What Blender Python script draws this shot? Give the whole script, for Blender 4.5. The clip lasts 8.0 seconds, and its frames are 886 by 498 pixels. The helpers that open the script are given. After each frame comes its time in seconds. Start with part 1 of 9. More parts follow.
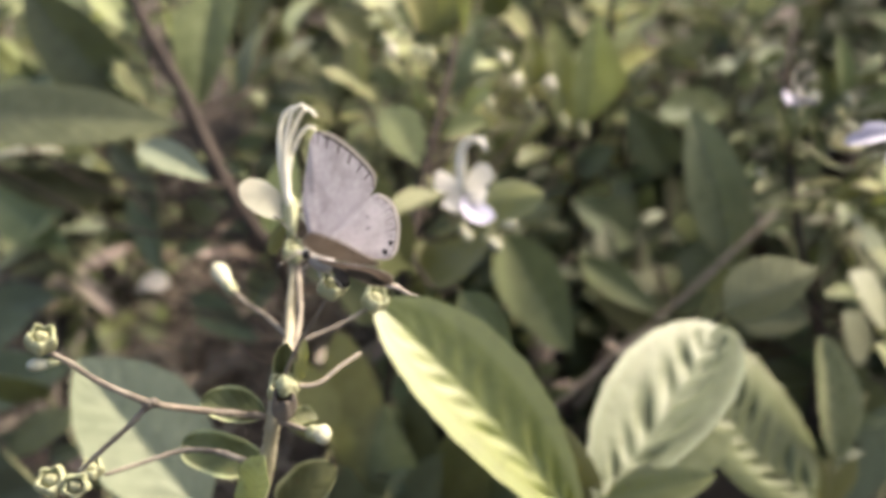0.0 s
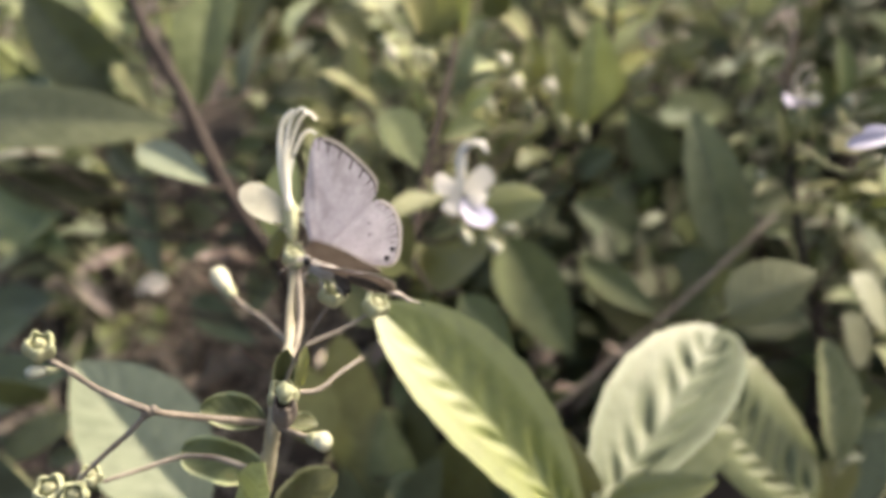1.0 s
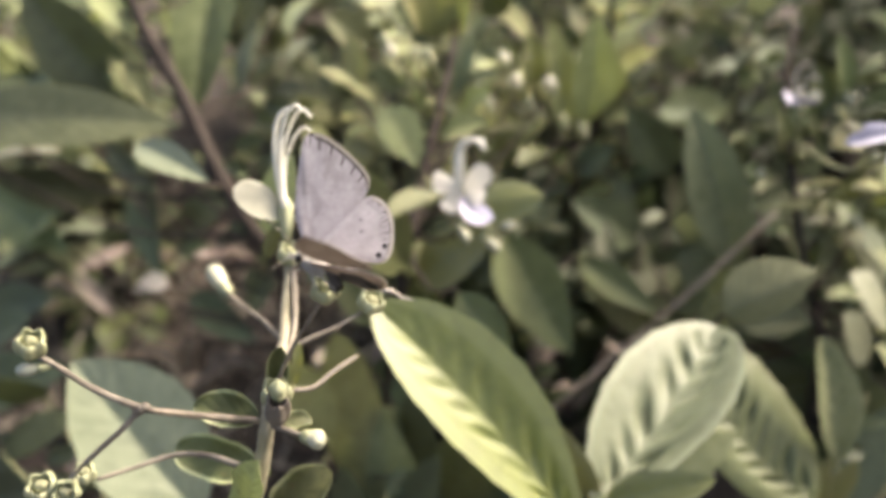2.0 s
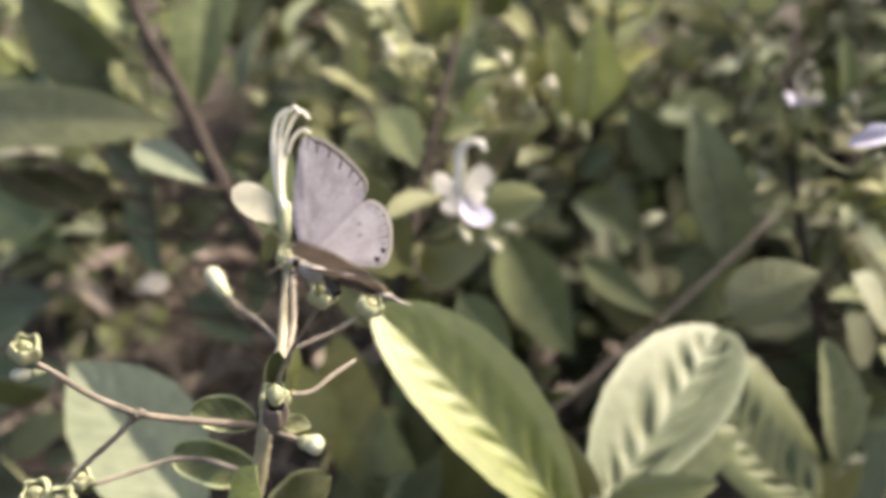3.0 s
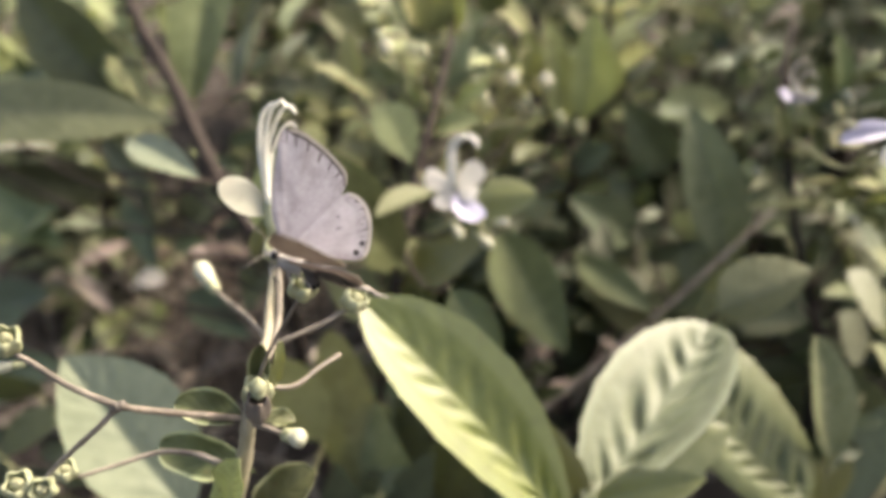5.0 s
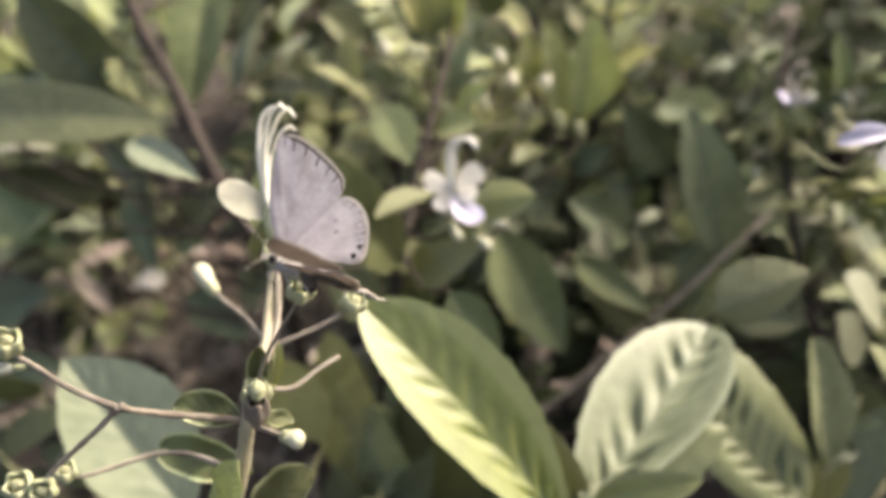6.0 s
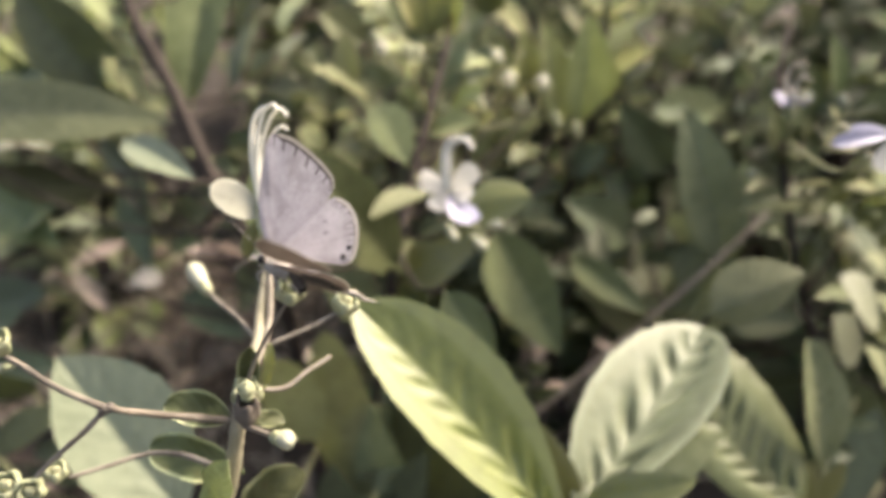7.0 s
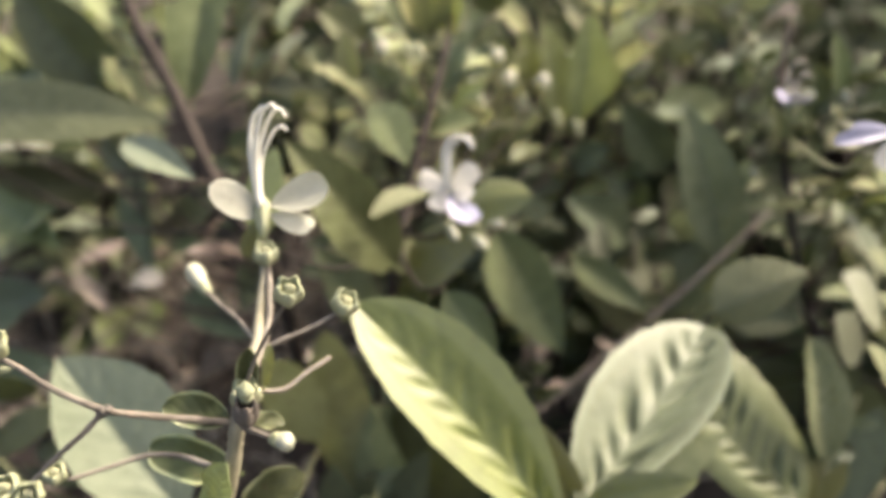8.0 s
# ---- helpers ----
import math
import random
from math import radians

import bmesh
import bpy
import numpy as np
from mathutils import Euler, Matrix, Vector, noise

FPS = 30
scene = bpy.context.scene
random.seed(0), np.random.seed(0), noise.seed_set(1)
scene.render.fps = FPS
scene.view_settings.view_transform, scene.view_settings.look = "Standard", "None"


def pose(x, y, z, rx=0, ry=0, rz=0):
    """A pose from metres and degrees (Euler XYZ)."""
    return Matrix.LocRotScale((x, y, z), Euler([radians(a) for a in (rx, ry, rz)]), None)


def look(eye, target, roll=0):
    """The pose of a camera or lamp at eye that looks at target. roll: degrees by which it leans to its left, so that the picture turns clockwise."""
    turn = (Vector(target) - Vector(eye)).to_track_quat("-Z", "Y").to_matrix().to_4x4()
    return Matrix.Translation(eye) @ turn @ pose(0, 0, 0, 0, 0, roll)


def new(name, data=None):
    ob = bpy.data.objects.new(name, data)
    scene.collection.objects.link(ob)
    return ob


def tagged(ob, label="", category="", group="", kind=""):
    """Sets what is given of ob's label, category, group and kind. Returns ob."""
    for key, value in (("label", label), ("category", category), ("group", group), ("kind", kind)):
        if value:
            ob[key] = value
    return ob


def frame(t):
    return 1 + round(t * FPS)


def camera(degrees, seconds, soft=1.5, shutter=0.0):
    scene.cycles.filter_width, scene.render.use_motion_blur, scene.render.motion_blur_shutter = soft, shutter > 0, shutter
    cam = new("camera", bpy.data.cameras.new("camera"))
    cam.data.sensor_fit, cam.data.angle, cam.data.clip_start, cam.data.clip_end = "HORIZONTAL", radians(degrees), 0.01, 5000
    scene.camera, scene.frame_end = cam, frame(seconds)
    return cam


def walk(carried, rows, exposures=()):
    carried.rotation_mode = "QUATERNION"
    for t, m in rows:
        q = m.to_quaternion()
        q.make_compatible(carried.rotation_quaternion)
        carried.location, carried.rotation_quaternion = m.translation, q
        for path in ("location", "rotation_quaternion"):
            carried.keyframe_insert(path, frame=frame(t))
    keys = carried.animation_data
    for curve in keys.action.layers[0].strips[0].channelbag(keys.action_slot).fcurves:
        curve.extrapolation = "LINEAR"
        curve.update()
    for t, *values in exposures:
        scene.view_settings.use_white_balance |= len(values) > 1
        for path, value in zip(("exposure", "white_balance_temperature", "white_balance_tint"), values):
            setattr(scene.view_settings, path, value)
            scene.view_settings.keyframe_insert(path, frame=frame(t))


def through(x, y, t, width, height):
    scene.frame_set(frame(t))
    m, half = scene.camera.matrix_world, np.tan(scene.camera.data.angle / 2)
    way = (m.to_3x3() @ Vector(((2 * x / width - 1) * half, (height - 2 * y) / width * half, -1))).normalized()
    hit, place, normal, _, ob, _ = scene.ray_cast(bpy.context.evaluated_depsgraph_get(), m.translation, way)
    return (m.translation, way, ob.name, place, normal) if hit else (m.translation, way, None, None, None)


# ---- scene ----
cam = camera(60, 8.0, soft=4.0, shutter=0.6)
cam.data.dof.use_dof = True
cam.data.dof.focus_distance = 0.138
cam.data.dof.aperture_fstop = 10.5
PATH = [
    (0, pose(0.00000, 0.00000, 0.48000, 60.000, -0.000, 0.000)),
    (0.5, pose(-0.00015, 0.00060, 0.48020, 60.020, -0.000, -0.075)),
    (1, pose(-0.00057, 0.00144, 0.48023, 60.056, -0.059, -0.073)),
    (1.5, pose(0.00068, 0.00132, 0.47982, 59.958, -0.024, -0.018)),
    (3, pose(0.00128, 0.00349, 0.47949, 59.952, 0.064, 0.125)),
    (3.5, pose(0.00237, 0.00337, 0.47905, 59.893, -0.087, 0.035)),
    (4, pose(0.00401, 0.00366, 0.47958, 59.805, -0.032, 0.227)),
    (4.5, pose(0.00451, 0.00354, 0.47883, 59.698, -0.050, 0.276)),
    (6, pose(0.00543, 0.00230, 0.48007, 59.763, -0.024, 0.335)),
    (6.5, pose(0.00587, 0.00293, 0.48018, 59.760, -0.253, 0.264)),
    (7, pose(0.00688, 0.00273, 0.48021, 59.697, -0.256, 0.372)),
    (7.5, pose(0.00729, 0.00307, 0.47947, 59.671, -0.222, 0.281)),
    (8, pose(0.00723, 0.00366, 0.47999, 59.612, -0.056, 0.385)),
]
walk(cam, PATH, exposures=[(0.0, 1.91, 7150, 9.6), (8.0, 1.91, 7150, 9.6)])

# ---- light: open sky and a sun from the side ----
SUN = Vector((0.60, 0.42, 0.68)).normalized()
world = bpy.data.worlds.new("sky")
scene.world = world
world.use_nodes = True
wn = world.node_tree
sky = wn.nodes.new("ShaderNodeTexSky")
sky.sky_type = "NISHITA"
sky.sun_disc = False
sky.air_density, sky.dust_density, sky.ozone_density = 0.7, 7.0, 0.2
sky.sun_elevation = math.asin(SUN.z)
sky.sun_rotation = math.atan2(SUN.x, SUN.y)
wn.nodes["Background"].inputs["Strength"].default_value = 0.15
wn.links.new(sky.outputs["Color"], wn.nodes["Background"].inputs["Color"])
sun = new("sun", bpy.data.lights.new("sun", "SUN"))
sun.data.energy = 1.58
sun.data.angle = radians(0.6)
sun.data.color = (1.0, 0.97, 0.92)
sun.matrix_world = look(SUN * 3, (0, 0, 0))


# ---- materials ----
def graph(name):
    m = bpy.data.materials.new(name)
    m.use_nodes = True
    t = m.node_tree
    t.nodes.clear()
    out = t.nodes.new("ShaderNodeOutputMaterial")
    return m, t, out


def link(t, a, b):
    t.links.new(a, b)


def math_node(t, op, a, b=None, c=None):
    n = t.nodes.new("ShaderNodeMath")
    n.operation = op
    for i, v in enumerate((a, b, c)):
        if v is None:
            continue
        if isinstance(v, (int, float)):
            n.inputs[i].default_value = v
        else:
            link(t, v, n.inputs[i])
    return n.outputs[0]


def mix_colour(t, fac, a, b, blend="MIX"):
    n = t.nodes.new("ShaderNodeMix")
    n.data_type, n.blend_type = "RGBA", blend
    for sock, v in ((n.inputs[0], fac), (n.inputs[6], a), (n.inputs[7], b)):
        if isinstance(v, (int, float)):
            sock.default_value = v
        elif isinstance(v, tuple):
            sock.default_value = (*v, 1.0)
        else:
            link(t, v, sock)
    return n.outputs[2]


def step(t, v, lo, hi):
    n = t.nodes.new("ShaderNodeMapRange")
    n.interpolation_type = "SMOOTHSTEP"
    n.inputs[1].default_value, n.inputs[2].default_value = lo, hi
    link(t, v, n.inputs[0])
    return n.outputs[0]


def noise_node(t, scale, detail=3.0, rough=0.55, coords="Object", stretch=None):
    c = t.nodes.new("ShaderNodeTexCoord")
    vec = c.outputs[coords]
    if stretch:
        mp = t.nodes.new("ShaderNodeMapping")
        mp.inputs["Scale"].default_value = stretch
        link(t, vec, mp.inputs[0])
        vec = mp.outputs[0]
    n = t.nodes.new("ShaderNodeTexNoise")
    n.inputs["Scale"].default_value, n.inputs["Detail"].default_value, n.inputs["Roughness"].default_value = scale, detail, rough
    link(t, vec, n.inputs["Vector"])
    return n.outputs["Fac"]


def uv_axes(t):
    u = t.nodes.new("ShaderNodeUVMap")
    u.uv_map = "blade"
    s = t.nodes.new("ShaderNodeSeparateXYZ")
    link(t, u.outputs[0], s.inputs[0])
    return s.outputs[0], s.outputs[1]


def surface(t, out, colour, rough, bump=None, strength=0.3, distance=0.001, through_light=0.0, through_colour=None, coat=0.0, spec=0.5, sheen_rough=0.35):
    p = t.nodes.new("ShaderNodeBsdfPrincipled")
    for sock, v in (("Base Color", colour), ("Roughness", rough)):
        if isinstance(v, (int, float)):
            p.inputs[sock].default_value = v
        elif isinstance(v, tuple):
            p.inputs[sock].default_value = (*v, 1.0)
        else:
            link(t, v, p.inputs[sock])
    p.inputs["Specular IOR Level"].default_value = spec
    p.inputs["Coat Weight"].default_value = coat
    p.inputs["Coat Roughness"].default_value = sheen_rough
    p.inputs["Coat IOR"].default_value = 1.68 if coat >= 1.0 else 1.5
    if bump is not None:
        b = t.nodes.new("ShaderNodeBump")
        b.inputs["Strength"].default_value, b.inputs["Distance"].default_value = strength, distance
        link(t, bump, b.inputs["Height"])
        link(t, b.outputs[0], p.inputs["Normal"])
    last = p.outputs[0]
    if through_light:
        tr = t.nodes.new("ShaderNodeBsdfTranslucent")
        v = through_colour or colour
        if isinstance(v, tuple):
            tr.inputs[0].default_value = (*v, 1.0)
        else:
            link(t, v, tr.inputs[0])
        m = t.nodes.new("ShaderNodeMixShader")
        m.inputs[0].default_value = through_light
        link(t, last, m.inputs[1])
        link(t, tr.outputs[0], m.inputs[2])
        last = m.outputs[0]
    link(t, last, out.inputs["Surface"])


def leaf_material(name, deep, light, vein, rough=0.45, through_light=0.29, ribs=9.0, bump=0.3, veins=0.3, rim=0.0, spec=0.38, glow=None, coat=0.0, rim_from=0.80, sheen_rough=0.35):
    """A veined leaf: midrib, slanting side ribs, bulging fields between them, blotches and small specks."""
    m, t, out = graph(name)
    u, v = uv_axes(t)
    side = math_node(t, "ABSOLUTE", math_node(t, "SUBTRACT", math_node(t, "MULTIPLY", u, 2.0), 1.0))
    wobble = noise_node(t, 60.0, 2.0)
    phase = math_node(t, "ADD", math_node(t, "SUBTRACT", math_node(t, "MULTIPLY", v, ribs), math_node(t, "MULTIPLY", side, 2.0)), math_node(t, "MULTIPLY", wobble, 0.5))
    rib = math_node(t, "PINGPONG", phase, 0.5)
    field = step(t, rib, 0.0, 0.35)
    mid = step(t, side, 0.015, 0.06)
    blotch = step(t, noise_node(t, 45.0, 4.0), 0.3, 0.7)
    grain = noise_node(t, 900.0, 3.0)
    info = t.nodes.new("ShaderNodeObjectInfo")
    mixed = mix_colour(t, blotch, deep, light)
    mixed = mix_colour(t, math_node(t, "MULTIPLY", grain, 0.35), mixed, light)
    mixed = mix_colour(t, math_node(t, "MULTIPLY", math_node(t, "SUBTRACT", 1.0, math_node(t, "MULTIPLY", mid, step(t, rib, 0.01, 0.10))), veins), mixed, vein)
    patch = step(t, noise_node(t, 170.0, 3.0, 0.6), 0.42, 0.72)
    mixed = mix_colour(t, math_node(t, "MULTIPLY", patch, 0.5), mixed, tuple(0.62 * x for x in deep))
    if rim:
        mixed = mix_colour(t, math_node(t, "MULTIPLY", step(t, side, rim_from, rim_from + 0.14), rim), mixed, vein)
    specks = step(t, noise_node(t, 330.0, 1.0), 0.70, 0.76)
    mixed = mix_colour(t, math_node(t, "MULTIPLY", specks, 0.5), mixed, (0.10, 0.07, 0.03))
    hsv = t.nodes.new("ShaderNodeHueSaturation")
    link(t, math_node(t, "MULTIPLY_ADD", info.outputs["Random"], 0.04, 0.48), hsv.inputs["Hue"])
    link(t, math_node(t, "MULTIPLY_ADD", info.outputs["Random"], 0.5, 0.75), hsv.inputs["Value"])
    link(t, mixed, hsv.inputs["Color"])
    height = math_node(t, "ADD", math_node(t, "MULTIPLY", math_node(t, "MULTIPLY", field, mid), step(t, noise_node(t, 130.0, 2.0), 0.25, 0.75)), math_node(t, "MULTIPLY", grain, 0.25))
    rgh = math_node(t, "MULTIPLY_ADD", blotch, 0.15, rough)
    bright = mix_colour(t, 0.5, hsv.outputs[0], glow or (min(1, light[0] * 1.75), min(1, light[1] * 1.72), light[2] * 1.5))
    surface(t, out, hsv.outputs[0], rgh, height, bump, 0.0012, through_light, bright, coat=coat, spec=spec, sheen_rough=sheen_rough)
    return m


def plain_material(name, a, b, scale, rough=0.7, bump=0.3, distance=0.0006, through_light=0.0, stretch=None, spec=0.4):
    m, t, out = graph(name)
    big = step(t, noise_node(t, scale, 4.0, 0.6, stretch=stretch), 0.3, 0.7)
    fine = noise_node(t, scale * 9.0, 4.0, 0.65, stretch=stretch)
    info = t.nodes.new("ShaderNodeObjectInfo")
    c = mix_colour(t, big, a, b)
    c = mix_colour(t, math_node(t, "MULTIPLY", fine, 0.4), c, tuple(0.5 * x for x in a))
    c = mix_colour(t, math_node(t, "MULTIPLY", info.outputs["Random"], 0.3), c, b)
    surface(t, out, c, rough, fine, bump, distance, through_light, None, spec=spec)
    return m


GREEN = leaf_material("leaf_green", (0.094, 0.115, 0.045), (0.154, 0.175, 0.072), (0.20, 0.215, 0.12))
MEADOW = leaf_material("leaf_fresh_green", (0.088, 0.110, 0.042), (0.140, 0.164, 0.070), (0.22, 0.24, 0.12), through_light=0.36, coat=0.5, sheen_rough=0.5)
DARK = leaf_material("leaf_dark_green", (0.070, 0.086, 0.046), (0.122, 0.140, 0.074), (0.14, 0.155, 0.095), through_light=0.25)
PALE = leaf_material("leaf_grey_green", (0.146, 0.166, 0.083), (0.228, 0.246, 0.134), (0.28, 0.29, 0.20), rough=0.5, through_light=0.32, veins=0.3, spec=0.3)
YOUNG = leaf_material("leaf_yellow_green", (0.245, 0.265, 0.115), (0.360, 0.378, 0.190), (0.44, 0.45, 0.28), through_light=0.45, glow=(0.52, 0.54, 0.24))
# wide paler rim puts the light on upturned leaf edges into the colour
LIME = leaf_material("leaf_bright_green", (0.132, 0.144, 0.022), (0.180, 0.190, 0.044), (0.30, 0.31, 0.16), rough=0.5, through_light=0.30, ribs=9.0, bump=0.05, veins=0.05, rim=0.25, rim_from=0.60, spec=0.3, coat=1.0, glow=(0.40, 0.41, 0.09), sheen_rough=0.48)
SILVER = leaf_material("leaf_pale_grey_green", (0.160, 0.182, 0.108), (0.212, 0.234, 0.150), (0.30, 0.32, 0.24), rough=0.46, through_light=0.30, bump=0.10, veins=0.10, spec=0.6, coat=0.1, glow=(0.30, 0.34, 0.20))
BROAD = leaf_material("leaf_broad_green", (0.122, 0.138, 0.072), (0.184, 0.200, 0.122), (0.34, 0.36, 0.26), rough=0.5, through_light=0.46, bump=0.10, veins=0.18, rim=0.4, spec=0.3, coat=0.7, glow=(0.46, 0.48, 0.16), sheen_rough=0.50)
BRACT = leaf_material("bract_green", (0.060, 0.068, 0.028), (0.130, 0.142, 0.058), (0.38, 0.40, 0.22), ribs=5.0, through_light=0.25, veins=0.06, bump=0.15, rim=0.95, rim_from=0.76)
DRY = leaf_material("leaf_dry", (0.22, 0.175, 0.14), (0.35, 0.295, 0.245), (0.39, 0.33, 0.28), rough=0.75, through_light=0.15)
WHITE = plain_material("petal_white", (0.74, 0.73, 0.68), (0.82, 0.81, 0.77), 120.0, 0.55, 0.15, through_light=0.66)
CREAM = plain_material("petal_cream", (0.52, 0.515, 0.40), (0.65, 0.645, 0.53), 140.0, 0.55, 0.2, through_light=0.45)
LILAC = plain_material("petal_lilac", (0.34, 0.335, 0.44), (0.45, 0.445, 0.55), 120.0, 0.5, 0.15, through_light=0.3)
BUD = plain_material("bud_cream", (0.38, 0.39, 0.27), (0.54, 0.54, 0.41), 200.0, 0.55, 0.3, through_light=0.2)
FRUIT = plain_material("young_fruit", (0.20, 0.205, 0.11), (0.34, 0.335, 0.20), 260.0, 0.6, 0.4)
CALYX = plain_material("calyx_green", (0.30, 0.32, 0.18), (0.44, 0.45, 0.29), 220.0, 0.55, 0.3, through_light=0.25)
TWIG = plain_material("twig_pinkish_brown", (0.130, 0.108, 0.086), (0.335, 0.295, 0.238), 190.0, 0.65, 0.7, through_light=0.22, stretch=(1, 1, 0.6))
STALK = plain_material("stalk_pale", (0.27, 0.245, 0.165), (0.44, 0.40, 0.29), 190.0, 0.6, 0.6, through_light=0.25, stretch=(1, 1, 0.6))
STEM = plain_material("stem_brown", (0.022, 0.017, 0.014), (0.055, 0.044, 0.037), 110.0, 0.85, 0.6, 0.001, spec=0.15)
GREENSTEM = plain_material("stem_green", (0.11, 0.12, 0.05), (0.20, 0.20, 0.10), 110.0, 0.6, 0.4, 0.0008)
SOIL = plain_material("soil", (0.024, 0.019, 0.015), (0.070, 0.056, 0.044), 22.0, 0.95, 0.9, 0.01)
BODY = plain_material("insect_body", (0.10, 0.085, 0.072), (0.25, 0.22, 0.19), 700.0, 0.8, 0.6)
TAIL = plain_material("insect_tail", (0.24, 0.21, 0.18), (0.42, 0.38, 0.33), 700.0, 0.8, 0.6)
STAMEN = plain_material("stamen_white", (0.78, 0.77, 0.69), (0.86, 0.85, 0.78), 120.0, 0.6, 0.1, through_light=0.4, spec=0.2)
WITHER = plain_material("calyx_withered", (0.075, 0.060, 0.048), (0.19, 0.16, 0.13), 300.0, 0.85, 0.7)
FUR = plain_material("insect_pale_fur", (0.34, 0.31, 0.28), (0.52, 0.49, 0.45), 900.0, 0.9, 0.7)
DUSK = plain_material("insect_dark_brown", (0.045, 0.036, 0.031), (0.115, 0.095, 0.08), 600.0, 0.75, 0.5)
BLACK = plain_material("insect_black", (0.012, 0.010, 0.010), (0.035, 0.03, 0.028), 500.0, 0.25, 0.2)


def wing_material(name, field, shade, line, fringe, dash_count, spots, rim, mottle=0.45, through=0.28):
    """A scaled wing: pale field, dark line along the rim, short dashes on the veins, pale fringe."""
    m, t, out = graph(name)
    a, r = uv_axes(t)
    soft = noise_node(t, 260.0, 4.0)
    fine = noise_node(t, 2600.0, 3.0)
    streak = noise_node(t, 30.0, 3.0, coords="UV", stretch=(6.0, 0.5, 1.0))
    c = mix_colour(t, step(t, soft, 0.35, 0.7), field, shade)
    c = mix_colour(t, math_node(t, "MULTIPLY", step(t, streak, 0.45, 0.7), mottle), c, tuple(0.8 * x for x in shade))
    smudge = step(t, noise_node(t, 300.0, 3.0, 0.7), 0.56, 0.70)
    c = mix_colour(t, math_node(t, "MULTIPLY", smudge, 0.4), c, (0.16, 0.135, 0.125))
    c = mix_colour(t, math_node(t, "MULTIPLY", fine, 0.3), c, tuple(0.7 * x for x in shade))
    vein = math_node(t, "PINGPONG", math_node(t, "MULTIPLY", a, dash_count), 0.5)
    thin = math_node(t, "SUBTRACT", 1.0, step(t, vein, 0.02, 0.07))
    c = mix_colour(t, math_node(t, "MULTIPLY", thin, 0.12), c, line)
    reach = math_node(t, "MULTIPLY_ADD", soft, 0.14, 0.78)
    dash = math_node(t, "MULTIPLY", math_node(t, "SUBTRACT", 1.0, step(t, vein, 0.06, 0.12)), math_node(t, "GREATER_THAN", r, reach))
    c = mix_colour(t, math_node(t, "MULTIPLY", dash, 0.45 if spots else 0.85), c, line)
    if spots:
        ring = math_node(t, "MULTIPLY", step(t, r, 0.83, 0.86), math_node(t, "SUBTRACT", 1.0, step(t, r, 0.89, 0.92)))
        dots = math_node(t, "MULTIPLY", step(t, math_node(t, "PINGPONG", math_node(t, "MULTIPLY", a, dash_count), 0.5), 0.32, 0.42), ring)
        c = mix_colour(t, math_node(t, "MULTIPLY", dots, spots), c, line)
        scatter = step(t, noise_node(t, 420.0, 1.0), 0.66, 0.70)
        c = mix_colour(t, math_node(t, "MULTIPLY", scatter, 0.45), c, line)
    jag = math_node(t, "MULTIPLY_ADD", math_node(t, "SUBTRACT", fine, 0.5), 0.03, r)
    broken = math_node(t, "MULTIPLY", step(t, noise_node(t, 900.0, 2.0), 0.30, 0.62 if spots else 0.34), 0.92)
    band = math_node(t, "MULTIPLY", step(t, jag, rim[0], rim[0] + 0.010), broken)
    c = mix_colour(t, band, c, line)
    c = mix_colour(t, math_node(t, "MULTIPLY", step(t, jag, rim[1], rim[1] + 0.010), 0.93), c, fringe)
    surface(t, out, c, 0.65, fine, 0.25, 0.0002, through, c)
    return m


FOREWING = wing_material("forewing_scales", (0.455, 0.428, 0.452), (0.295, 0.270, 0.280), (0.045, 0.036, 0.032), (0.34, 0.305, 0.26), 19.0, 0.0, (0.932, 0.962), 0.85)
UNDERWING = wing_material("wing_underside", (0.45, 0.375, 0.295), (0.29, 0.235, 0.18), (0.045, 0.036, 0.030), (0.42, 0.36, 0.29), 13.0, 0.8, (0.940, 0.955), 0.8, 0.45)
HINDWING = wing_material("hindwing_scales", (0.520, 0.492, 0.515), (0.355, 0.328, 0.340), (0.05, 0.042, 0.036), (0.45, 0.41, 0.36), 17.0, 0.35, (0.925, 0.942))


# ---- building blocks ----
def mesh_of(name, verts, faces, mat, uvs=None, flat=(0, 0)):
    me = bpy.data.meshes.new(name)
    me.from_pydata([tuple(v) for v in verts], [], faces)
    me.materials.append(mat)
    if uvs is not None:
        lay = me.uv_layers.new(name="blade")
        loops = np.empty(len(me.loops), dtype=np.int32)
        me.loops.foreach_get("vertex_index", loops)
        lay.data.foreach_set("uv", np.asarray(uvs, dtype=np.float32)[loops].ravel())
    smooth = np.ones(len(me.polygons), dtype=bool)
    smooth[flat[0]:flat[1]] = False
    me.polygons.foreach_set("use_smooth", smooth)
    me.update()
    return me


def part(name, me, parent, m=None, label=""):
    """Links a mesh as one part under a thing or a part; m is its pose in the world."""
    ob = new(name, me)
    ob.parent = parent
    root = Matrix.Identity(4)
    up = parent
    while up is not None:
        root = up.matrix_basis @ root
        up = up.parent
    ob.matrix_basis = root.inverted() @ (m if m is not None else Matrix.Identity(4))
    return tagged(ob, label)


def thing(name, place, label, category, group="", kind=""):
    ob = new(name)
    ob.empty_display_size = 0.01
    ob.matrix_basis = Matrix.Translation(place)
    return tagged(ob, label, category, group, kind)


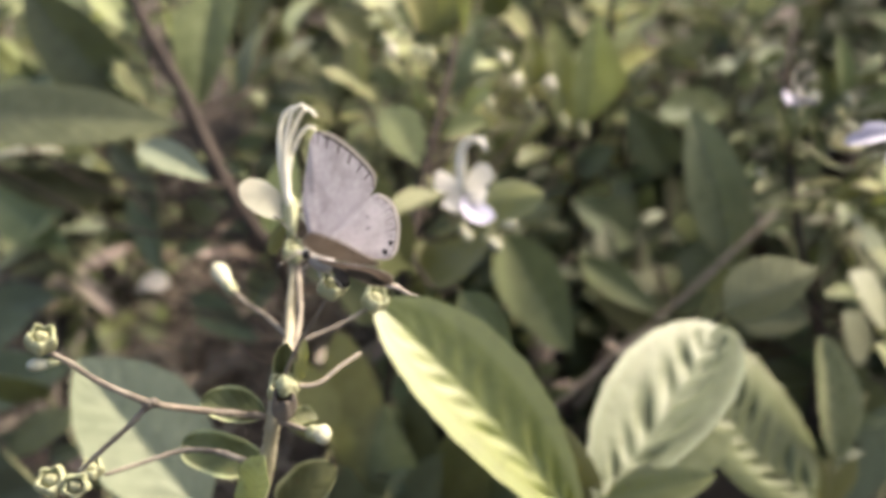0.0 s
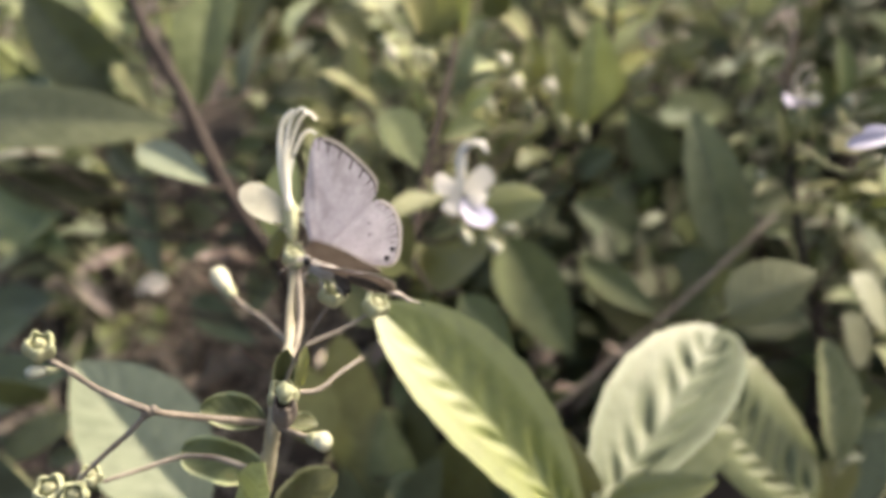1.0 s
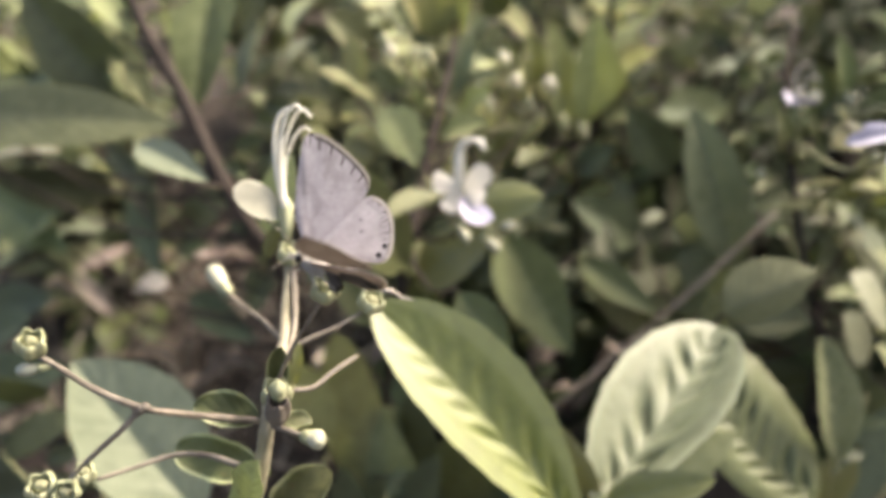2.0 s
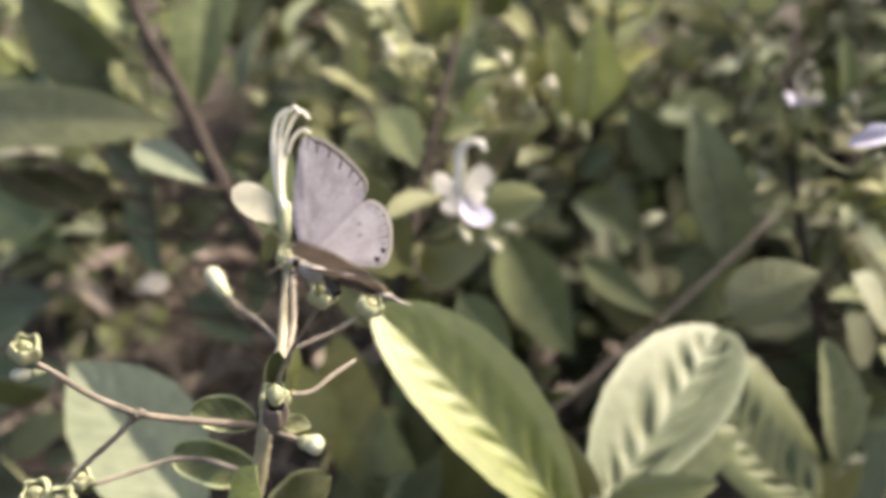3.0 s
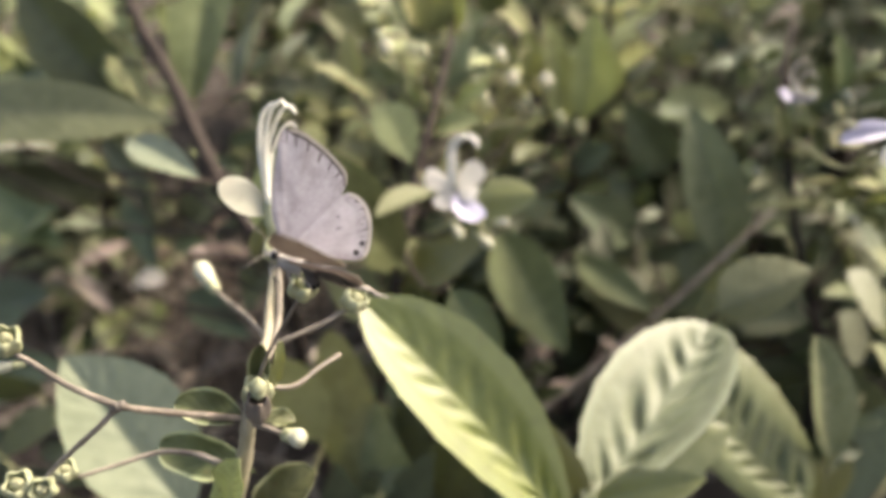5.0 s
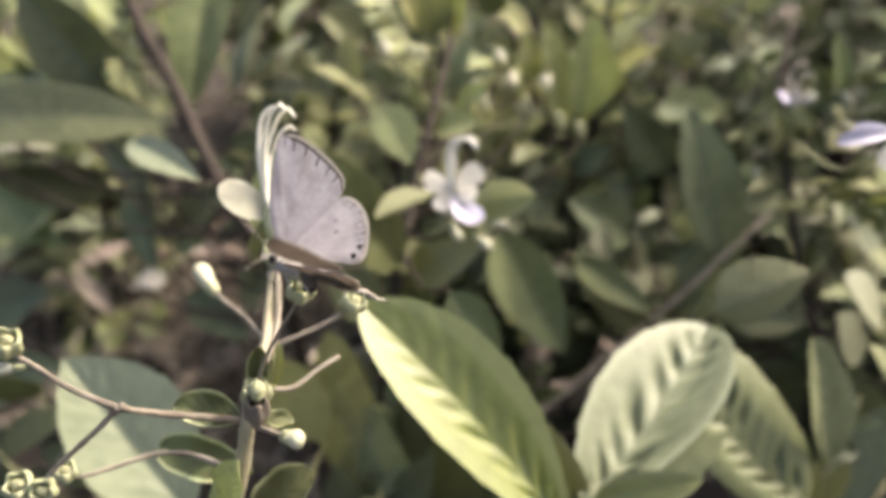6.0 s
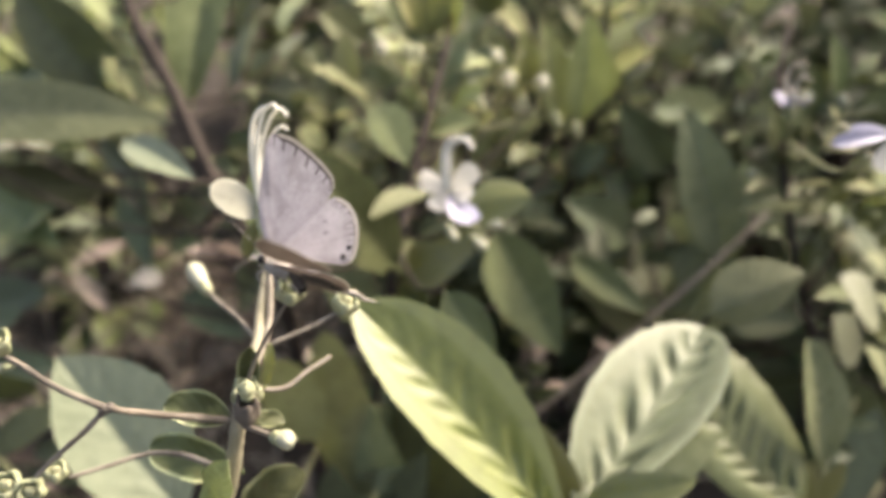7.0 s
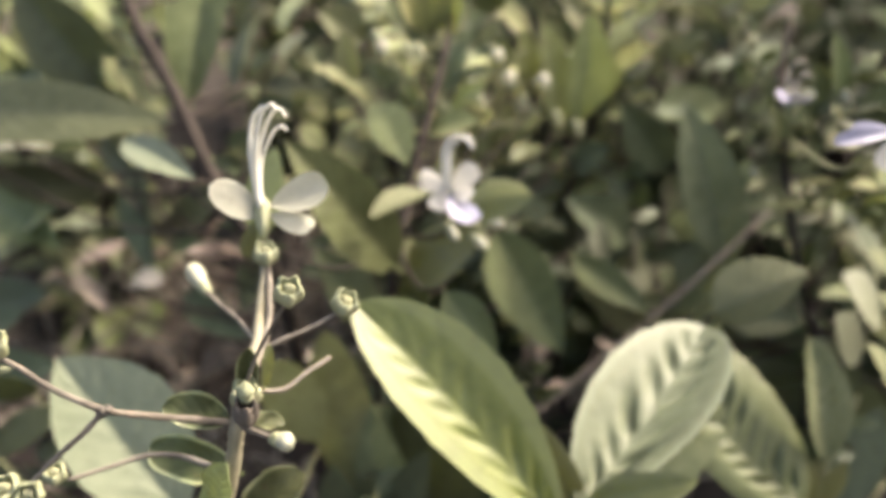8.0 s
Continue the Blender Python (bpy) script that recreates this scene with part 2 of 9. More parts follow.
def blade(name, mat, length, wn, wp, fold_n=0.0, fold_p=0.0, bend=0.0, side=0.0, a=0.7, b=0.9, curl=0.0, relief=0.0, ribs=9, nu=12, nv=4, thick=0.0, wave=0.0, seed=0, stalk=0.0, dents=0.0, fade=0.4, other=None):
    """A leaf or petal: base at the origin, tip on +y, face on +z; half widths, fold of each half and arch; closed with a thin rim. other: the two powers of the outline of the half on -x, where it differs."""
    def outline(v, a, b):
        return (v / (a / (a + b))) ** a * ((1 - v) / (b / (a + b))) ** b if 0 < v < 1 else 0.0

    rng = random.Random(seed)
    ph = rng.random() * 6.28
    grid, uv = [], []
    cols = list(range(-nv, nv + 1))
    for i in range(nu + 1):
        v = i / nu
        v = v + 0.06 * math.sin(2 * math.pi * v) * -0.5
        uneven = 1.0 + 0.010 * math.sin(v * 37 + ph) + 0.008 * math.sin(v * 71 + ph * 2)
        for j in cols:
            s = j / nv
            w = uneven * (outline(v, *other) if other and s < 0 else outline(v, a, b))
            half, fold = (wn, fold_n) if s < 0 else (wp, fold_p)
            d = abs(s) * w * half
            f = radians(fold) + radians(curl) * abs(s)
            x = math.copysign(d * math.cos(f), s) + side * 4 * v * (1 - v) * length
            z = d * math.sin(f) + bend * 4 * v * (1 - v) * length
            if relief:
                k = v * ribs - abs(s) * 2.0 + 0.25 * math.sin(v * 9 + ph)
                amp = 0.25 + 1.3 * random.Random(int(math.floor(k)) * 31 + (7 if s < 0 else 0) + seed).random()
                z += amp * relief * abs(math.sin(math.pi * k)) * min(1.0, abs(s) * 5) * (1 - abs(s)) * 1.6 * min(1, w * 2)
            if dents and 0.08 < v < 0.92:
                k = v * ribs - abs(s) * 2.0 + 0.25 * math.sin(v * 9 + ph)
                deep = 0.45 + 0.85 * random.Random(int(math.floor(k)) * 17 + (5 if s < 0 else 0) + seed).random()
                z -= dents * deep * (1.1 - fade * v) * math.exp(-(((k % 1) - 0.5) / 0.25) ** 2 - ((abs(s) - 0.28) / 0.20) ** 2)
            z += wave * length * math.sin(v * 11 + ph + (2 if s < 0 else 0)) * abs(s) ** 2 * w
            grid.append((x, v * length, z))
            uv.append((s * 0.5 + 0.5, v))
    n = len(cols)
    faces = [(i * n + j, i * n + j + 1, (i + 1) * n + j + 1, (i + 1) * n + j) for i in range(nu) for j in range(n - 1)]
    verts, flat = list(grid), (0, 0)
    if thick:
        off = len(verts)
        verts += [(x, y, z - thick * (1.0 - 0.7 * abs((k % n) - nv) / nv)) for k, (x, y, z) in enumerate(grid)]
        uv = uv + uv
        faces += [tuple(off + k for k in reversed(f)) for f in faces]
        rim = [j for j in range(n)] + [i * n + n - 1 for i in range(1, nu + 1)] + [nu * n + j for j in range(n - 2, -1, -1)] + [i * n for i in range(nu - 1, 0, -1)]
        edge, c = len(verts), len(rim)
        verts += [verts[k] for k in rim] + [verts[off + k] for k in rim]
        uv = uv + [uv[k] for k in rim] * 2
        flat = (len(faces), len(faces) + c)
        faces += [(edge + k, edge + c + k, edge + c + (k + 1) % c, edge + (k + 1) % c) for k in range(c)]
    if stalk:
        r0 = max(0.0005, 0.018 * length)
        off = len(verts)
        for yy, rr, zz in ((-stalk, r0, -stalk * 0.25), (0.0, r0 * 0.9, -r0 * 0.6), (length * 0.5, r0 * 0.55, bend * length - r0 * 0.4), (length * 0.93, r0 * 0.15, bend * 0.26 * length - r0 * 0.2)):
            for k in range(5):
                q = 2 * math.pi * k / 5
                xs = side * 4 * max(yy, 0) / length * (1 - max(yy, 0) / length) * length
                verts.append((xs + rr * math.cos(q), yy, zz + rr * math.sin(q)))
                uv.append((0.5, 0.5))
        for i in range(3):
            for k in range(5):
                faces.append((off + i * 5 + k, off + i * 5 + (k + 1) % 5, off + (i + 1) * 5 + (k + 1) % 5, off + (i + 1) * 5 + k))
    return mesh_of(name, verts, faces, mat, uv, flat)


def aim(base, tip, normal):
    """The pose of a blade from its base, its tip and the way its face looks; and its length."""
    base, tip = Vector(base), Vector(tip)
    y = (tip - base).normalized()
    z = Vector(normal)
    z = (z - y * z.dot(y)).normalized()
    x = y.cross(z)
    m = Matrix((x, y, z)).transposed().to_4x4()
    m.translation = base
    return m, (tip - base).length


def leaf(owner, mat, base, tip, normal, wn, wp, label="", name="leaf", **more):
    """One placed leaf of a plant."""
    m, length = aim(base, tip, normal)
    more.setdefault("stalk", length * 0.08)
    more.setdefault("thick", 0.00025)
    return part(name, blade(name, mat, length, wn, wp, seed=int(abs(base[0] * 7919 + tip[2] * 104729) * 10), **more), owner, m, label)


def smooth_line(points, steps):
    """Points on a smooth line through the given ones (Catmull-Rom)."""
    p = [Vector(q) for q in points]
    p = [2 * p[0] - p[1]] + p + [2 * p[-1] - p[-2]]
    out = []
    for i in range(1, len(p) - 2):
        for k in range(steps):
            t = k / steps
            out.append(0.5 * (2 * p[i] + (p[i + 1] - p[i - 1]) * t + (2 * p[i - 1] - 5 * p[i] + 4 * p[i + 1] - p[i + 2]) * t * t + (3 * p[i] - 3 * p[i + 1] + p[i + 2] - p[i - 1]) * t ** 3))
    out.append(p[-2])
    return out


def tube(name, mat, points, r0, r1, sides=8, steps=6, knots=0.0, seed=1, swell=0.0):
    """A tapered stem through points, in world places, uneven and closed at both ends."""
    line = smooth_line(points, steps)
    rng = random.Random(seed)
    verts, faces, uv = [], [], []
    n = len(line)
    ref = Vector((0.31, 0.2, 0.93))
    for i, c in enumerate(line):
        d = (line[min(i + 1, n - 1)] - line[max(i - 1, 0)]).normalized()
        x = d.cross(ref)
        if x.length < 0.05:
            x = d.cross(Vector((1, 0, 0)))
        x.normalize()
        y = d.cross(x)
        t = i / (n - 1)
        r = (r0 + (r1 - r0) * t) * (1 + knots * (rng.random() - 0.5)) * (1 + swell * (abs(2 * t - 1) ** 6))
        for k in range(sides):
            q = 2 * math.pi * k / sides
            verts.append(c + (x * math.cos(q) + y * math.sin(q)) * r * (1 + 0.5 * knots * (rng.random() - 0.5)))
            uv.append((k / sides, t))
    for i in range(n - 1):
        for k in range(sides):
            faces.append((i * sides + k, i * sides + (k + 1) % sides, (i + 1) * sides + (k + 1) % sides, (i + 1) * sides + k))
    faces.append(tuple(range(sides))[::-1])
    faces.append(tuple((n - 1) * sides + k for k in range(sides)))
    return mesh_of(name, verts, faces, mat, uv)


def lathe(name, mat, profile, sides=14, lobes=0, depth=0.0, seed=1):
    """A turned form on +y with lobed, slightly uneven rings: (radius, height) pairs."""
    rng = random.Random(seed)
    verts, faces, uv = [], [], []
    top = max(h for _, h in profile)
    for i, (r, h) in enumerate(profile):
        for k in range(sides):
            q = 2 * math.pi * k / sides
            f = 1 + depth * math.cos(lobes * q) + 0.06 * (rng.random() - 0.5)
            lift = 1 + (0.18 * depth * 4 * math.cos(lobes * q) if h > 0.7 * top else 0)
            verts.append((r * f * math.cos(q), h * lift, r * f * math.sin(q)))
            uv.append((k / sides, i / (len(profile) - 1)))
    for i in range(len(profile) - 1):
        for k in range(sides):
            faces.append((i * sides + k, (i + 1) * sides + k, (i + 1) * sides + (k + 1) % sides, i * sides + (k + 1) % sides))
    faces.append(tuple(range(sides)))
    faces.append(tuple((len(profile) - 1) * sides + k for k in range(sides))[::-1])
    return mesh_of(name, verts, faces, mat, uv)


def bud(owner, base, tip, width, mat=BUD, name="bud"):
    """A closed flower bud with a small green calyx at its foot."""
    m, length = aim(base, tip, (0.1, -0.9, 0.4))
    w, h = width / 2, length
    me = lathe(name, mat, [(w * 0.35, 0), (w * 0.62, h * 0.12), (w * 0.6, h * 0.3), (w * 0.95, h * 0.55), (w, h * 0.75), (w * 0.7, h * 0.93), (w * 0.15, h)], 12, 4, 0.06)
    ob = part(name, me, owner, m)
    part("calyx", lathe("calyx", CALYX, [(w * 0.3, -h * 0.04), (w * 0.62, h * 0.06), (w * 0.74, h * 0.25), (w * 0.78, h * 0.34), (w * 0.66, h * 0.33)], 15, 5, 0.09), ob, m)
    return ob


def cup(owner, base, tip, width, mat=CALYX, name="calyx_cup", filled=True):
    """An open five-lobed calyx, with a round young fruit or bud in it."""
    m, length = aim(base, tip, (0.1, -0.9, 0.4))
    w, h = width / 2, length
    me = lathe(name, mat, [(w * 0.22, -h * 0.1), (w * 0.7, h * 0.06), (w * 0.98, h * 0.35), (w * 1.02, h * 0.6), (w * 0.98, h * 0.82), (w * 0.84, h), (w * 0.70, h * 1.03), (w * 0.66, h * 0.9), (w * 0.6, h * 0.6), (w * 0.1, h * 0.55)], 25, 5, 0.12)
    ob = part(name, me, owner, m)
    if filled:
        part("fruit", lathe("fruit", FRUIT, [(w * 0.3, h * 0.4), (w * 0.48, h * 0.55), (w * 0.5, h * 0.75), (w * 0.42, h * 0.9), (w * 0.28, h * 0.97), (w * 0.1, h * 1.0)], 14, 2, 0.05), ob, m)
    return ob


def stick(owner, mat, points, r0, r1, name="twig", **more):
    return part(name, tube(name, mat, points, r0, r1, **more), owner)


# ---- ground ----
def ground_height(x, y):
    far = math.hypot(x, y - 0.8)
    return (0.018 * noise.noise((x * 4, y * 4, 1)) + 0.008 * noise.noise((x * 17, y * 17, 5)) + 0.004 * noise.noise((x * 45, y * 45, 8))) * max(0.0, 1 - far / 6)


def make_ground():
    rings = [0.0] + [0.05 * 1.045 ** k for k in range(90)] + [4.0, 7.0, 14.0, 40.0, 150.0, 600.0, 2500.0]
    rings = sorted(set(rings))
    n = 120
    verts, faces = [(0, 0.8, ground_height(0, 0.8) - 0.02)], []
    for r in rings[1:]:
        for k in range(n):
            q = 2 * math.pi * k / n
            x, y = r * math.cos(q), 0.8 + r * math.sin(q)
            verts.append((x, y, ground_height(x, y) - 0.02))
    for k in range(n):
        faces.append((0, 1 + k, 1 + (k + 1) % n))
    for i in range(len(rings) - 2):
        for k in range(n):
            a = 1 + i * n
            faces.append((a + k, a + n + k, a + n + (k + 1) % n, a + (k + 1) % n))
    return tagged(new("ground", mesh_of("ground", verts, faces, SOIL)), "brown garden soil with dry litter", "ground", kind="structure")


make_ground()


# ---- the flowering shoot that the butterfly sits on ----
shoot = thing("flowering_shrub", (-0.0429, 0.1133, 0.0000), "flowering shrub shoot with pale branching flower cluster", "shrub", "")
stick(shoot, STALK, [(-0.0429, 0.1133, 0.0000), (-0.0425, 0.1135, 0.1197), (-0.0422, 0.1136, 0.2223), (-0.0420, 0.1137, 0.2908), (-0.0419, 0.1137, 0.3250), (-0.0419, 0.1138, 0.3421), (-0.0384, 0.1152, 0.3544), (-0.0358, 0.1171, 0.3655), (-0.0344, 0.1178, 0.3725), (-0.0341, 0.1256, 0.3760), (-0.0338, 0.1361, 0.3782), (-0.0354, 0.1487, 0.3798), (-0.0358, 0.1587, 0.3851)], 0.0023, 0.0011, "stem", knots=0.25, steps=8)
stick(shoot, TWIG, [(-0.0353, 0.1186, 0.3720), (-0.0422, 0.1129, 0.3782), (-0.0472, 0.1065, 0.3850), (-0.0505, 0.1009, 0.3914), (-0.0578, 0.1010, 0.3956), (-0.0633, 0.1021, 0.3995), (-0.0669, 0.1023, 0.4018)], 0.00078, 0.00040, knots=0.15)
stick(shoot, TWIG, [(-0.0504, 0.1008, 0.3912), (-0.0536, 0.0990, 0.3881), (-0.0583, 0.0977, 0.3841), (-0.0631, 0.0962, 0.3796), (-0.0656, 0.0950, 0.3755)], 0.00053, 0.00037, knots=0.3)
stick(shoot, TWIG, [(-0.0490, 0.1012, 0.3909), (-0.0498, 0.1009, 0.3913), (-0.0504, 0.1007, 0.3911), (-0.0513, 0.1004, 0.3906)], 0.00072, 0.00090, "node", knots=0.5)
stick(shoot, TWIG, [(-0.0351, 0.1184, 0.3716), (-0.0298, 0.1147, 0.3732), (-0.0247, 0.1117, 0.3739)], 0.00073, 0.00042)
stick(shoot, TWIG, [(-0.0369, 0.1152, 0.3602), (-0.0431, 0.1206, 0.3577), (-0.0505, 0.1245, 0.3565), (-0.0584, 0.1260, 0.3552), (-0.0656, 0.1217, 0.3559), (-0.0717, 0.1168, 0.3574)], 0.00075, 0.00041, knots=0.15)
stick(shoot, TWIG, [(-0.0338, 0.1363, 0.3784), (-0.0433, 0.1544, 0.3718), (-0.0518, 0.1684, 0.3662), (-0.0586, 0.1786, 0.3638)], 0.00063, 0.00053)
stick(shoot, TWIG, [(-0.0339, 0.1344, 0.3772), (-0.0283, 0.1367, 0.3790), (-0.0225, 0.1397, 0.3801), (-0.0169, 0.1431, 0.3819)], 0.00068, 0.00043)
stick(shoot, TWIG, [(-0.0341, 0.1258, 0.3744), (-0.0274, 0.1281, 0.3724), (-0.0228, 0.1332, 0.3731), (-0.0185, 0.1380, 0.3733)], 0.00060, 0.00048)
stick(shoot, TWIG, [(-0.0345, 0.1183, 0.3735), (-0.0279, 0.1138, 0.3914), (-0.0222, 0.1091, 0.4031), (-0.0194, 0.1081, 0.4082)], 0.00043, 0.00028, knots=0.1)
bud(shoot, (-0.0579, 0.1780, 0.3629), (-0.0645, 0.1855, 0.3677), 0.00495)
bud(shoot, (-0.0265, 0.1119, 0.3744), (-0.0218, 0.1107, 0.3742), 0.00390)
cup(shoot, (-0.0675, 0.1035, 0.4009), (-0.0658, 0.1019, 0.4051), 0.00466)
bud(shoot, (-0.0642, 0.1020, 0.3993), (-0.0692, 0.1008, 0.3993), 0.00223)
cup(shoot, (-0.0190, 0.1083, 0.4089), (-0.0180, 0.1064, 0.4127), 0.0046)
bud(shoot, (-0.0198, 0.1078, 0.4093), (-0.0205, 0.1074, 0.4109), 0.0017, mat=CALYX)
cup(shoot, (-0.0166, 0.1446, 0.3816), (-0.0145, 0.1434, 0.3854), 0.00581)
cup(shoot, (-0.0359, 0.1592, 0.3850), (-0.0352, 0.1584, 0.3895), 0.00564)
cup(shoot, (-0.0325, 0.1195, 0.3766), (-0.0316, 0.1178, 0.3815), 0.00584)
cup(shoot, (-0.0740, 0.1168, 0.3574), (-0.0733, 0.1160, 0.3611), 0.00448)
cup(shoot, (-0.0683, 0.0964, 0.3760), (-0.0676, 0.0945, 0.3800), 0.00500)
cup(shoot, (-0.0640, 0.0963, 0.3765), (-0.0634, 0.0938, 0.3788), 0.00440)
leaf(shoot, BRACT, (-0.0361, 0.1180, 0.3730), (-0.0484, 0.1170, 0.3773), (-0.4581, -0.5271, 0.7157), 0.0031, 0.0047, name="bract", a=0.6, b=0.55, bend=0.05, fold_n=3, fold_p=3, curl=20, wave=0.06, nu=18, nv=6)
leaf(shoot, BRACT, (-0.0397, 0.1260, 0.3502), (-0.0604, 0.1310, 0.3525), (-0.4467, -0.5818, 0.6797), 0.0051, 0.0058, name="bract", a=0.6, b=0.55, bend=0.06, fold_n=3, fold_p=3, curl=20, wave=0.06, nu=18, nv=6)
leaf(shoot, YOUNG, (-0.0383, 0.1112, 0.3514), (-0.0356, 0.1117, 0.3681), (-0.2074, -0.4592, 0.8638), 0.0045, 0.0045, name="bract", a=0.5, b=0.4, bend=0.1, fold_n=3, fold_p=3, curl=20, wave=0.06, nu=18, nv=6)
leaf(shoot, BRACT, (-0.0360, 0.1184, 0.3441), (-0.0233, 0.1221, 0.3541), (0.1009, -0.4904, 0.8656), 0.0057, 0.0054, name="bract", a=0.5, b=0.45, bend=0.1, fold_n=3, fold_p=3, curl=20, wave=0.06, nu=18, nv=6)
leaf(shoot, BRACT, (-0.0366, 0.1255, 0.3659), (-0.0272, 0.1259, 0.3646), (0.0995, -0.1190, 0.9879), 0.0024, 0.0029, name="bract", a=0.6, b=0.5, bend=0.08, fold_n=3, fold_p=3, curl=20, wave=0.06, nu=18, nv=6)
leaf(shoot, YOUNG, (-0.0300, 0.1244, 0.3765), (-0.0283, 0.1262, 0.3859), (0.3313, -0.5994, 0.7286), 0.0011, 0.0013, name="bract", a=0.6, b=0.5, bend=0.08, fold_n=3, fold_p=3, curl=20, wave=0.06, nu=18, nv=6)
stick(shoot, TWIG, [(-0.0336, 0.1250, 0.3762), (-0.0322, 0.1390, 0.3790), (-0.0334, 0.1500, 0.3818), (-0.0352, 0.1590, 0.3856)], 0.00075, 0.00070, knots=0.2)
leaf(shoot, BRACT, (-0.0327, 0.1210, 0.3771), (-0.0305, 0.1210, 0.3890), (0.05, -0.75, 0.66), 0.0030, 0.0030, name="bract", a=0.6, b=0.5, bend=-0.06, fold_n=20, fold_p=20, curl=20, nu=16, nv=5)
cup(shoot, (-0.0312, 0.1140, 0.3764), (-0.0302, 0.1120, 0.3833), 0.0046, mat=WITHER, name="withered_calyx", filled=False)
# cream bud coloured calyx green to put in the butterfly's shadow
bud(shoot, (-0.0302, 0.1130, 0.3825), (-0.0298, 0.1122, 0.3872), 0.0033, mat=CALYX)
flower_a = part("flower", lathe("flower", CALYX, [(0.0009, 0), (0.0016, 0.0035), (0.0020, 0.0075), (0.0012, 0.0095), (0.0005, 0.0098)], 15, 5, 0.08), shoot, aim((-0.0366, 0.1623, 0.3892), (-0.0372, 0.1676, 0.3963), (0, -0.9, 0.4))[0])
leaf(flower_a, CREAM, (-0.0377, 0.1665, 0.3937), (-0.0480, 0.1640, 0.4026), (0.05, -0.56, 0.83), 0.0041, 0.0045, name="petal", nu=14, nv=5, a=0.60, b=0.50, thick=0.0002, stalk=0, bend=0.03, fold_n=-4, fold_p=-4)
leaf(flower_a, PALE, (-0.0378, 0.1660, 0.3930), (-0.0445, 0.1700, 0.3801), (0.05, -0.75, 0.66), 0.0020, 0.0022, name="bract", nu=14, nv=5, a=0.75, b=0.38, thick=0.0002, stalk=0, bend=0.06, fold_n=-15, fold_p=-15)
leaf(flower_a, CREAM, (-0.0353, 0.1673, 0.3958), (-0.0209, 0.1680, 0.4007), (0.30, -0.48, 0.82), 0.0052, 0.0050, name="petal", nu=14, nv=5, a=0.75, b=0.38, thick=0.0002, stalk=0, bend=-0.04, fold_n=8, fold_p=8, curl=10)
leaf(flower_a, CREAM, (-0.0352, 0.1663, 0.3940), (-0.0241, 0.1613, 0.3934), (0.30, -0.48, 0.82), 0.0030, 0.0034, name="petal", nu=14, nv=5, a=0.75, b=0.38, thick=0.0002, stalk=0, bend=0.06, fold_n=-12, fold_p=-12)
stick(flower_a, STAMEN, [(-0.0370, 0.1659, 0.3954), (-0.0383, 0.1679, 0.4007), (-0.0390, 0.1701, 0.4084), (-0.0381, 0.1719, 0.4155), (-0.0356, 0.1715, 0.4188), (-0.0338, 0.1706, 0.4191)], 0.00081, 0.00045, "stamen")
stick(flower_a, STAMEN, [(-0.0370, 0.1668, 0.3949), (-0.0378, 0.1679, 0.4007), (-0.0376, 0.1695, 0.4094), (-0.0356, 0.1707, 0.4173), (-0.0328, 0.1701, 0.4203), (-0.0313, 0.1684, 0.4194)], 0.00075, 0.00038, "stamen")
stick(flower_a, STAMEN, [(-0.0369, 0.1668, 0.3949), (-0.0377, 0.1691, 0.4009), (-0.0373, 0.1710, 0.4080), (-0.0345, 0.1719, 0.4155), (-0.0317, 0.1715, 0.4188), (-0.0295, 0.1697, 0.4176)], 0.00068, 0.00039, "stamen")
stick(flower_a, STAMEN, [(-0.0367, 0.1668, 0.3949), (-0.0377, 0.1697, 0.3998), (-0.0370, 0.1719, 0.4055), (-0.0344, 0.1731, 0.4115), (-0.0320, 0.1732, 0.4137), (-0.0302, 0.1719, 0.4134)], 0.00068, 0.00033, "stamen")


# ---- leafy shoot with the large bright leaves ----
leafy = thing("leafy_shrub", (0.0517, 0.1752, 0.0000), "leafy shrub shoot with glossy bright green leaves", "shrub", "")
stick(leafy, GREENSTEM, [(0.0517, 0.1752, 0.0000), (0.0516, 0.1750, 0.0830), (0.0514, 0.1748, 0.1542), (0.0513, 0.1747, 0.2017), (0.0513, 0.1746, 0.2254), (0.0513, 0.1746, 0.2373), (0.0497, 0.1727, 0.2637), (0.0488, 0.1734, 0.2807)], 0.0026, 0.0016, "stem", knots=0.25, steps=8)
stick(leafy, GREENSTEM, [(0.0499, 0.1730, 0.2593), (0.0494, 0.1662, 0.2663), (0.0489, 0.1595, 0.2789)], 0.0012, 0.0008, sides=6, steps=5, knots=0.2)
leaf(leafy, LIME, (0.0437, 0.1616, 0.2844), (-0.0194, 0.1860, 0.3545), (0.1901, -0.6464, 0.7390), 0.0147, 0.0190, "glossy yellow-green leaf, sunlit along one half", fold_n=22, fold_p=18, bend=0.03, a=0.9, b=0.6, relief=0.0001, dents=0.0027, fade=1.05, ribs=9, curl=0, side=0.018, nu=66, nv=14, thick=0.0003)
stick(leafy, GREENSTEM, [(0.0498, 0.1729, 0.2615), (0.0476, 0.1703, 0.2690), (0.0455, 0.1678, 0.2817)], 0.0012, 0.0008, sides=6, steps=5, knots=0.2)
leaf(leafy, BROAD, (0.0499, 0.1729, 0.2839), (0.1069, 0.2450, 0.3046), (-0.260, -0.082, 0.962), 0.0235, 0.0205, "broad bright green leaf with bulging fields", fold_n=30, fold_p=13, bend=0.015, a=0.8, b=0.55, other=(0.75, 0.70), relief=0.0003, dents=0.0046, side=0.03, ribs=7, nu=66, nv=14, thick=0.0003)
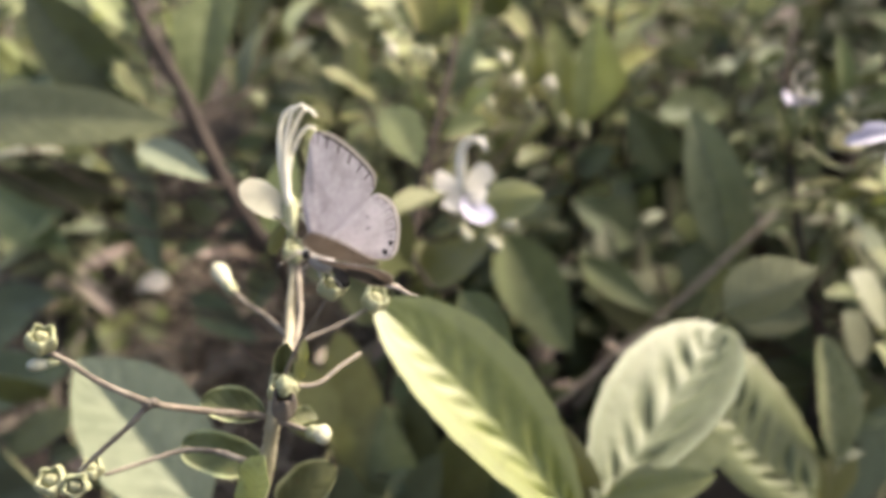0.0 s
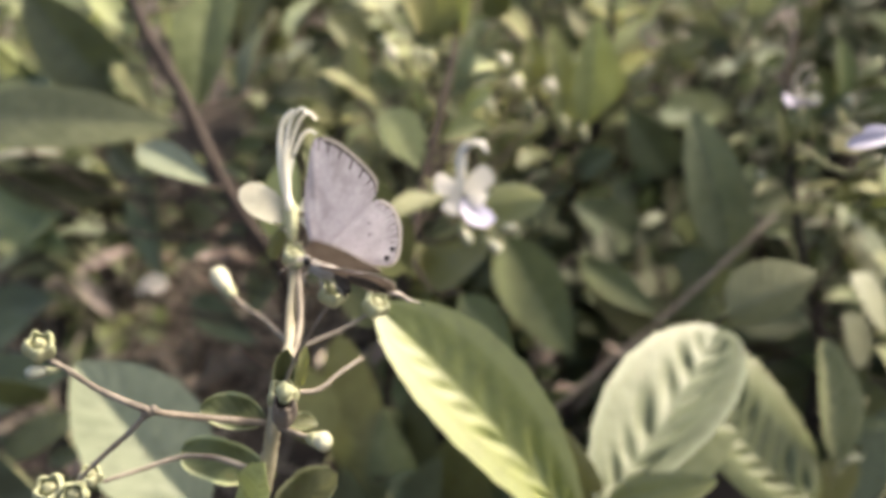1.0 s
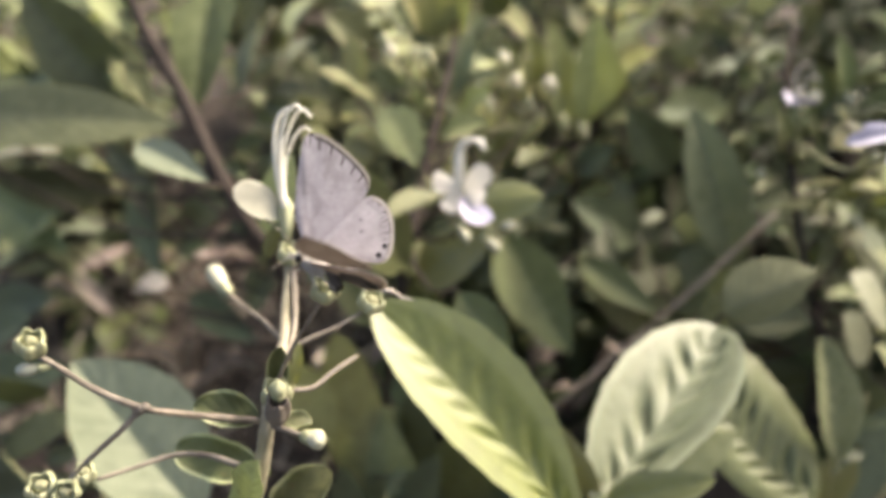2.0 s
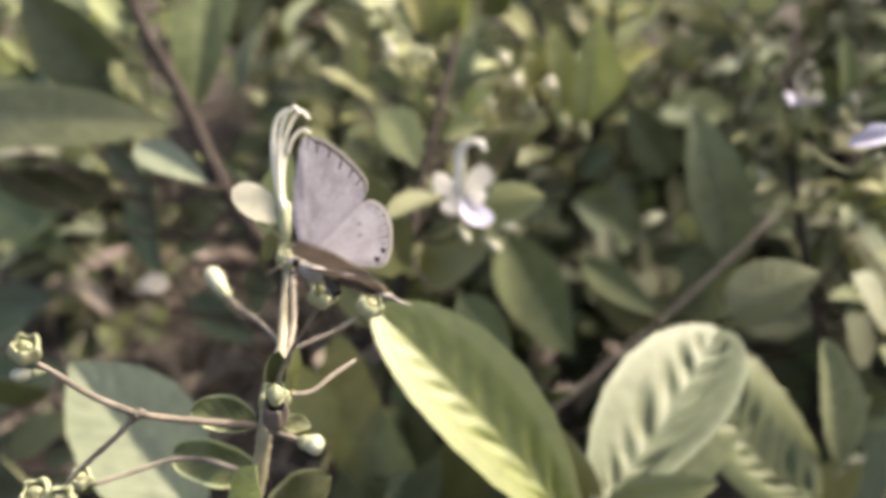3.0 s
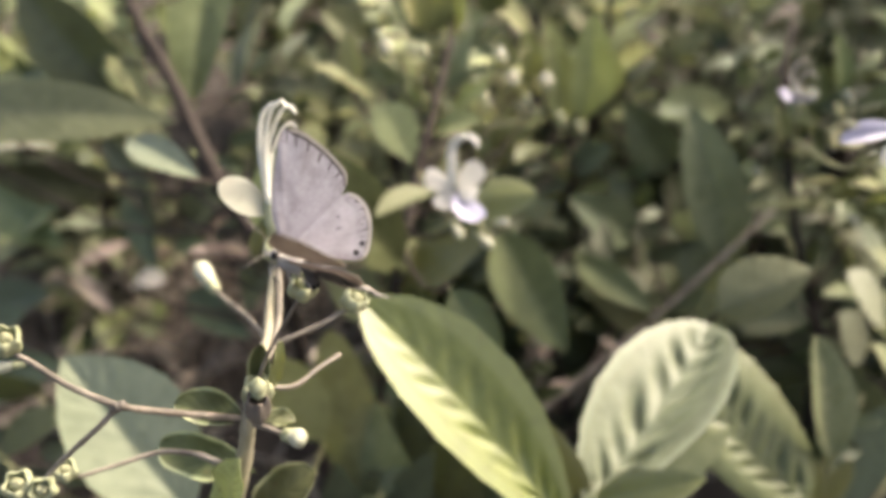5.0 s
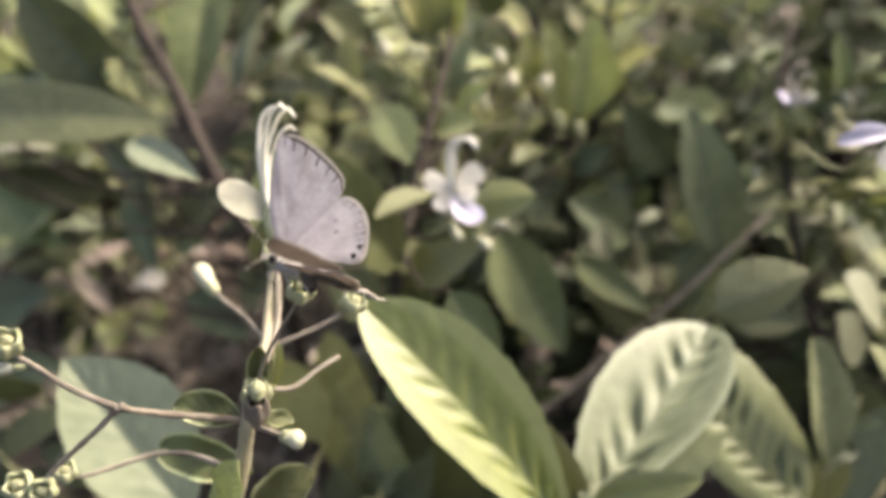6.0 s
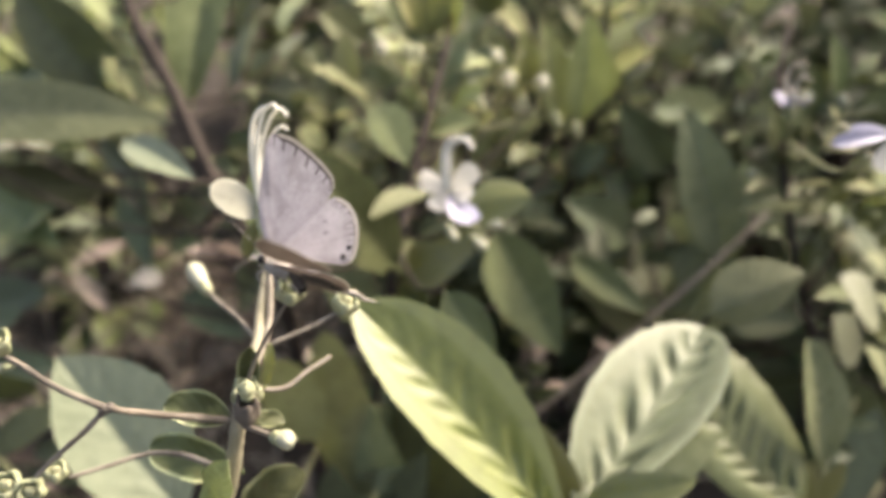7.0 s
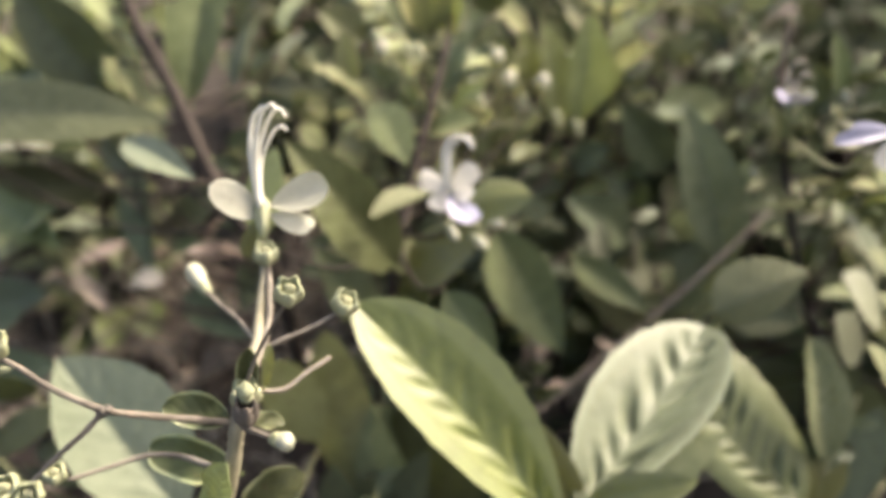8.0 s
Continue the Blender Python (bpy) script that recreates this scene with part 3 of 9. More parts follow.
stick(leafy, GREENSTEM, [(0.0497, 0.1728, 0.2626), (0.0487, 0.1732, 0.2700), (0.0476, 0.1735, 0.2822)], 0.0012, 0.0008, sides=6, steps=5, knots=0.2)
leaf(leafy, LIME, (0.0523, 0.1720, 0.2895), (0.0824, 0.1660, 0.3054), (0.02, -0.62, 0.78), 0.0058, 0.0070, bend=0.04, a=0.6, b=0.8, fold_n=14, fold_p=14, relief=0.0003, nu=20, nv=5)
stick(leafy, GREENSTEM, [(0.0502, 0.1733, 0.2549), (0.0514, 0.1745, 0.2623), (0.0526, 0.1757, 0.2744)], 0.0012, 0.0008, sides=6, steps=5, knots=0.2)
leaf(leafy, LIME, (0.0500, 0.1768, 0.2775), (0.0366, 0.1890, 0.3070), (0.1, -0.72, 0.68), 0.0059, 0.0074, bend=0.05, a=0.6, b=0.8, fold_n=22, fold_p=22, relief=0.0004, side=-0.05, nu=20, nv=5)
stick(leafy, GREENSTEM, [(0.0513, 0.1746, 0.2205), (0.0538, 0.1867, 0.2266), (0.0564, 0.1988, 0.2402)], 0.0012, 0.0008, sides=6, steps=5, knots=0.2)
leaf(leafy, PALE, (0.0608, 0.2008, 0.2423), (0.1161, 0.2258, 0.2686), (0.0000, -0.9115, 0.4113), 0.0087, 0.0087, bend=0.05, nu=20, nv=5)
leafy2 = thing("leafy_shrub", (0.1882, 0.2418, 0.0000), "leafy shrub shoot with dull green leaves", "shrub", "")
stick(leafy2, GREENSTEM, [(0.1882, 0.2418, 0.0000), (0.1870, 0.2417, 0.0533), (0.1859, 0.2416, 0.0989), (0.1852, 0.2415, 0.1294), (0.1849, 0.2415, 0.1446), (0.1847, 0.2415, 0.1522), (0.1729, 0.2403, 0.1899), (0.1640, 0.2389, 0.2173), (0.1677, 0.2464, 0.2300)], 0.0024, 0.0014, "stem", knots=0.25, steps=8)
stick(leafy2, GREENSTEM, [(0.1685, 0.2396, 0.2036), (0.1643, 0.2317, 0.2105), (0.1601, 0.2237, 0.2240)], 0.0012, 0.0008, sides=6, steps=5, knots=0.2)
leaf(leafy2, MEADOW, (0.1559, 0.2260, 0.2290), (0.1025, 0.2550, 0.2907), (0.1274, -0.6949, 0.7077), 0.0185, 0.0310, fold_n=36, fold_p=12, curl=-22, bend=0.03, a=0.6, b=0.6, relief=0.0004, dents=0.0046, side=-0.12, nu=66, nv=14, thick=0.0003)
stick(leafy2, GREENSTEM, [(0.1652, 0.2391, 0.2138), (0.1672, 0.2388, 0.2216), (0.1692, 0.2384, 0.2344)], 0.0012, 0.0008, sides=6, steps=5, knots=0.2)
leaf(leafy2, PALE, (0.1682, 0.2398, 0.2385), (0.1556, 0.2574, 0.2904), (0.2058, -0.7070, 0.6794), 0.0110, 0.0125, a=0.6, b=0.75, bend=0.04, fold_n=20, fold_p=20, relief=0.0005, dents=0.0020, nu=54, nv=12)
stick(leafy2, GREENSTEM, [(0.1715, 0.2401, 0.1945), (0.1689, 0.2363, 0.2019), (0.1663, 0.2326, 0.2147)], 0.0012, 0.0008, sides=6, steps=5, knots=0.2)
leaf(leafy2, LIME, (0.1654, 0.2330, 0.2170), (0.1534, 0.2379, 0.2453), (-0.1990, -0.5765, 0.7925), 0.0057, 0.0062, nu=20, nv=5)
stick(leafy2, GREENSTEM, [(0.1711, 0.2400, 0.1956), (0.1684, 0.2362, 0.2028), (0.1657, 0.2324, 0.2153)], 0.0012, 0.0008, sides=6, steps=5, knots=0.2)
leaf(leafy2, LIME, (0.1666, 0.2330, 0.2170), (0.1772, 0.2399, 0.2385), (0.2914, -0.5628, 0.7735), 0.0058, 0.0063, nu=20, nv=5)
stick(leafy2, GREENSTEM, [(0.1793, 0.2409, 0.1695), (0.1840, 0.2464, 0.1767), (0.1887, 0.2519, 0.1898)], 0.0012, 0.0008, sides=6, steps=5, knots=0.2)
leaf(leafy2, DARK, (0.1903, 0.2539, 0.1931), (0.2114, 0.2782, 0.2343), (-0.35, -0.75, 0.56), 0.0117, 0.0117, nu=20, nv=5)
stick(leafy2, GREENSTEM, [(0.1803, 0.2410, 0.1664), (0.2025, 0.2579, 0.1697), (0.2246, 0.2748, 0.1873)], 0.0012, 0.0008, sides=6, steps=5, knots=0.2)
leaf(leafy2, GREEN, (0.2228, 0.2764, 0.1917), (0.2006, 0.2967, 0.2462), (-0.35, -0.75, 0.56), 0.0110, 0.0110, nu=20, nv=5)
leafy3 = thing("leafy_shrub", (-0.0891, 0.1877, 0.0000), "leafy shrub shoot with a wide grey-green leaf", "shrub", "")
stick(leafy3, GREENSTEM, [(-0.0891, 0.1877, 0.0000), (-0.0886, 0.1872, 0.0767), (-0.0881, 0.1868, 0.1425), (-0.0877, 0.1865, 0.1863), (-0.0876, 0.1864, 0.2082), (-0.0875, 0.1863, 0.2192), (-0.0820, 0.1818, 0.2509), (-0.0804, 0.1818, 0.2668)], 0.0024, 0.0015, "stem", knots=0.25, steps=8)
stick(leafy3, GREENSTEM, [(-0.0823, 0.1819, 0.2496), (-0.0795, 0.1793, 0.2568), (-0.0768, 0.1767, 0.2690)], 0.0012, 0.0008, sides=6, steps=5, knots=0.2)
leaf(leafy3, SILVER, (-0.0810, 0.1801, 0.2717), (-0.1336, 0.2217, 0.3058), (0.1132, -0.6219, 0.7749), 0.0181, 0.0248, "wide grey-green leaf, half in sun", fold_n=19, fold_p=18, bend=0.03, a=0.75, b=0.95, relief=0.0002, nu=66, nv=14, thick=0.0003)
stick(leafy3, GREENSTEM, [(-0.0876, 0.1864, 0.2027), (-0.1450, 0.2228, 0.1964), (-0.2024, 0.2593, 0.2230)], 0.0012, 0.0008, sides=6, steps=5, knots=0.2)
leaf(leafy3, GREEN, (-0.1989, 0.2587, 0.2251), (-0.1556, 0.2517, 0.2523), (-0.35, -0.55, 0.75), 0.0090, 0.0090, bend=0.06, nu=20, nv=5)
stick(leafy3, GREENSTEM, [(-0.0877, 0.1865, 0.1881), (-0.1476, 0.2486, 0.1776), (-0.2074, 0.3107, 0.2087)], 0.0012, 0.0008, sides=6, steps=5, knots=0.2)
leaf(leafy3, GREEN, (-0.2078, 0.3087, 0.2116), (-0.2129, 0.2834, 0.2476), (0.0, -0.75, 0.65), 0.0101, 0.0101, bend=0.06, nu=20, nv=5)
stick(leafy3, GREENSTEM, [(-0.0882, 0.1869, 0.1315), (-0.0605, 0.2335, 0.1284), (-0.0328, 0.2802, 0.1517)], 0.0012, 0.0008, sides=6, steps=5, knots=0.2)
leaf(leafy3, YOUNG, (-0.0338, 0.2800, 0.1610), (-0.0468, 0.2784, 0.2768), (0.0526, -0.6626, 0.7472), 0.0150, 0.0136, bend=0.03, a=0.7, b=0.6, nu=20, nv=5)
stick(leafy3, GREENSTEM, [(-0.0877, 0.1865, 0.1954), (-0.0701, 0.2276, 0.1948), (-0.0525, 0.2687, 0.2162)], 0.0012, 0.0008, sides=6, steps=5, knots=0.2)
leaf(leafy3, YOUNG, (-0.0537, 0.2683, 0.2203), (-0.0682, 0.2634, 0.2713), (0.10, -0.75, 0.64), 0.0125, 0.0135, bend=0.03, a=0.7, b=0.6, nu=20, nv=5)
stick(leafy3, STEM, [(-0.0884, 0.1871, 0.0986), (-0.0539, 0.2360, 0.0948), (-0.0193, 0.2850, 0.1203)], 0.0012, 0.0008, sides=6, steps=5, knots=0.2)
leaf(leafy3, PALE, (-0.0203, 0.2846, 0.1290), (-0.0326, 0.2792, 0.2386), (-0.1122, -0.6854, 0.7195), 0.0172, 0.0172, bend=0.05, relief=0.0003, nu=20, nv=5)
stick(leafy3, STEM, [(-0.0884, 0.1871, 0.0986), (-0.0480, 0.2352, 0.0943), (-0.0076, 0.2834, 0.1206)], 0.0012, 0.0008, sides=6, steps=5, knots=0.2)
leaf(leafy3, DARK, (-0.0079, 0.2847, 0.1290), (-0.0124, 0.3003, 0.2349), (-0.4915, -0.6007, 0.6306), 0.0165, 0.0165, bend=0.05, relief=0.0003, nu=20, nv=5)
stick(leafy3, STEM, [(-0.0884, 0.1871, 0.0986), (-0.0424, 0.2362, 0.0933), (0.0037, 0.2854, 0.1207)], 0.0012, 0.0008, sides=6, steps=5, knots=0.2)
leaf(leafy3, GREEN, (0.0044, 0.2847, 0.1291), (0.0139, 0.2768, 0.2341), (-0.1122, -0.6854, 0.7195), 0.0172, 0.0172, bend=0.05, relief=0.0003, nu=20, nv=5)
stick(leafy3, STEM, [(-0.0883, 0.1870, 0.1123), (-0.0560, 0.2280, 0.1104), (-0.0236, 0.2690, 0.1341)], 0.0012, 0.0008, sides=6, steps=5, knots=0.2)
leaf(leafy3, DARK, (-0.0219, 0.2682, 0.1407), (-0.0004, 0.2587, 0.2231), (-0.4115, -0.6287, 0.6599), 0.0138, 0.0138, bend=0.05, relief=0.0003, nu=20, nv=5)
stick(leafy3, STEM, [(-0.0884, 0.1871, 0.1014), (-0.0331, 0.2361, 0.0944), (0.0222, 0.2852, 0.1233)], 0.0012, 0.0008, sides=6, steps=5, knots=0.2)
leaf(leafy3, DARK, (0.0230, 0.2849, 0.1291), (0.0325, 0.2808, 0.2011), (-0.4115, -0.6287, 0.6599), 0.0147, 0.0147, bend=0.05, relief=0.0003, nu=20, nv=5)
stick(leafy3, STEM, [(-0.0883, 0.1870, 0.1151), (-0.0653, 0.2277, 0.1135), (-0.0423, 0.2685, 0.1350)], 0.0012, 0.0008, sides=6, steps=5, knots=0.2)
leaf(leafy3, DARK, (-0.0425, 0.2681, 0.1406), (-0.0457, 0.2630, 0.2112), (-0.1122, -0.6854, 0.7195), 0.0129, 0.0129, bend=0.05, relief=0.0003, nu=20, nv=5)
stick(leafy3, STEM, [(-0.0881, 0.1868, 0.1500), (-0.1819, 0.2684, 0.1626), (-0.2756, 0.3300, 0.1952)], 0.0012, 0.0008, sides=6, steps=5, knots=0.2)
leaf(leafy3, DARK, (-0.2756, 0.3300, 0.1952), (-0.1890, 0.3100, 0.2319), (-0.85, -0.48, 0.22), 0.0170, 0.0170, bend=0.05, fold_n=12, fold_p=12, nu=20, nv=5)
stick(leafy3, STEM, [(-0.0881, 0.1868, 0.1500), (-0.1930, 0.2934, 0.1547), (-0.2979, 0.3800, 0.1795)], 0.0012, 0.0008, sides=6, steps=5, knots=0.2)
leaf(leafy3, DARK, (-0.2979, 0.3800, 0.1795), (-0.2334, 0.3600, 0.2278), (-0.62, -0.55, 0.55), 0.0160, 0.0160, bend=0.05, fold_n=12, fold_p=12, nu=20, nv=5)
stick(leafy3, STEM, [(-0.0881, 0.1868, 0.1500), (-0.1916, 0.2584, 0.1061), (-0.2950, 0.3300, 0.1022)], 0.0012, 0.0008, sides=6, steps=5, knots=0.2)
leaf(leafy3, DARK, (-0.2950, 0.3300, 0.1022), (-0.2137, 0.3100, 0.1556), (-0.60, -0.75, 0.28), 0.0170, 0.0170, bend=0.05, fold_n=12, fold_p=12, nu=20, nv=5)
stick(leafy3, STEM, [(-0.0881, 0.1868, 0.1500), (-0.1416, 0.2484, 0.1175), (-0.1951, 0.3100, 0.1251)], 0.0012, 0.0008, sides=6, steps=5, knots=0.2)
leaf(leafy3, DARK, (-0.1951, 0.3100, 0.1251), (-0.2205, 0.3000, 0.1610), (-0.60, -0.75, 0.28), 0.0120, 0.0120, bend=0.05, fold_n=12, fold_p=12, nu=20, nv=5)
stick(leafy3, STEM, [(-0.0881, 0.1868, 0.1500), (-0.1956, 0.2734, 0.1010), (-0.3032, 0.3600, 0.0919)], 0.0012, 0.0008, sides=6, steps=5, knots=0.2)
leaf(leafy3, DARK, (-0.3032, 0.3600, 0.0919), (-0.2493, 0.3500, 0.1511), (-0.60, -0.75, 0.28), 0.0150, 0.0150, bend=0.05, fold_n=12, fold_p=12, nu=20, nv=5)


# ---- shrub with the brown leaning stem ----
tall = thing("tall_shrub", (-0.0771, 0.3829, 0.0000), "tall shrub with brown leaning stem and long leaves", "shrub", "")
stick(tall, STEM, [(-0.0771, 0.3829, 0.0000), (-0.0772, 0.3801, 0.0440), (-0.0773, 0.3778, 0.0817), (-0.0774, 0.3762, 0.1068), (-0.0774, 0.3754, 0.1194), (-0.0774, 0.3750, 0.1257), (-0.0784, 0.3485, 0.2190), (-0.0821, 0.3353, 0.2754), (-0.0939, 0.3366, 0.2976), (-0.1124, 0.3552, 0.3196), (-0.1378, 0.3911, 0.3514), (-0.1617, 0.4225, 0.3756), (-0.1807, 0.4536, 0.3991)], 0.0050, 0.0032, "stem", knots=0.25, steps=8)
stick(tall, STEM, [(-0.1124, 0.3552, 0.3196), (-0.1826, 0.3695, 0.3121), (-0.2528, 0.3838, 0.3394)], 0.0012, 0.0008, sides=6, steps=5, knots=0.2)
leaf(tall, PALE, (-0.2438, 0.3832, 0.3391), (-0.1339, 0.3766, 0.3365), (-0.12, -0.75, 0.65), 0.0170, 0.0176, bend=0.05, fold_n=10, fold_p=8, relief=0.0001, nu=20, nv=5, a=0.5, b=0.95)
stick(tall, STEM, [(-0.0947, 0.3374, 0.2985), (-0.1357, 0.3848, 0.2932), (-0.1767, 0.4322, 0.3183)], 0.0012, 0.0008, sides=6, steps=5, knots=0.2)
leaf(tall, MEADOW, (-0.1808, 0.4327, 0.3239), (-0.2319, 0.4388, 0.3943), (-0.3233, -0.6748, 0.6634), 0.0211, 0.0237, bend=0.05, fold_n=18, fold_p=18, relief=0.0001, nu=20, nv=5)
stick(tall, STEM, [(-0.1665, 0.4303, 0.3815), (-0.1546, 0.4852, 0.3779), (-0.1428, 0.5402, 0.4018)], 0.0012, 0.0008, sides=6, steps=5, knots=0.2)
leaf(tall, GREEN, (-0.1432, 0.5329, 0.3956), (-0.1477, 0.4411, 0.3182), (-0.10, -0.72, 0.69), 0.0205, 0.0219, bend=0.05, fold_n=18, fold_p=18, relief=0.0014, nu=40, nv=5)
stick(tall, STEM, [(-0.0806, 0.3408, 0.2519), (-0.1388, 0.3856, 0.2445), (-0.1971, 0.4304, 0.2728)], 0.0012, 0.0008, sides=6, steps=5, knots=0.2)
leaf(tall, DARK, (-0.2010, 0.4271, 0.2752), (-0.2500, 0.3863, 0.3049), (-0.55, -0.75, 0.36), 0.0144, 0.0164, bend=0.05, fold_n=18, fold_p=18, relief=0.0001, nu=20, nv=5)
stick(tall, STEM, [(-0.0809, 0.3397, 0.2566), (-0.1385, 0.4040, 0.2472), (-0.1962, 0.4683, 0.2797)], 0.0012, 0.0008, sides=6, steps=5, knots=0.2)
leaf(tall, DARK, (-0.1941, 0.4627, 0.2764), (-0.1686, 0.3926, 0.2357), (-0.4824, -0.6941, 0.5344), 0.0156, 0.0156, bend=0.05, fold_n=18, fold_p=18, relief=0.0001, nu=20, nv=5)
stick(tall, STEM, [(-0.1077, 0.3505, 0.3141), (-0.1157, 0.3241, 0.3295), (-0.1272, 0.3006, 0.3566)], 0.0012, 0.0008, sides=6, steps=5, knots=0.2)
leaf(tall, SILVER, (-0.1262, 0.3000, 0.3576), (-0.0894, 0.2700, 0.3541), (0.10, -0.50, 0.86), 0.0062, 0.0092, bend=0.05, fold_n=28, fold_p=14, relief=0.0001, nu=20, nv=5)
stick(tall, STEM, [(-0.1047, 0.3474, 0.3104), (-0.1823, 0.3751, 0.3003), (-0.2600, 0.4028, 0.3300)], 0.0012, 0.0008, sides=6, steps=5, knots=0.2)
leaf(tall, YOUNG, (-0.2564, 0.4019, 0.3316), (-0.2109, 0.3906, 0.3514), (-0.2074, -0.4592, 0.8638), 0.0133, 0.0133, bend=0.05, fold_n=18, fold_p=18, relief=0.0001, nu=20, nv=5)
stick(tall, STEM, [(-0.0924, 0.3364, 0.2948), (-0.1700, 0.3590, 0.2853), (-0.2476, 0.3816, 0.3150)], 0.0012, 0.0008, sides=6, steps=5, knots=0.2)
# leaf in cream petal colour, which paints in the sunlight on it
leaf(tall, CREAM, (-0.2439, 0.3810, 0.3156), (-0.1981, 0.3740, 0.3229), (0.0000, -0.0350, 0.9994), 0.0054, 0.0048, bend=0.05, fold_n=18, fold_p=18, relief=0.0001, nu=20, nv=5)
stick(tall, STEM, [(-0.1641, 0.4264, 0.3786), (-0.1821, 0.4337, 0.3830), (-0.2002, 0.4411, 0.3978)], 0.0012, 0.0008, sides=6, steps=5, knots=0.2)
# next three leaves: paler yellow-green that colours in the sun on them
leaf(tall, YOUNG, (-0.1979, 0.4398, 0.3957), (-0.1693, 0.4244, 0.3690), (0.15, -0.4473, 0.8415), 0.0093, 0.0074, bend=0.05, fold_n=6, fold_p=6, relief=0.0001, nu=20, nv=5)
stick(tall, STEM, [(-0.1438, 0.3990, 0.3575), (-0.1833, 0.4316, 0.3546), (-0.2227, 0.4643, 0.3767)], 0.0012, 0.0008, sides=6, steps=5, knots=0.2)
leaf(tall, YOUNG, (-0.2208, 0.4626, 0.3753), (-0.1962, 0.4410, 0.3581), (0.15, -0.4473, 0.8415), 0.0072, 0.0072, bend=0.05, fold_n=6, fold_p=6, relief=0.0001, nu=20, nv=5)
stick(tall, STEM, [(-0.1230, 0.3702, 0.3329), (-0.1586, 0.4043, 0.3305), (-0.1942, 0.4385, 0.3522)], 0.0012, 0.0008, sides=6, steps=5, knots=0.2)
leaf(tall, YOUNG, (-0.1929, 0.4369, 0.3511), (-0.1765, 0.4176, 0.3377), (0.15, -0.4473, 0.8415), 0.0045, 0.0045, bend=0.05, fold_n=6, fold_p=6, relief=0.0001, nu=20, nv=5)
stick(tall, STEM, [(-0.1336, 0.3851, 0.3461), (-0.1620, 0.4163, 0.3457), (-0.1904, 0.4476, 0.3661)], 0.0012, 0.0008, sides=6, steps=5, knots=0.2)
leaf(tall, YOUNG, (-0.1881, 0.4444, 0.3637), (-0.1589, 0.4041, 0.3343), (-0.1111, -0.5476, 0.8293), 0.0095, 0.0095, bend=0.05, fold_n=18, fold_p=18, relief=0.0001, nu=20, nv=5)
stick(tall, STEM, [(-0.0780, 0.3596, 0.1801), (-0.1536, 0.4271, 0.1743), (-0.2292, 0.4946, 0.2181)], 0.0012, 0.0008, sides=6, steps=5, knots=0.2)
leaf(tall, DARK, (-0.2323, 0.4870, 0.2194), (-0.2709, 0.3919, 0.2356), (-0.4211, -0.5609, 0.7128), 0.0193, 0.0193, bend=0.05, fold_n=18, fold_p=18, relief=0.0001, nu=20, nv=5)
stick(tall, STEM, [(-0.0794, 0.3452, 0.2331), (-0.1963, 0.4106, 0.2116), (-0.3133, 0.4760, 0.2546)], 0.0012, 0.0008, sides=6, steps=5, knots=0.2)
leaf(tall, GREEN, (-0.3074, 0.4716, 0.2533), (-0.2336, 0.4163, 0.2372), (-0.4211, -0.5609, 0.7128), 0.0169, 0.0169, bend=0.05, fold_n=18, fold_p=18, relief=0.0001, nu=20, nv=5)
stick(tall, STEM, [(-0.0782, 0.3541, 0.1995), (-0.1280, 0.3946, 0.1956), (-0.1778, 0.4352, 0.2230)], 0.0012, 0.0008, sides=6, steps=5, knots=0.2)
leaf(tall, PALE, (-0.1736, 0.4339, 0.2272), (-0.1221, 0.4186, 0.2796), (-0.4211, -0.5609, 0.7128), 0.0177, 0.0177, bend=0.05, fold_n=18, fold_p=18, relief=0.0001, nu=20, nv=5)
stick(tall, STEM, [(-0.1272, 0.3761, 0.3382), (-0.1215, 0.4572, 0.3287), (-0.1158, 0.5382, 0.3585)], 0.0012, 0.0008, sides=6, steps=5, knots=0.2)
leaf(tall, DARK, (-0.1165, 0.5330, 0.3559), (-0.1244, 0.4671, 0.3227), (-0.60, -0.75, 0.10), 0.0162, 0.0162, bend=0.05, fold_n=18, fold_p=18, relief=0.0001, nu=20, nv=5)
stick(tall, STEM, [(-0.0775, 0.3728, 0.1334), (-0.2065, 0.4134, 0.1124), (-0.3355, 0.4541, 0.1565)], 0.0012, 0.0008, sides=6, steps=5, knots=0.2)
leaf(tall, DARK, (-0.3292, 0.4515, 0.1599), (-0.2508, 0.4185, 0.2017), (-0.4211, -0.5609, 0.7128), 0.0178, 0.0178, bend=0.05, fold_n=18, fold_p=18, relief=0.0001, nu=20, nv=5)
stick(tall, STEM, [(-0.0782, 0.3541, 0.1995), (-0.0967, 0.3652, 0.2038), (-0.1151, 0.3764, 0.2194)], 0.0012, 0.0008, sides=6, steps=5, knots=0.2)
leaf(tall, PALE, (-0.1123, 0.3744, 0.2239), (-0.0771, 0.3498, 0.2804), (-0.2343, -0.6829, 0.6919), 0.0125, 0.0125, bend=0.05, fold_n=18, fold_p=18, relief=0.0001, nu=20, nv=5)
stick(tall, STEM, [(-0.0780, 0.3596, 0.1801), (-0.1224, 0.3915, 0.1774), (-0.1667, 0.4235, 0.2014)], 0.0012, 0.0008, sides=6, steps=5, knots=0.2)
leaf(tall, DARK, (-0.1625, 0.4191, 0.2018), (-0.1089, 0.3644, 0.2068), (-0.2343, -0.6829, 0.6919), 0.0119, 0.0119, bend=0.05, fold_n=18, fold_p=18, relief=0.0001, nu=20, nv=5)


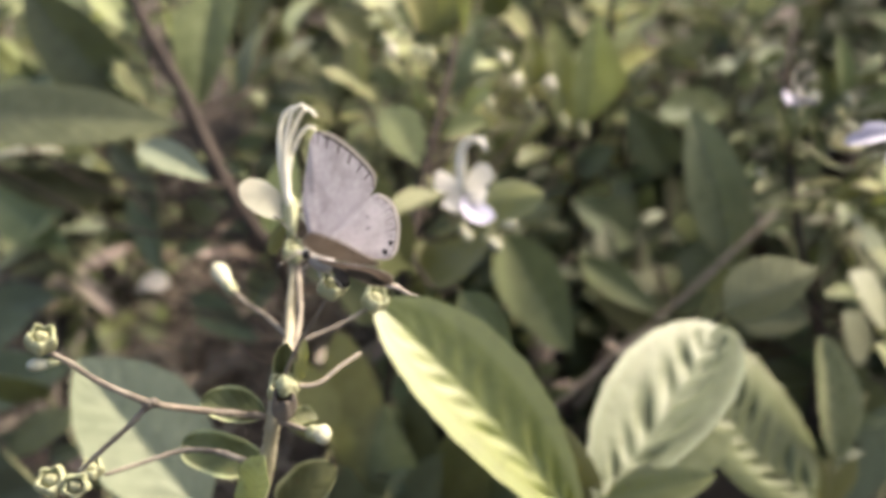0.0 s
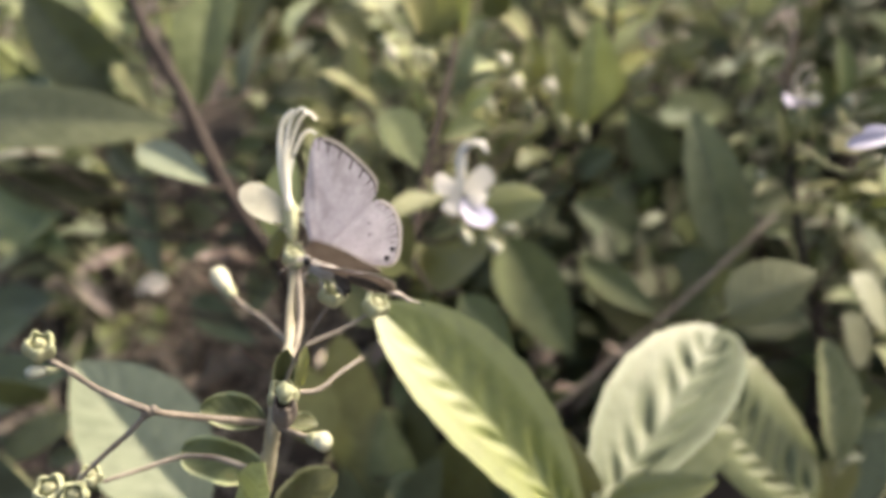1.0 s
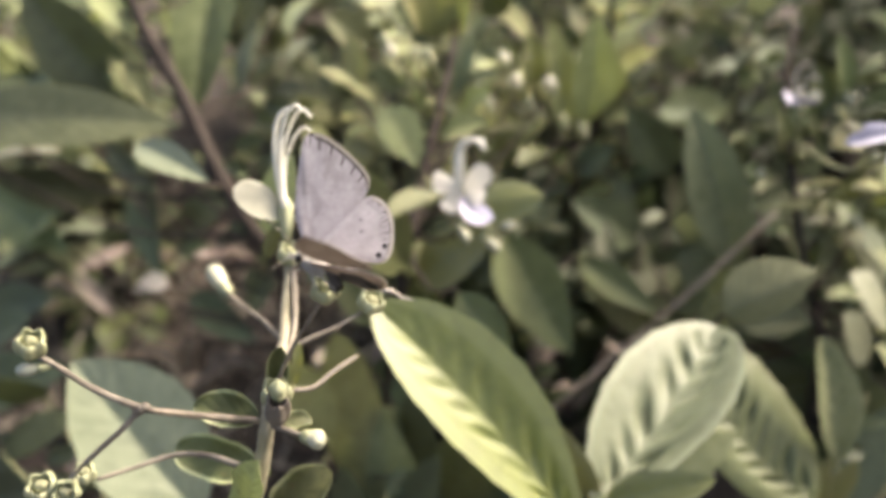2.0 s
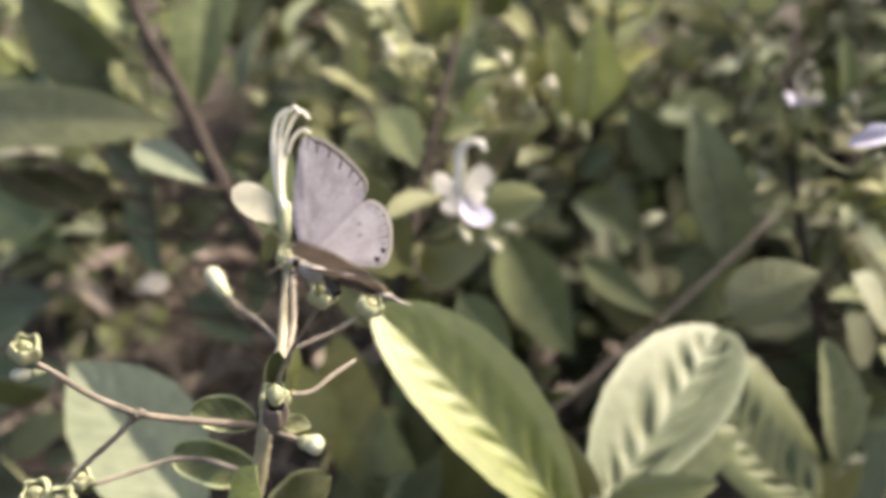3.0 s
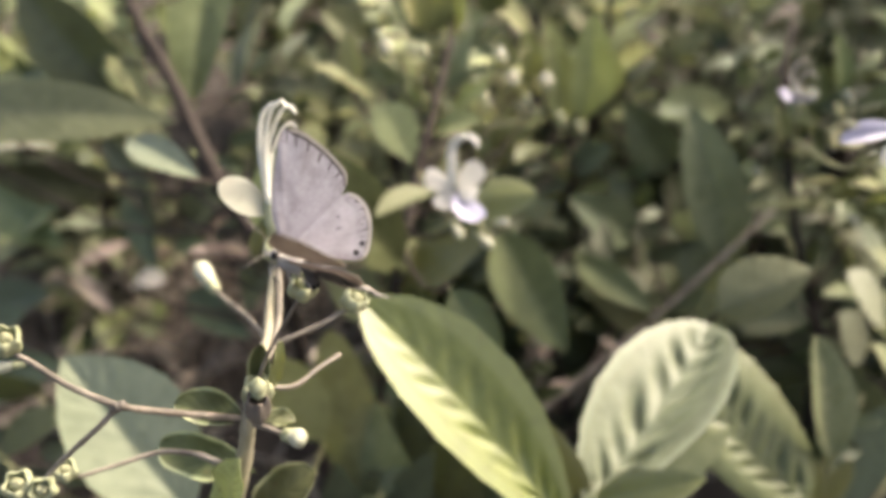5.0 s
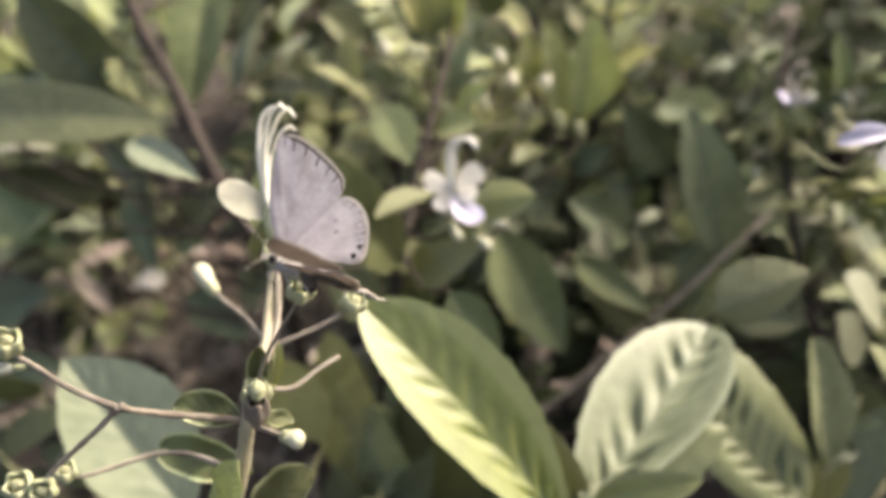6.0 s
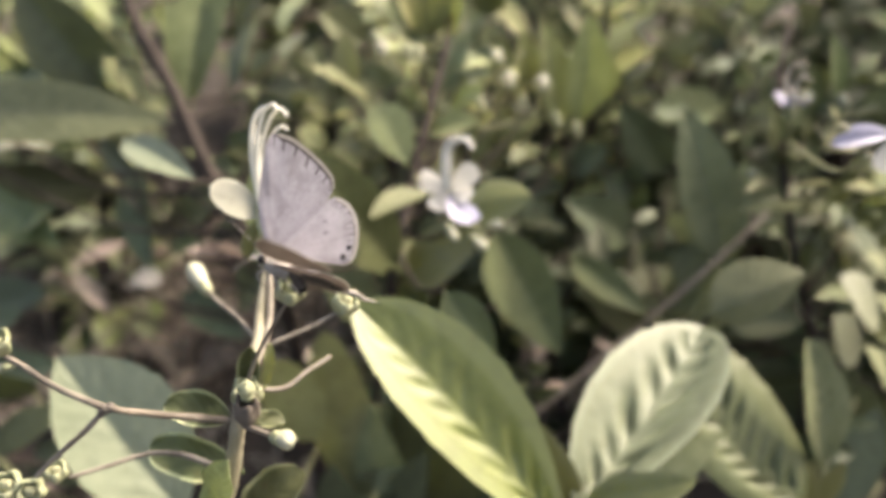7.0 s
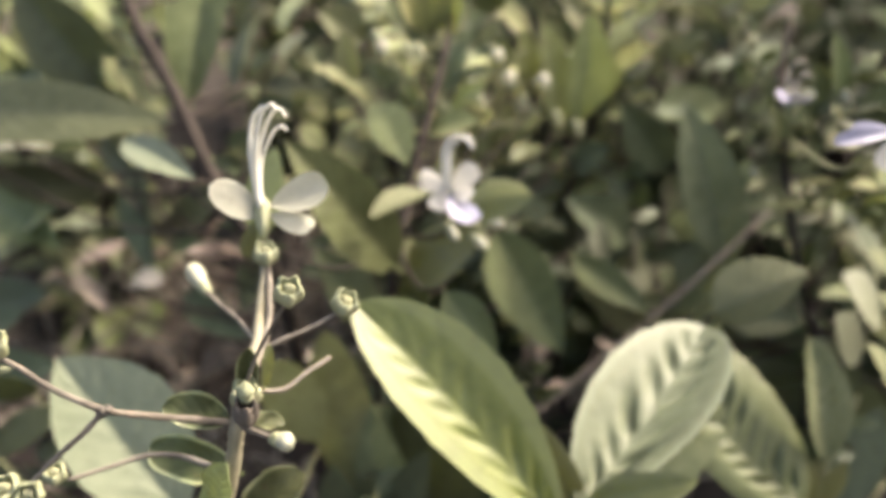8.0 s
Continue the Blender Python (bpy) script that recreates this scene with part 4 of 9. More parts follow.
# ---- shrub with the white and lilac flower ----
blue = thing("flowering_shrub", (-0.0417, 0.3681, 0.0000), "flowering shrub with white and lilac flowers", "shrub", "")
stick(blue, STEM, [(-0.0417, 0.3681, 0.0000), (-0.0407, 0.3654, 0.0490), (-0.0397, 0.3631, 0.0909), (-0.0391, 0.3615, 0.1189), (-0.0388, 0.3608, 0.1329), (-0.0387, 0.3604, 0.1399), (-0.0285, 0.3346, 0.2144), (-0.0214, 0.3243, 0.2659), (-0.0163, 0.3228, 0.2930), (-0.0089, 0.3559, 0.3197), (-0.0023, 0.3846, 0.3389), (0.0064, 0.4324, 0.3611), (0.0095, 0.4812, 0.3849)], 0.0034, 0.0018, "stem", knots=0.25, steps=8)
stick(blue, STEM, [(-0.0163, 0.3228, 0.2930), (-0.0407, 0.2887, 0.3026), (-0.0652, 0.2546, 0.3346)], 0.0012, 0.0008, sides=6, steps=5, knots=0.2)
leaf(blue, YOUNG, (-0.0646, 0.2556, 0.3371), (-0.0566, 0.2681, 0.3682), (-0.3011, -0.8258, 0.4768), 0.0085, 0.0085, bend=0.05, nu=20, nv=5)
stick(blue, STEM, [(-0.0195, 0.3237, 0.2761), (-0.0160, 0.3092, 0.2819), (-0.0125, 0.2947, 0.2964)], 0.0012, 0.0008, sides=6, steps=5, knots=0.2)
leaf(blue, GREEN, (-0.0156, 0.2931, 0.3017), (-0.0541, 0.2740, 0.3684), (0.05, -0.65, 0.76), 0.0172, 0.0153, bend=0.05, fold_n=18, fold_p=18, relief=0.0001, nu=20, nv=5)
stick(blue, STEM, [(-0.0273, 0.3329, 0.2230), (-0.0291, 0.3317, 0.2303), (-0.0309, 0.3306, 0.2423)], 0.0012, 0.0008, sides=6, steps=5, knots=0.2)
leaf(blue, PALE, (-0.0327, 0.3300, 0.2461), (-0.0558, 0.3226, 0.2930), (0.0526, -0.6626, 0.7472), 0.0125, 0.0130, bend=0.05, fold_n=18, fold_p=18, relief=0.0001, nu=20, nv=5)
stick(blue, STEM, [(-0.0147, 0.3297, 0.2986), (-0.0072, 0.3116, 0.3119), (0.0003, 0.2936, 0.3387)], 0.0012, 0.0008, sides=6, steps=5, knots=0.2)
leaf(blue, PALE, (-0.0014, 0.2917, 0.3386), (-0.0229, 0.2683, 0.3385), (-0.1980, -0.2537, 0.9468), 0.0082, 0.0078, bend=0.05, fold_n=18, fold_p=18, relief=0.0001, nu=20, nv=5)
stick(blue, STEM, [(-0.0150, 0.3283, 0.2975), (0.0005, 0.3167, 0.3027), (0.0161, 0.3051, 0.3186)], 0.0012, 0.0008, sides=6, steps=5, knots=0.2)
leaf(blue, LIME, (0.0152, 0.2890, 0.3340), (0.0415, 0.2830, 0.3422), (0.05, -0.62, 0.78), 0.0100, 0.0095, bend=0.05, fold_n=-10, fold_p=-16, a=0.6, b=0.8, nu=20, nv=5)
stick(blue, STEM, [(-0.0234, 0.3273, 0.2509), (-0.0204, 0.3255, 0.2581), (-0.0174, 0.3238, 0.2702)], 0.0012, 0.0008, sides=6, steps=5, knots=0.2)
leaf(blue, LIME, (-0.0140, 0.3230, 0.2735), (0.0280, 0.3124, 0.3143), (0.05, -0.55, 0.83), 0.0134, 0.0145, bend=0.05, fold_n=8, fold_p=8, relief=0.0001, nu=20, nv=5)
stick(blue, STEM, [(-0.0053, 0.3714, 0.3301), (-0.0175, 0.3710, 0.3366), (-0.0298, 0.3705, 0.3507)], 0.0012, 0.0008, sides=6, steps=5, knots=0.2)
leaf(blue, GREEN, (-0.0284, 0.3675, 0.3495), (-0.0110, 0.3297, 0.3344), (-0.05, -0.65, 0.75), 0.0119, 0.0097, bend=0.05, fold_n=8, fold_p=8, relief=0.0001, nu=20, nv=5)
stick(blue, STEM, [(-0.0237, 0.3277, 0.2487), (0.0048, 0.3603, 0.2481), (0.0333, 0.3928, 0.2688)], 0.0012, 0.0008, sides=6, steps=5, knots=0.2)
leaf(blue, GREEN, (0.0360, 0.3882, 0.2655), (0.0690, 0.3297, 0.2247), (-0.2151, -0.7738, 0.5958), 0.0182, 0.0194, bend=0.05, fold_n=18, fold_p=18, relief=0.0001, nu=20, nv=5)
stick(blue, STEM, [(-0.0258, 0.3307, 0.2337), (0.0255, 0.3577, 0.2299), (0.0769, 0.3847, 0.2544)], 0.0012, 0.0008, sides=6, steps=5, knots=0.2)
leaf(blue, GREEN, (0.0798, 0.3814, 0.2536), (0.1157, 0.3407, 0.2430), (-0.3288, -0.5840, 0.7422), 0.0088, 0.0106, bend=0.05, fold_n=18, fold_p=18, relief=0.0001, nu=20, nv=5)
stick(blue, STEM, [(-0.0163, 0.3228, 0.2930), (-0.0054, 0.2848, 0.2964), (0.0056, 0.2468, 0.3198)], 0.0012, 0.0008, sides=6, steps=5, knots=0.2)
leaf(blue, GREEN, (0.0070, 0.2453, 0.3187), (0.0257, 0.2261, 0.3056), (-0.2151, -0.7738, 0.5958), 0.0084, 0.0084, bend=0.05, fold_n=18, fold_p=18, relief=0.0001, nu=20, nv=5)
stick(blue, STEM, [(-0.0289, 0.3357, 0.2113), (-0.0223, 0.3421, 0.2182), (-0.0157, 0.3485, 0.2316)], 0.0012, 0.0008, sides=6, steps=5, knots=0.2)
leaf(blue, GREEN, (-0.0146, 0.3472, 0.2358), (-0.0015, 0.3315, 0.2880), (-0.2151, -0.7738, 0.5958), 0.0118, 0.0118, bend=0.05, fold_n=18, fold_p=18, relief=0.0001, nu=20, nv=5)
stick(blue, STEM, [(-0.0273, 0.3329, 0.2230), (-0.0154, 0.3378, 0.2291), (-0.0035, 0.3427, 0.2430)], 0.0012, 0.0008, sides=6, steps=5, knots=0.2)
leaf(blue, PALE, (-0.0045, 0.3421, 0.2468), (-0.0169, 0.3350, 0.2940), (0.2120, -0.3246, 0.9218), 0.0099, 0.0116, bend=0.05, fold_n=18, fold_p=18, relief=0.0001, nu=20, nv=5)
stick(blue, STEM, [(-0.0273, 0.3329, 0.2230), (-0.0328, 0.3435, 0.2293), (-0.0384, 0.3541, 0.2431)], 0.0012, 0.0008, sides=6, steps=5, knots=0.2)
leaf(blue, PALE, (-0.0394, 0.3533, 0.2464), (-0.0520, 0.3427, 0.2879), (0.2120, -0.3246, 0.9218), 0.0089, 0.0101, bend=0.05, fold_n=18, fold_p=18, relief=0.0001, nu=20, nv=5)
stick(blue, STEM, [(-0.0098, 0.3518, 0.3164), (-0.0221, 0.3799, 0.3188), (-0.0345, 0.4081, 0.3367)], 0.0012, 0.0008, sides=6, steps=5, knots=0.2)
leaf(blue, YOUNG, (-0.0368, 0.4073, 0.3385), (-0.0657, 0.3968, 0.3604), (-0.1961, -0.3852, 0.9018), 0.0048, 0.0060, bend=0.05, fold_n=18, fold_p=18, relief=0.0001, nu=20, nv=5)
stick(blue, STEM, [(-0.0086, 0.3571, 0.3205), (-0.0276, 0.3831, 0.3222), (-0.0466, 0.4091, 0.3400)], 0.0012, 0.0008, sides=6, steps=5, knots=0.2)
leaf(blue, YOUNG, (-0.0467, 0.4096, 0.3425), (-0.0480, 0.4159, 0.3731), (0.0000, -0.5883, 0.8086), 0.0073, 0.0073, bend=0.05, fold_n=18, fold_p=18, relief=0.0001, nu=20, nv=5)
stick(blue, STEM, [(-0.0243, 0.3286, 0.2444), (-0.0275, 0.3365, 0.2513), (-0.0306, 0.3445, 0.2645)], 0.0012, 0.0008, sides=6, steps=5, knots=0.2)
leaf(blue, PALE, (-0.0314, 0.3426, 0.2677), (-0.0409, 0.3194, 0.3072), (-0.4032, -0.7251, 0.5583), 0.0084, 0.0084, bend=0.05, fold_n=18, fold_p=18, relief=0.0001, nu=20, nv=5)
stick(blue, STEM, [(-0.0199, 0.3238, 0.2738), (-0.0292, 0.3545, 0.2761), (-0.0386, 0.3852, 0.2946)], 0.0012, 0.0008, sides=6, steps=5, knots=0.2)
leaf(blue, PALE, (-0.0397, 0.3830, 0.2971), (-0.0535, 0.3553, 0.3290), (-0.4032, -0.7251, 0.5583), 0.0088, 0.0088, bend=0.05, fold_n=18, fold_p=18, relief=0.0001, nu=20, nv=5)
stick(blue, STEM, [(0.0038, 0.4185, 0.3546), (-0.0026, 0.4376, 0.3517), (-0.0091, 0.4568, 0.3585)], 0.0012, 0.0008, sides=6, steps=5, knots=0.2)
leaf(blue, YOUNG, (-0.0103, 0.4556, 0.3613), (-0.0247, 0.4410, 0.3958), (0.0519, -0.5307, 0.8460), 0.0115, 0.0115, bend=0.05, fold_n=18, fold_p=18, nu=20, nv=5)
stick(blue, STEM, [(0.0049, 0.4244, 0.3574), (0.0007, 0.4406, 0.3538), (-0.0036, 0.4567, 0.3583)], 0.0012, 0.0008, sides=6, steps=5, knots=0.2)
leaf(blue, YOUNG, (-0.0036, 0.4556, 0.3613), (-0.0046, 0.4427, 0.3985), (0.0519, -0.5307, 0.8460), 0.0128, 0.0128, bend=0.05, fold_n=18, fold_p=18, nu=20, nv=5)
stick(blue, STEM, [(0.0060, 0.4304, 0.3602), (0.0058, 0.4487, 0.3536), (0.0055, 0.4669, 0.3558)], 0.0012, 0.0008, sides=6, steps=5, knots=0.2)
leaf(blue, YOUNG, (0.0063, 0.4658, 0.3586), (0.0157, 0.4517, 0.3939), (0.0519, -0.5307, 0.8460), 0.0111, 0.0111, bend=0.05, fold_n=18, fold_p=18, nu=20, nv=5)
stick(blue, STEM, [(-0.0113, 0.3449, 0.3108), (-0.0016, 0.3747, 0.3126), (0.0082, 0.4046, 0.3303)], 0.0012, 0.0008, sides=6, steps=5, knots=0.2)
leaf(blue, YOUNG, (0.0096, 0.4037, 0.3318), (0.0271, 0.3922, 0.3516), (0.0519, -0.5307, 0.8460), 0.0079, 0.0079, bend=0.05, fold_n=18, fold_p=18, nu=20, nv=5)
stick(blue, STEM, [(-0.0116, 0.3435, 0.3097), (-0.0080, 0.3620, 0.3143), (-0.0043, 0.3806, 0.3290)], 0.0012, 0.0008, sides=6, steps=5, knots=0.2)
leaf(blue, YOUNG, (-0.0022, 0.3793, 0.3300), (0.0234, 0.3636, 0.3423), (0.0519, -0.5307, 0.8460), 0.0086, 0.0086, bend=0.05, fold_n=18, fold_p=18, nu=20, nv=5)
stick(blue, STEM, [(-0.0104, 0.3490, 0.3141), (-0.0025, 0.3832, 0.3153), (0.0055, 0.4174, 0.3340)], 0.0012, 0.0008, sides=6, steps=5, knots=0.2)
leaf(blue, PALE, (0.0065, 0.4180, 0.3365), (0.0187, 0.4249, 0.3679), (-0.3744, -0.6965, 0.6121), 0.0069, 0.0069, bend=0.05, fold_n=18, fold_p=18, nu=20, nv=5)
stick(blue, STEM, [(-0.0107, 0.3476, 0.3130), (-0.0112, 0.3763, 0.3156), (-0.0117, 0.4050, 0.3327)], 0.0012, 0.0008, sides=6, steps=5, knots=0.2)
leaf(blue, YOUNG, (-0.0120, 0.4051, 0.3345), (-0.0162, 0.4062, 0.3562), (0.0519, -0.5307, 0.8460), 0.0043, 0.0043, bend=0.05, fold_n=18, fold_p=18, nu=20, nv=5)
leaf(blue, GREEN, (0.0393, 0.5136, 0.3608), (0.0273, 0.5039, 0.3839), (-0.3744, -0.6965, 0.6121), 0.0108, 0.0108, bend=0.05, fold_n=18, fold_p=18, nu=20, nv=5)
leaf(blue, YOUNG, (0.0597, 0.4914, 0.3227), (0.0539, 0.4880, 0.3565), (0.0519, -0.5307, 0.8460), 0.0094, 0.0094, bend=0.05, fold_n=18, fold_p=18, nu=20, nv=5)
leaf(blue, YOUNG, (0.0801, 0.4748, 0.2942), (0.0638, 0.4713, 0.3675), (0.0519, -0.5307, 0.8460), 0.0120, 0.0120, bend=0.05, fold_n=18, fold_p=18, nu=20, nv=5)
leaf(blue, YOUNG, (0.0948, 0.4786, 0.3005), (0.0926, 0.4732, 0.3704), (0.0519, -0.5307, 0.8460), 0.0156, 0.0156, bend=0.05, fold_n=18, fold_p=18, nu=20, nv=5)
leaf(blue, YOUNG, (0.1113, 0.4862, 0.3132), (0.1070, 0.4803, 0.3428), (0.0519, -0.5307, 0.8460), 0.0087, 0.0087, bend=0.05, fold_n=18, fold_p=18, nu=20, nv=5)
leaf(blue, GREEN, (0.0666, 0.4505, 0.2924), (0.0447, 0.4174, 0.2956), (-0.3744, -0.6965, 0.6121), 0.0089, 0.0089, bend=0.05, fold_n=18, fold_p=18, nu=20, nv=5)
leaf(blue, YOUNG, (0.0598, 0.5264, 0.3429), (0.0356, 0.5136, 0.3608), (0.0519, -0.5307, 0.8460), 0.0098, 0.0098, bend=0.05, fold_n=18, fold_p=18, nu=20, nv=5)
stick(blue, STEM, [(-0.0078, 0.3607, 0.3229), (-0.0274, 0.4330, 0.3148), (-0.0471, 0.5054, 0.3430)], 0.0012, 0.0008, sides=6, steps=5, knots=0.2)
leaf(blue, PALE, (-0.0490, 0.5037, 0.3448), (-0.0734, 0.4823, 0.3679), (-0.3744, -0.6965, 0.6121), 0.0129, 0.0129, bend=0.05, fold_n=18, fold_p=18, nu=20, nv=5)
stick(blue, STEM, [(-0.0113, 0.3449, 0.3108), (-0.0189, 0.3976, 0.3080), (-0.0265, 0.4504, 0.3311)], 0.0012, 0.0008, sides=6, steps=5, knots=0.2)
leaf(blue, PALE, (-0.0275, 0.4501, 0.3323), (-0.0400, 0.4470, 0.3469), (-0.3744, -0.6965, 0.6121), 0.0060, 0.0060, bend=0.05, fold_n=18, fold_p=18, nu=20, nv=5)
leaf(blue, PALE, (0.0436, 0.4557, 0.3411), (0.0378, 0.4542, 0.3584), (-0.3744, -0.6965, 0.6121), 0.0060, 0.0060, bend=0.05, fold_n=18, fold_p=18, nu=20, nv=5)
leaf(blue, DARK, (0.0908, 0.4801, 0.2636), (0.1133, 0.4694, 0.2847), (-0.3744, -0.6965, 0.6121), 0.0113, 0.0113, bend=0.05, fold_n=18, fold_p=18, nu=20, nv=5)
stick(blue, STEM, [(-0.0058, 0.3690, 0.3285), (-0.0416, 0.4391, 0.3193), (-0.0774, 0.5091, 0.3481)], 0.0012, 0.0008, sides=6, steps=5, knots=0.2)
leaf(blue, DARK, (-0.0785, 0.5054, 0.3480), (-0.0919, 0.4582, 0.3468), (-0.3744, -0.6965, 0.6121), 0.0092, 0.0092, bend=0.05, fold_n=18, fold_p=18, nu=20, nv=5)
leaf(blue, YOUNG, (0.0438, 0.4369, 0.3090), (0.0616, 0.4206, 0.3206), (0.0519, -0.5307, 0.8460), 0.0046, 0.0046, bend=0.05, fold_n=18, fold_p=18, nu=20, nv=5)
leaf(blue, DARK, (0.0582, 0.4560, 0.2624), (0.0793, 0.4290, 0.2755), (-0.3744, -0.6965, 0.6121), 0.0093, 0.0093, bend=0.05, fold_n=18, fold_p=18, nu=20, nv=5)
stick(blue, STEM, [(0.0053, 0.4264, 0.3583), (-0.0115, 0.4733, 0.3519), (-0.0283, 0.5201, 0.3694)], 0.0012, 0.0008, sides=6, steps=5, knots=0.2)
leaf(blue, PALE, (-0.0307, 0.5187, 0.3703), (-0.0611, 0.5015, 0.3807), (-0.3744, -0.6965, 0.6121), 0.0144, 0.0144, bend=0.05, fold_n=18, fold_p=18, nu=20, nv=5)
stick(blue, STEM, [(0.1040, 0.5154, 0.1655), (0.0965, 0.5042, 0.2256), (0.0861, 0.4889, 0.2886), (0.0781, 0.4952, 0.3291), (0.0651, 0.5101, 0.3545)], 0.00177, 0.00092)
stick(blue, STEM, [(0.0888, 0.4925, 0.2749), (0.0994, 0.4843, 0.3003), (0.1102, 0.4880, 0.3164)], 0.00116, 0.00074)
stick(blue, STEM, [(0.0888, 0.4925, 0.2749), (0.0659, 0.4888, 0.3083), (0.0541, 0.4988, 0.3354), (0.0430, 0.5118, 0.3576)], 0.00116, 0.00074)
bud(blue, (-0.0051, 0.3736, 0.3696), (-0.0082, 0.3725, 0.3777), 0.00530, mat=CALYX)
stick(blue, STEM, [(-0.0019, 0.3866, 0.3398), (-0.0035, 0.3801, 0.3508), (-0.0051, 0.3736, 0.3696)], 0.0008, 0.0005, sides=6, steps=5, knots=0.2)
bud(blue, (-0.0118, 0.3988, 0.3633), (-0.0151, 0.3980, 0.3717), 0.00471, mat=CALYX)
stick(blue, STEM, [(-0.0005, 0.3945, 0.3435), (-0.0061, 0.3967, 0.3506), (-0.0118, 0.3988, 0.3633)], 0.0008, 0.0005, sides=6, steps=5, knots=0.2)
bud(blue, (-0.0251, 0.3992, 0.3640), (-0.0282, 0.3983, 0.3725), 0.00660, mat=CREAM)
stick(blue, STEM, [(-0.0005, 0.3945, 0.3435), (-0.0128, 0.3968, 0.3499), (-0.0251, 0.3992, 0.3640)], 0.0008, 0.0005, sides=6, steps=5, knots=0.2)
bud(blue, (-0.0289, 0.4121, 0.3663), (-0.0321, 0.4113, 0.3749), 0.00580, mat=CALYX)
stick(blue, STEM, [(0.0006, 0.4005, 0.3463), (-0.0142, 0.4063, 0.3518), (-0.0289, 0.4121, 0.3663)], 0.0008, 0.0005, sides=6, steps=5, knots=0.2)
bud(blue, (0.0455, 0.4399, 0.3339), (0.0411, 0.4396, 0.3434), 0.00795, mat=CREAM)
stick(blue, STEM, [(-0.0104, 0.3490, 0.3141), (0.0176, 0.3944, 0.3110), (0.0455, 0.4399, 0.3339)], 0.0008, 0.0005, sides=6, steps=5, knots=0.2)
bud(blue, (0.0654, 0.4392, 0.3325), (0.0608, 0.4390, 0.3420), 0.00795, mat=CREAM)
stick(blue, STEM, [(-0.0107, 0.3476, 0.3130), (0.0273, 0.3934, 0.3083), (0.0654, 0.4392, 0.3325)], 0.0008, 0.0005, sides=6, steps=5, knots=0.2)
bud(blue, (0.0388, 0.4465, 0.3453), (0.0345, 0.4462, 0.3547), 0.00689, mat=CREAM)
stick(blue, STEM, [(-0.0069, 0.3643, 0.3253), (0.0159, 0.4054, 0.3237), (0.0388, 0.4465, 0.3453)], 0.0008, 0.0005, sides=6, steps=5, knots=0.2)
bud(blue, (0.0217, 0.4203, 0.3403), (0.0177, 0.4199, 0.3495), 0.00659, mat=CREAM)
stick(blue, STEM, [(-0.0086, 0.3571, 0.3205), (0.0065, 0.3887, 0.3217), (0.0217, 0.4203, 0.3403)], 0.0008, 0.0005, sides=6, steps=5, knots=0.2)
bud(blue, (0.0539, 0.4332, 0.3224), (0.0494, 0.4331, 0.3321), 0.00583, mat=CALYX)
stick(blue, STEM, [(-0.0135, 0.3352, 0.3030), (0.0202, 0.3842, 0.2983), (0.0539, 0.4332, 0.3224)], 0.0008, 0.0005, sides=6, steps=5, knots=0.2)
bud(blue, (-0.0218, 0.3955, 0.3182), (-0.0252, 0.3951, 0.3275), 0.00445, mat=CALYX)
stick(blue, STEM, [(-0.0147, 0.3297, 0.2986), (-0.0183, 0.3626, 0.3001), (-0.0218, 0.3955, 0.3182)], 0.0008, 0.0005, sides=6, steps=5, knots=0.2)
bud(blue, (0.0266, 0.3854, 0.3399), (0.0228, 0.3847, 0.3487), 0.00471, mat=CALYX)
stick(blue, STEM, [(-0.0086, 0.3571, 0.3205), (0.0090, 0.3712, 0.3243), (0.0266, 0.3854, 0.3399)], 0.0008, 0.0005, sides=6, steps=5, knots=0.2)
bud(blue, (0.0753, 0.4378, 0.3102), (0.0705, 0.4378, 0.3201), 0.00488, mat=CALYX)
stick(blue, STEM, [(-0.0169, 0.3230, 0.2896), (0.0292, 0.3804, 0.2821), (0.0753, 0.4378, 0.3102)], 0.0008, 0.0005, sides=6, steps=5, knots=0.2)
bud(blue, (0.0906, 0.4540, 0.2982), (0.0855, 0.4543, 0.3086), 0.00509, mat=CALYX)
stick(blue, STEM, [(-0.0190, 0.3236, 0.2783), (0.0358, 0.3888, 0.2677), (0.0906, 0.4540, 0.2982)], 0.0008, 0.0005, sides=6, steps=5, knots=0.2)
stick(blue, GREENSTEM, [(-0.0082, 0.3408, 0.3236), (-0.0008, 0.3136, 0.3265), (0.0057, 0.2920, 0.3292), (0.0092, 0.2820, 0.3319)], 0.00109, 0.00081)
stick(blue, GREENSTEM, [(0.0092, 0.2820, 0.3319), (0.0184, 0.2776, 0.3303), (0.0247, 0.2725, 0.3254)], 0.00081, 0.00068)
bud(blue, (0.0172, 0.2750, 0.3278), (0.0233, 0.2704, 0.3239), 0.00412)
bud(blue, (0.0069, 0.2803, 0.3309), (0.0111, 0.2738, 0.3258), 0.00393)
stick(blue, GREENSTEM, [(0.0138, 0.2803, 0.3309), (0.0208, 0.2794, 0.3293), (0.0277, 0.2800, 0.3303)], 0.00069, 0.00069)
bud(blue, (0.0236, 0.2797, 0.3297), (0.0304, 0.2792, 0.3308), 0.00370)
flower_b = part("flower", lathe("flower", CALYX, [(0.0009, 0), (0.0017, 0.003), (0.0020, 0.007), (0.0012, 0.009), (0.0005, 0.0095)], 15, 5, 0.08), blue, aim((0.0092, 0.2811, 0.3323), (0.0069, 0.2764, 0.3462), (0, -0.9, 0.4))[0])
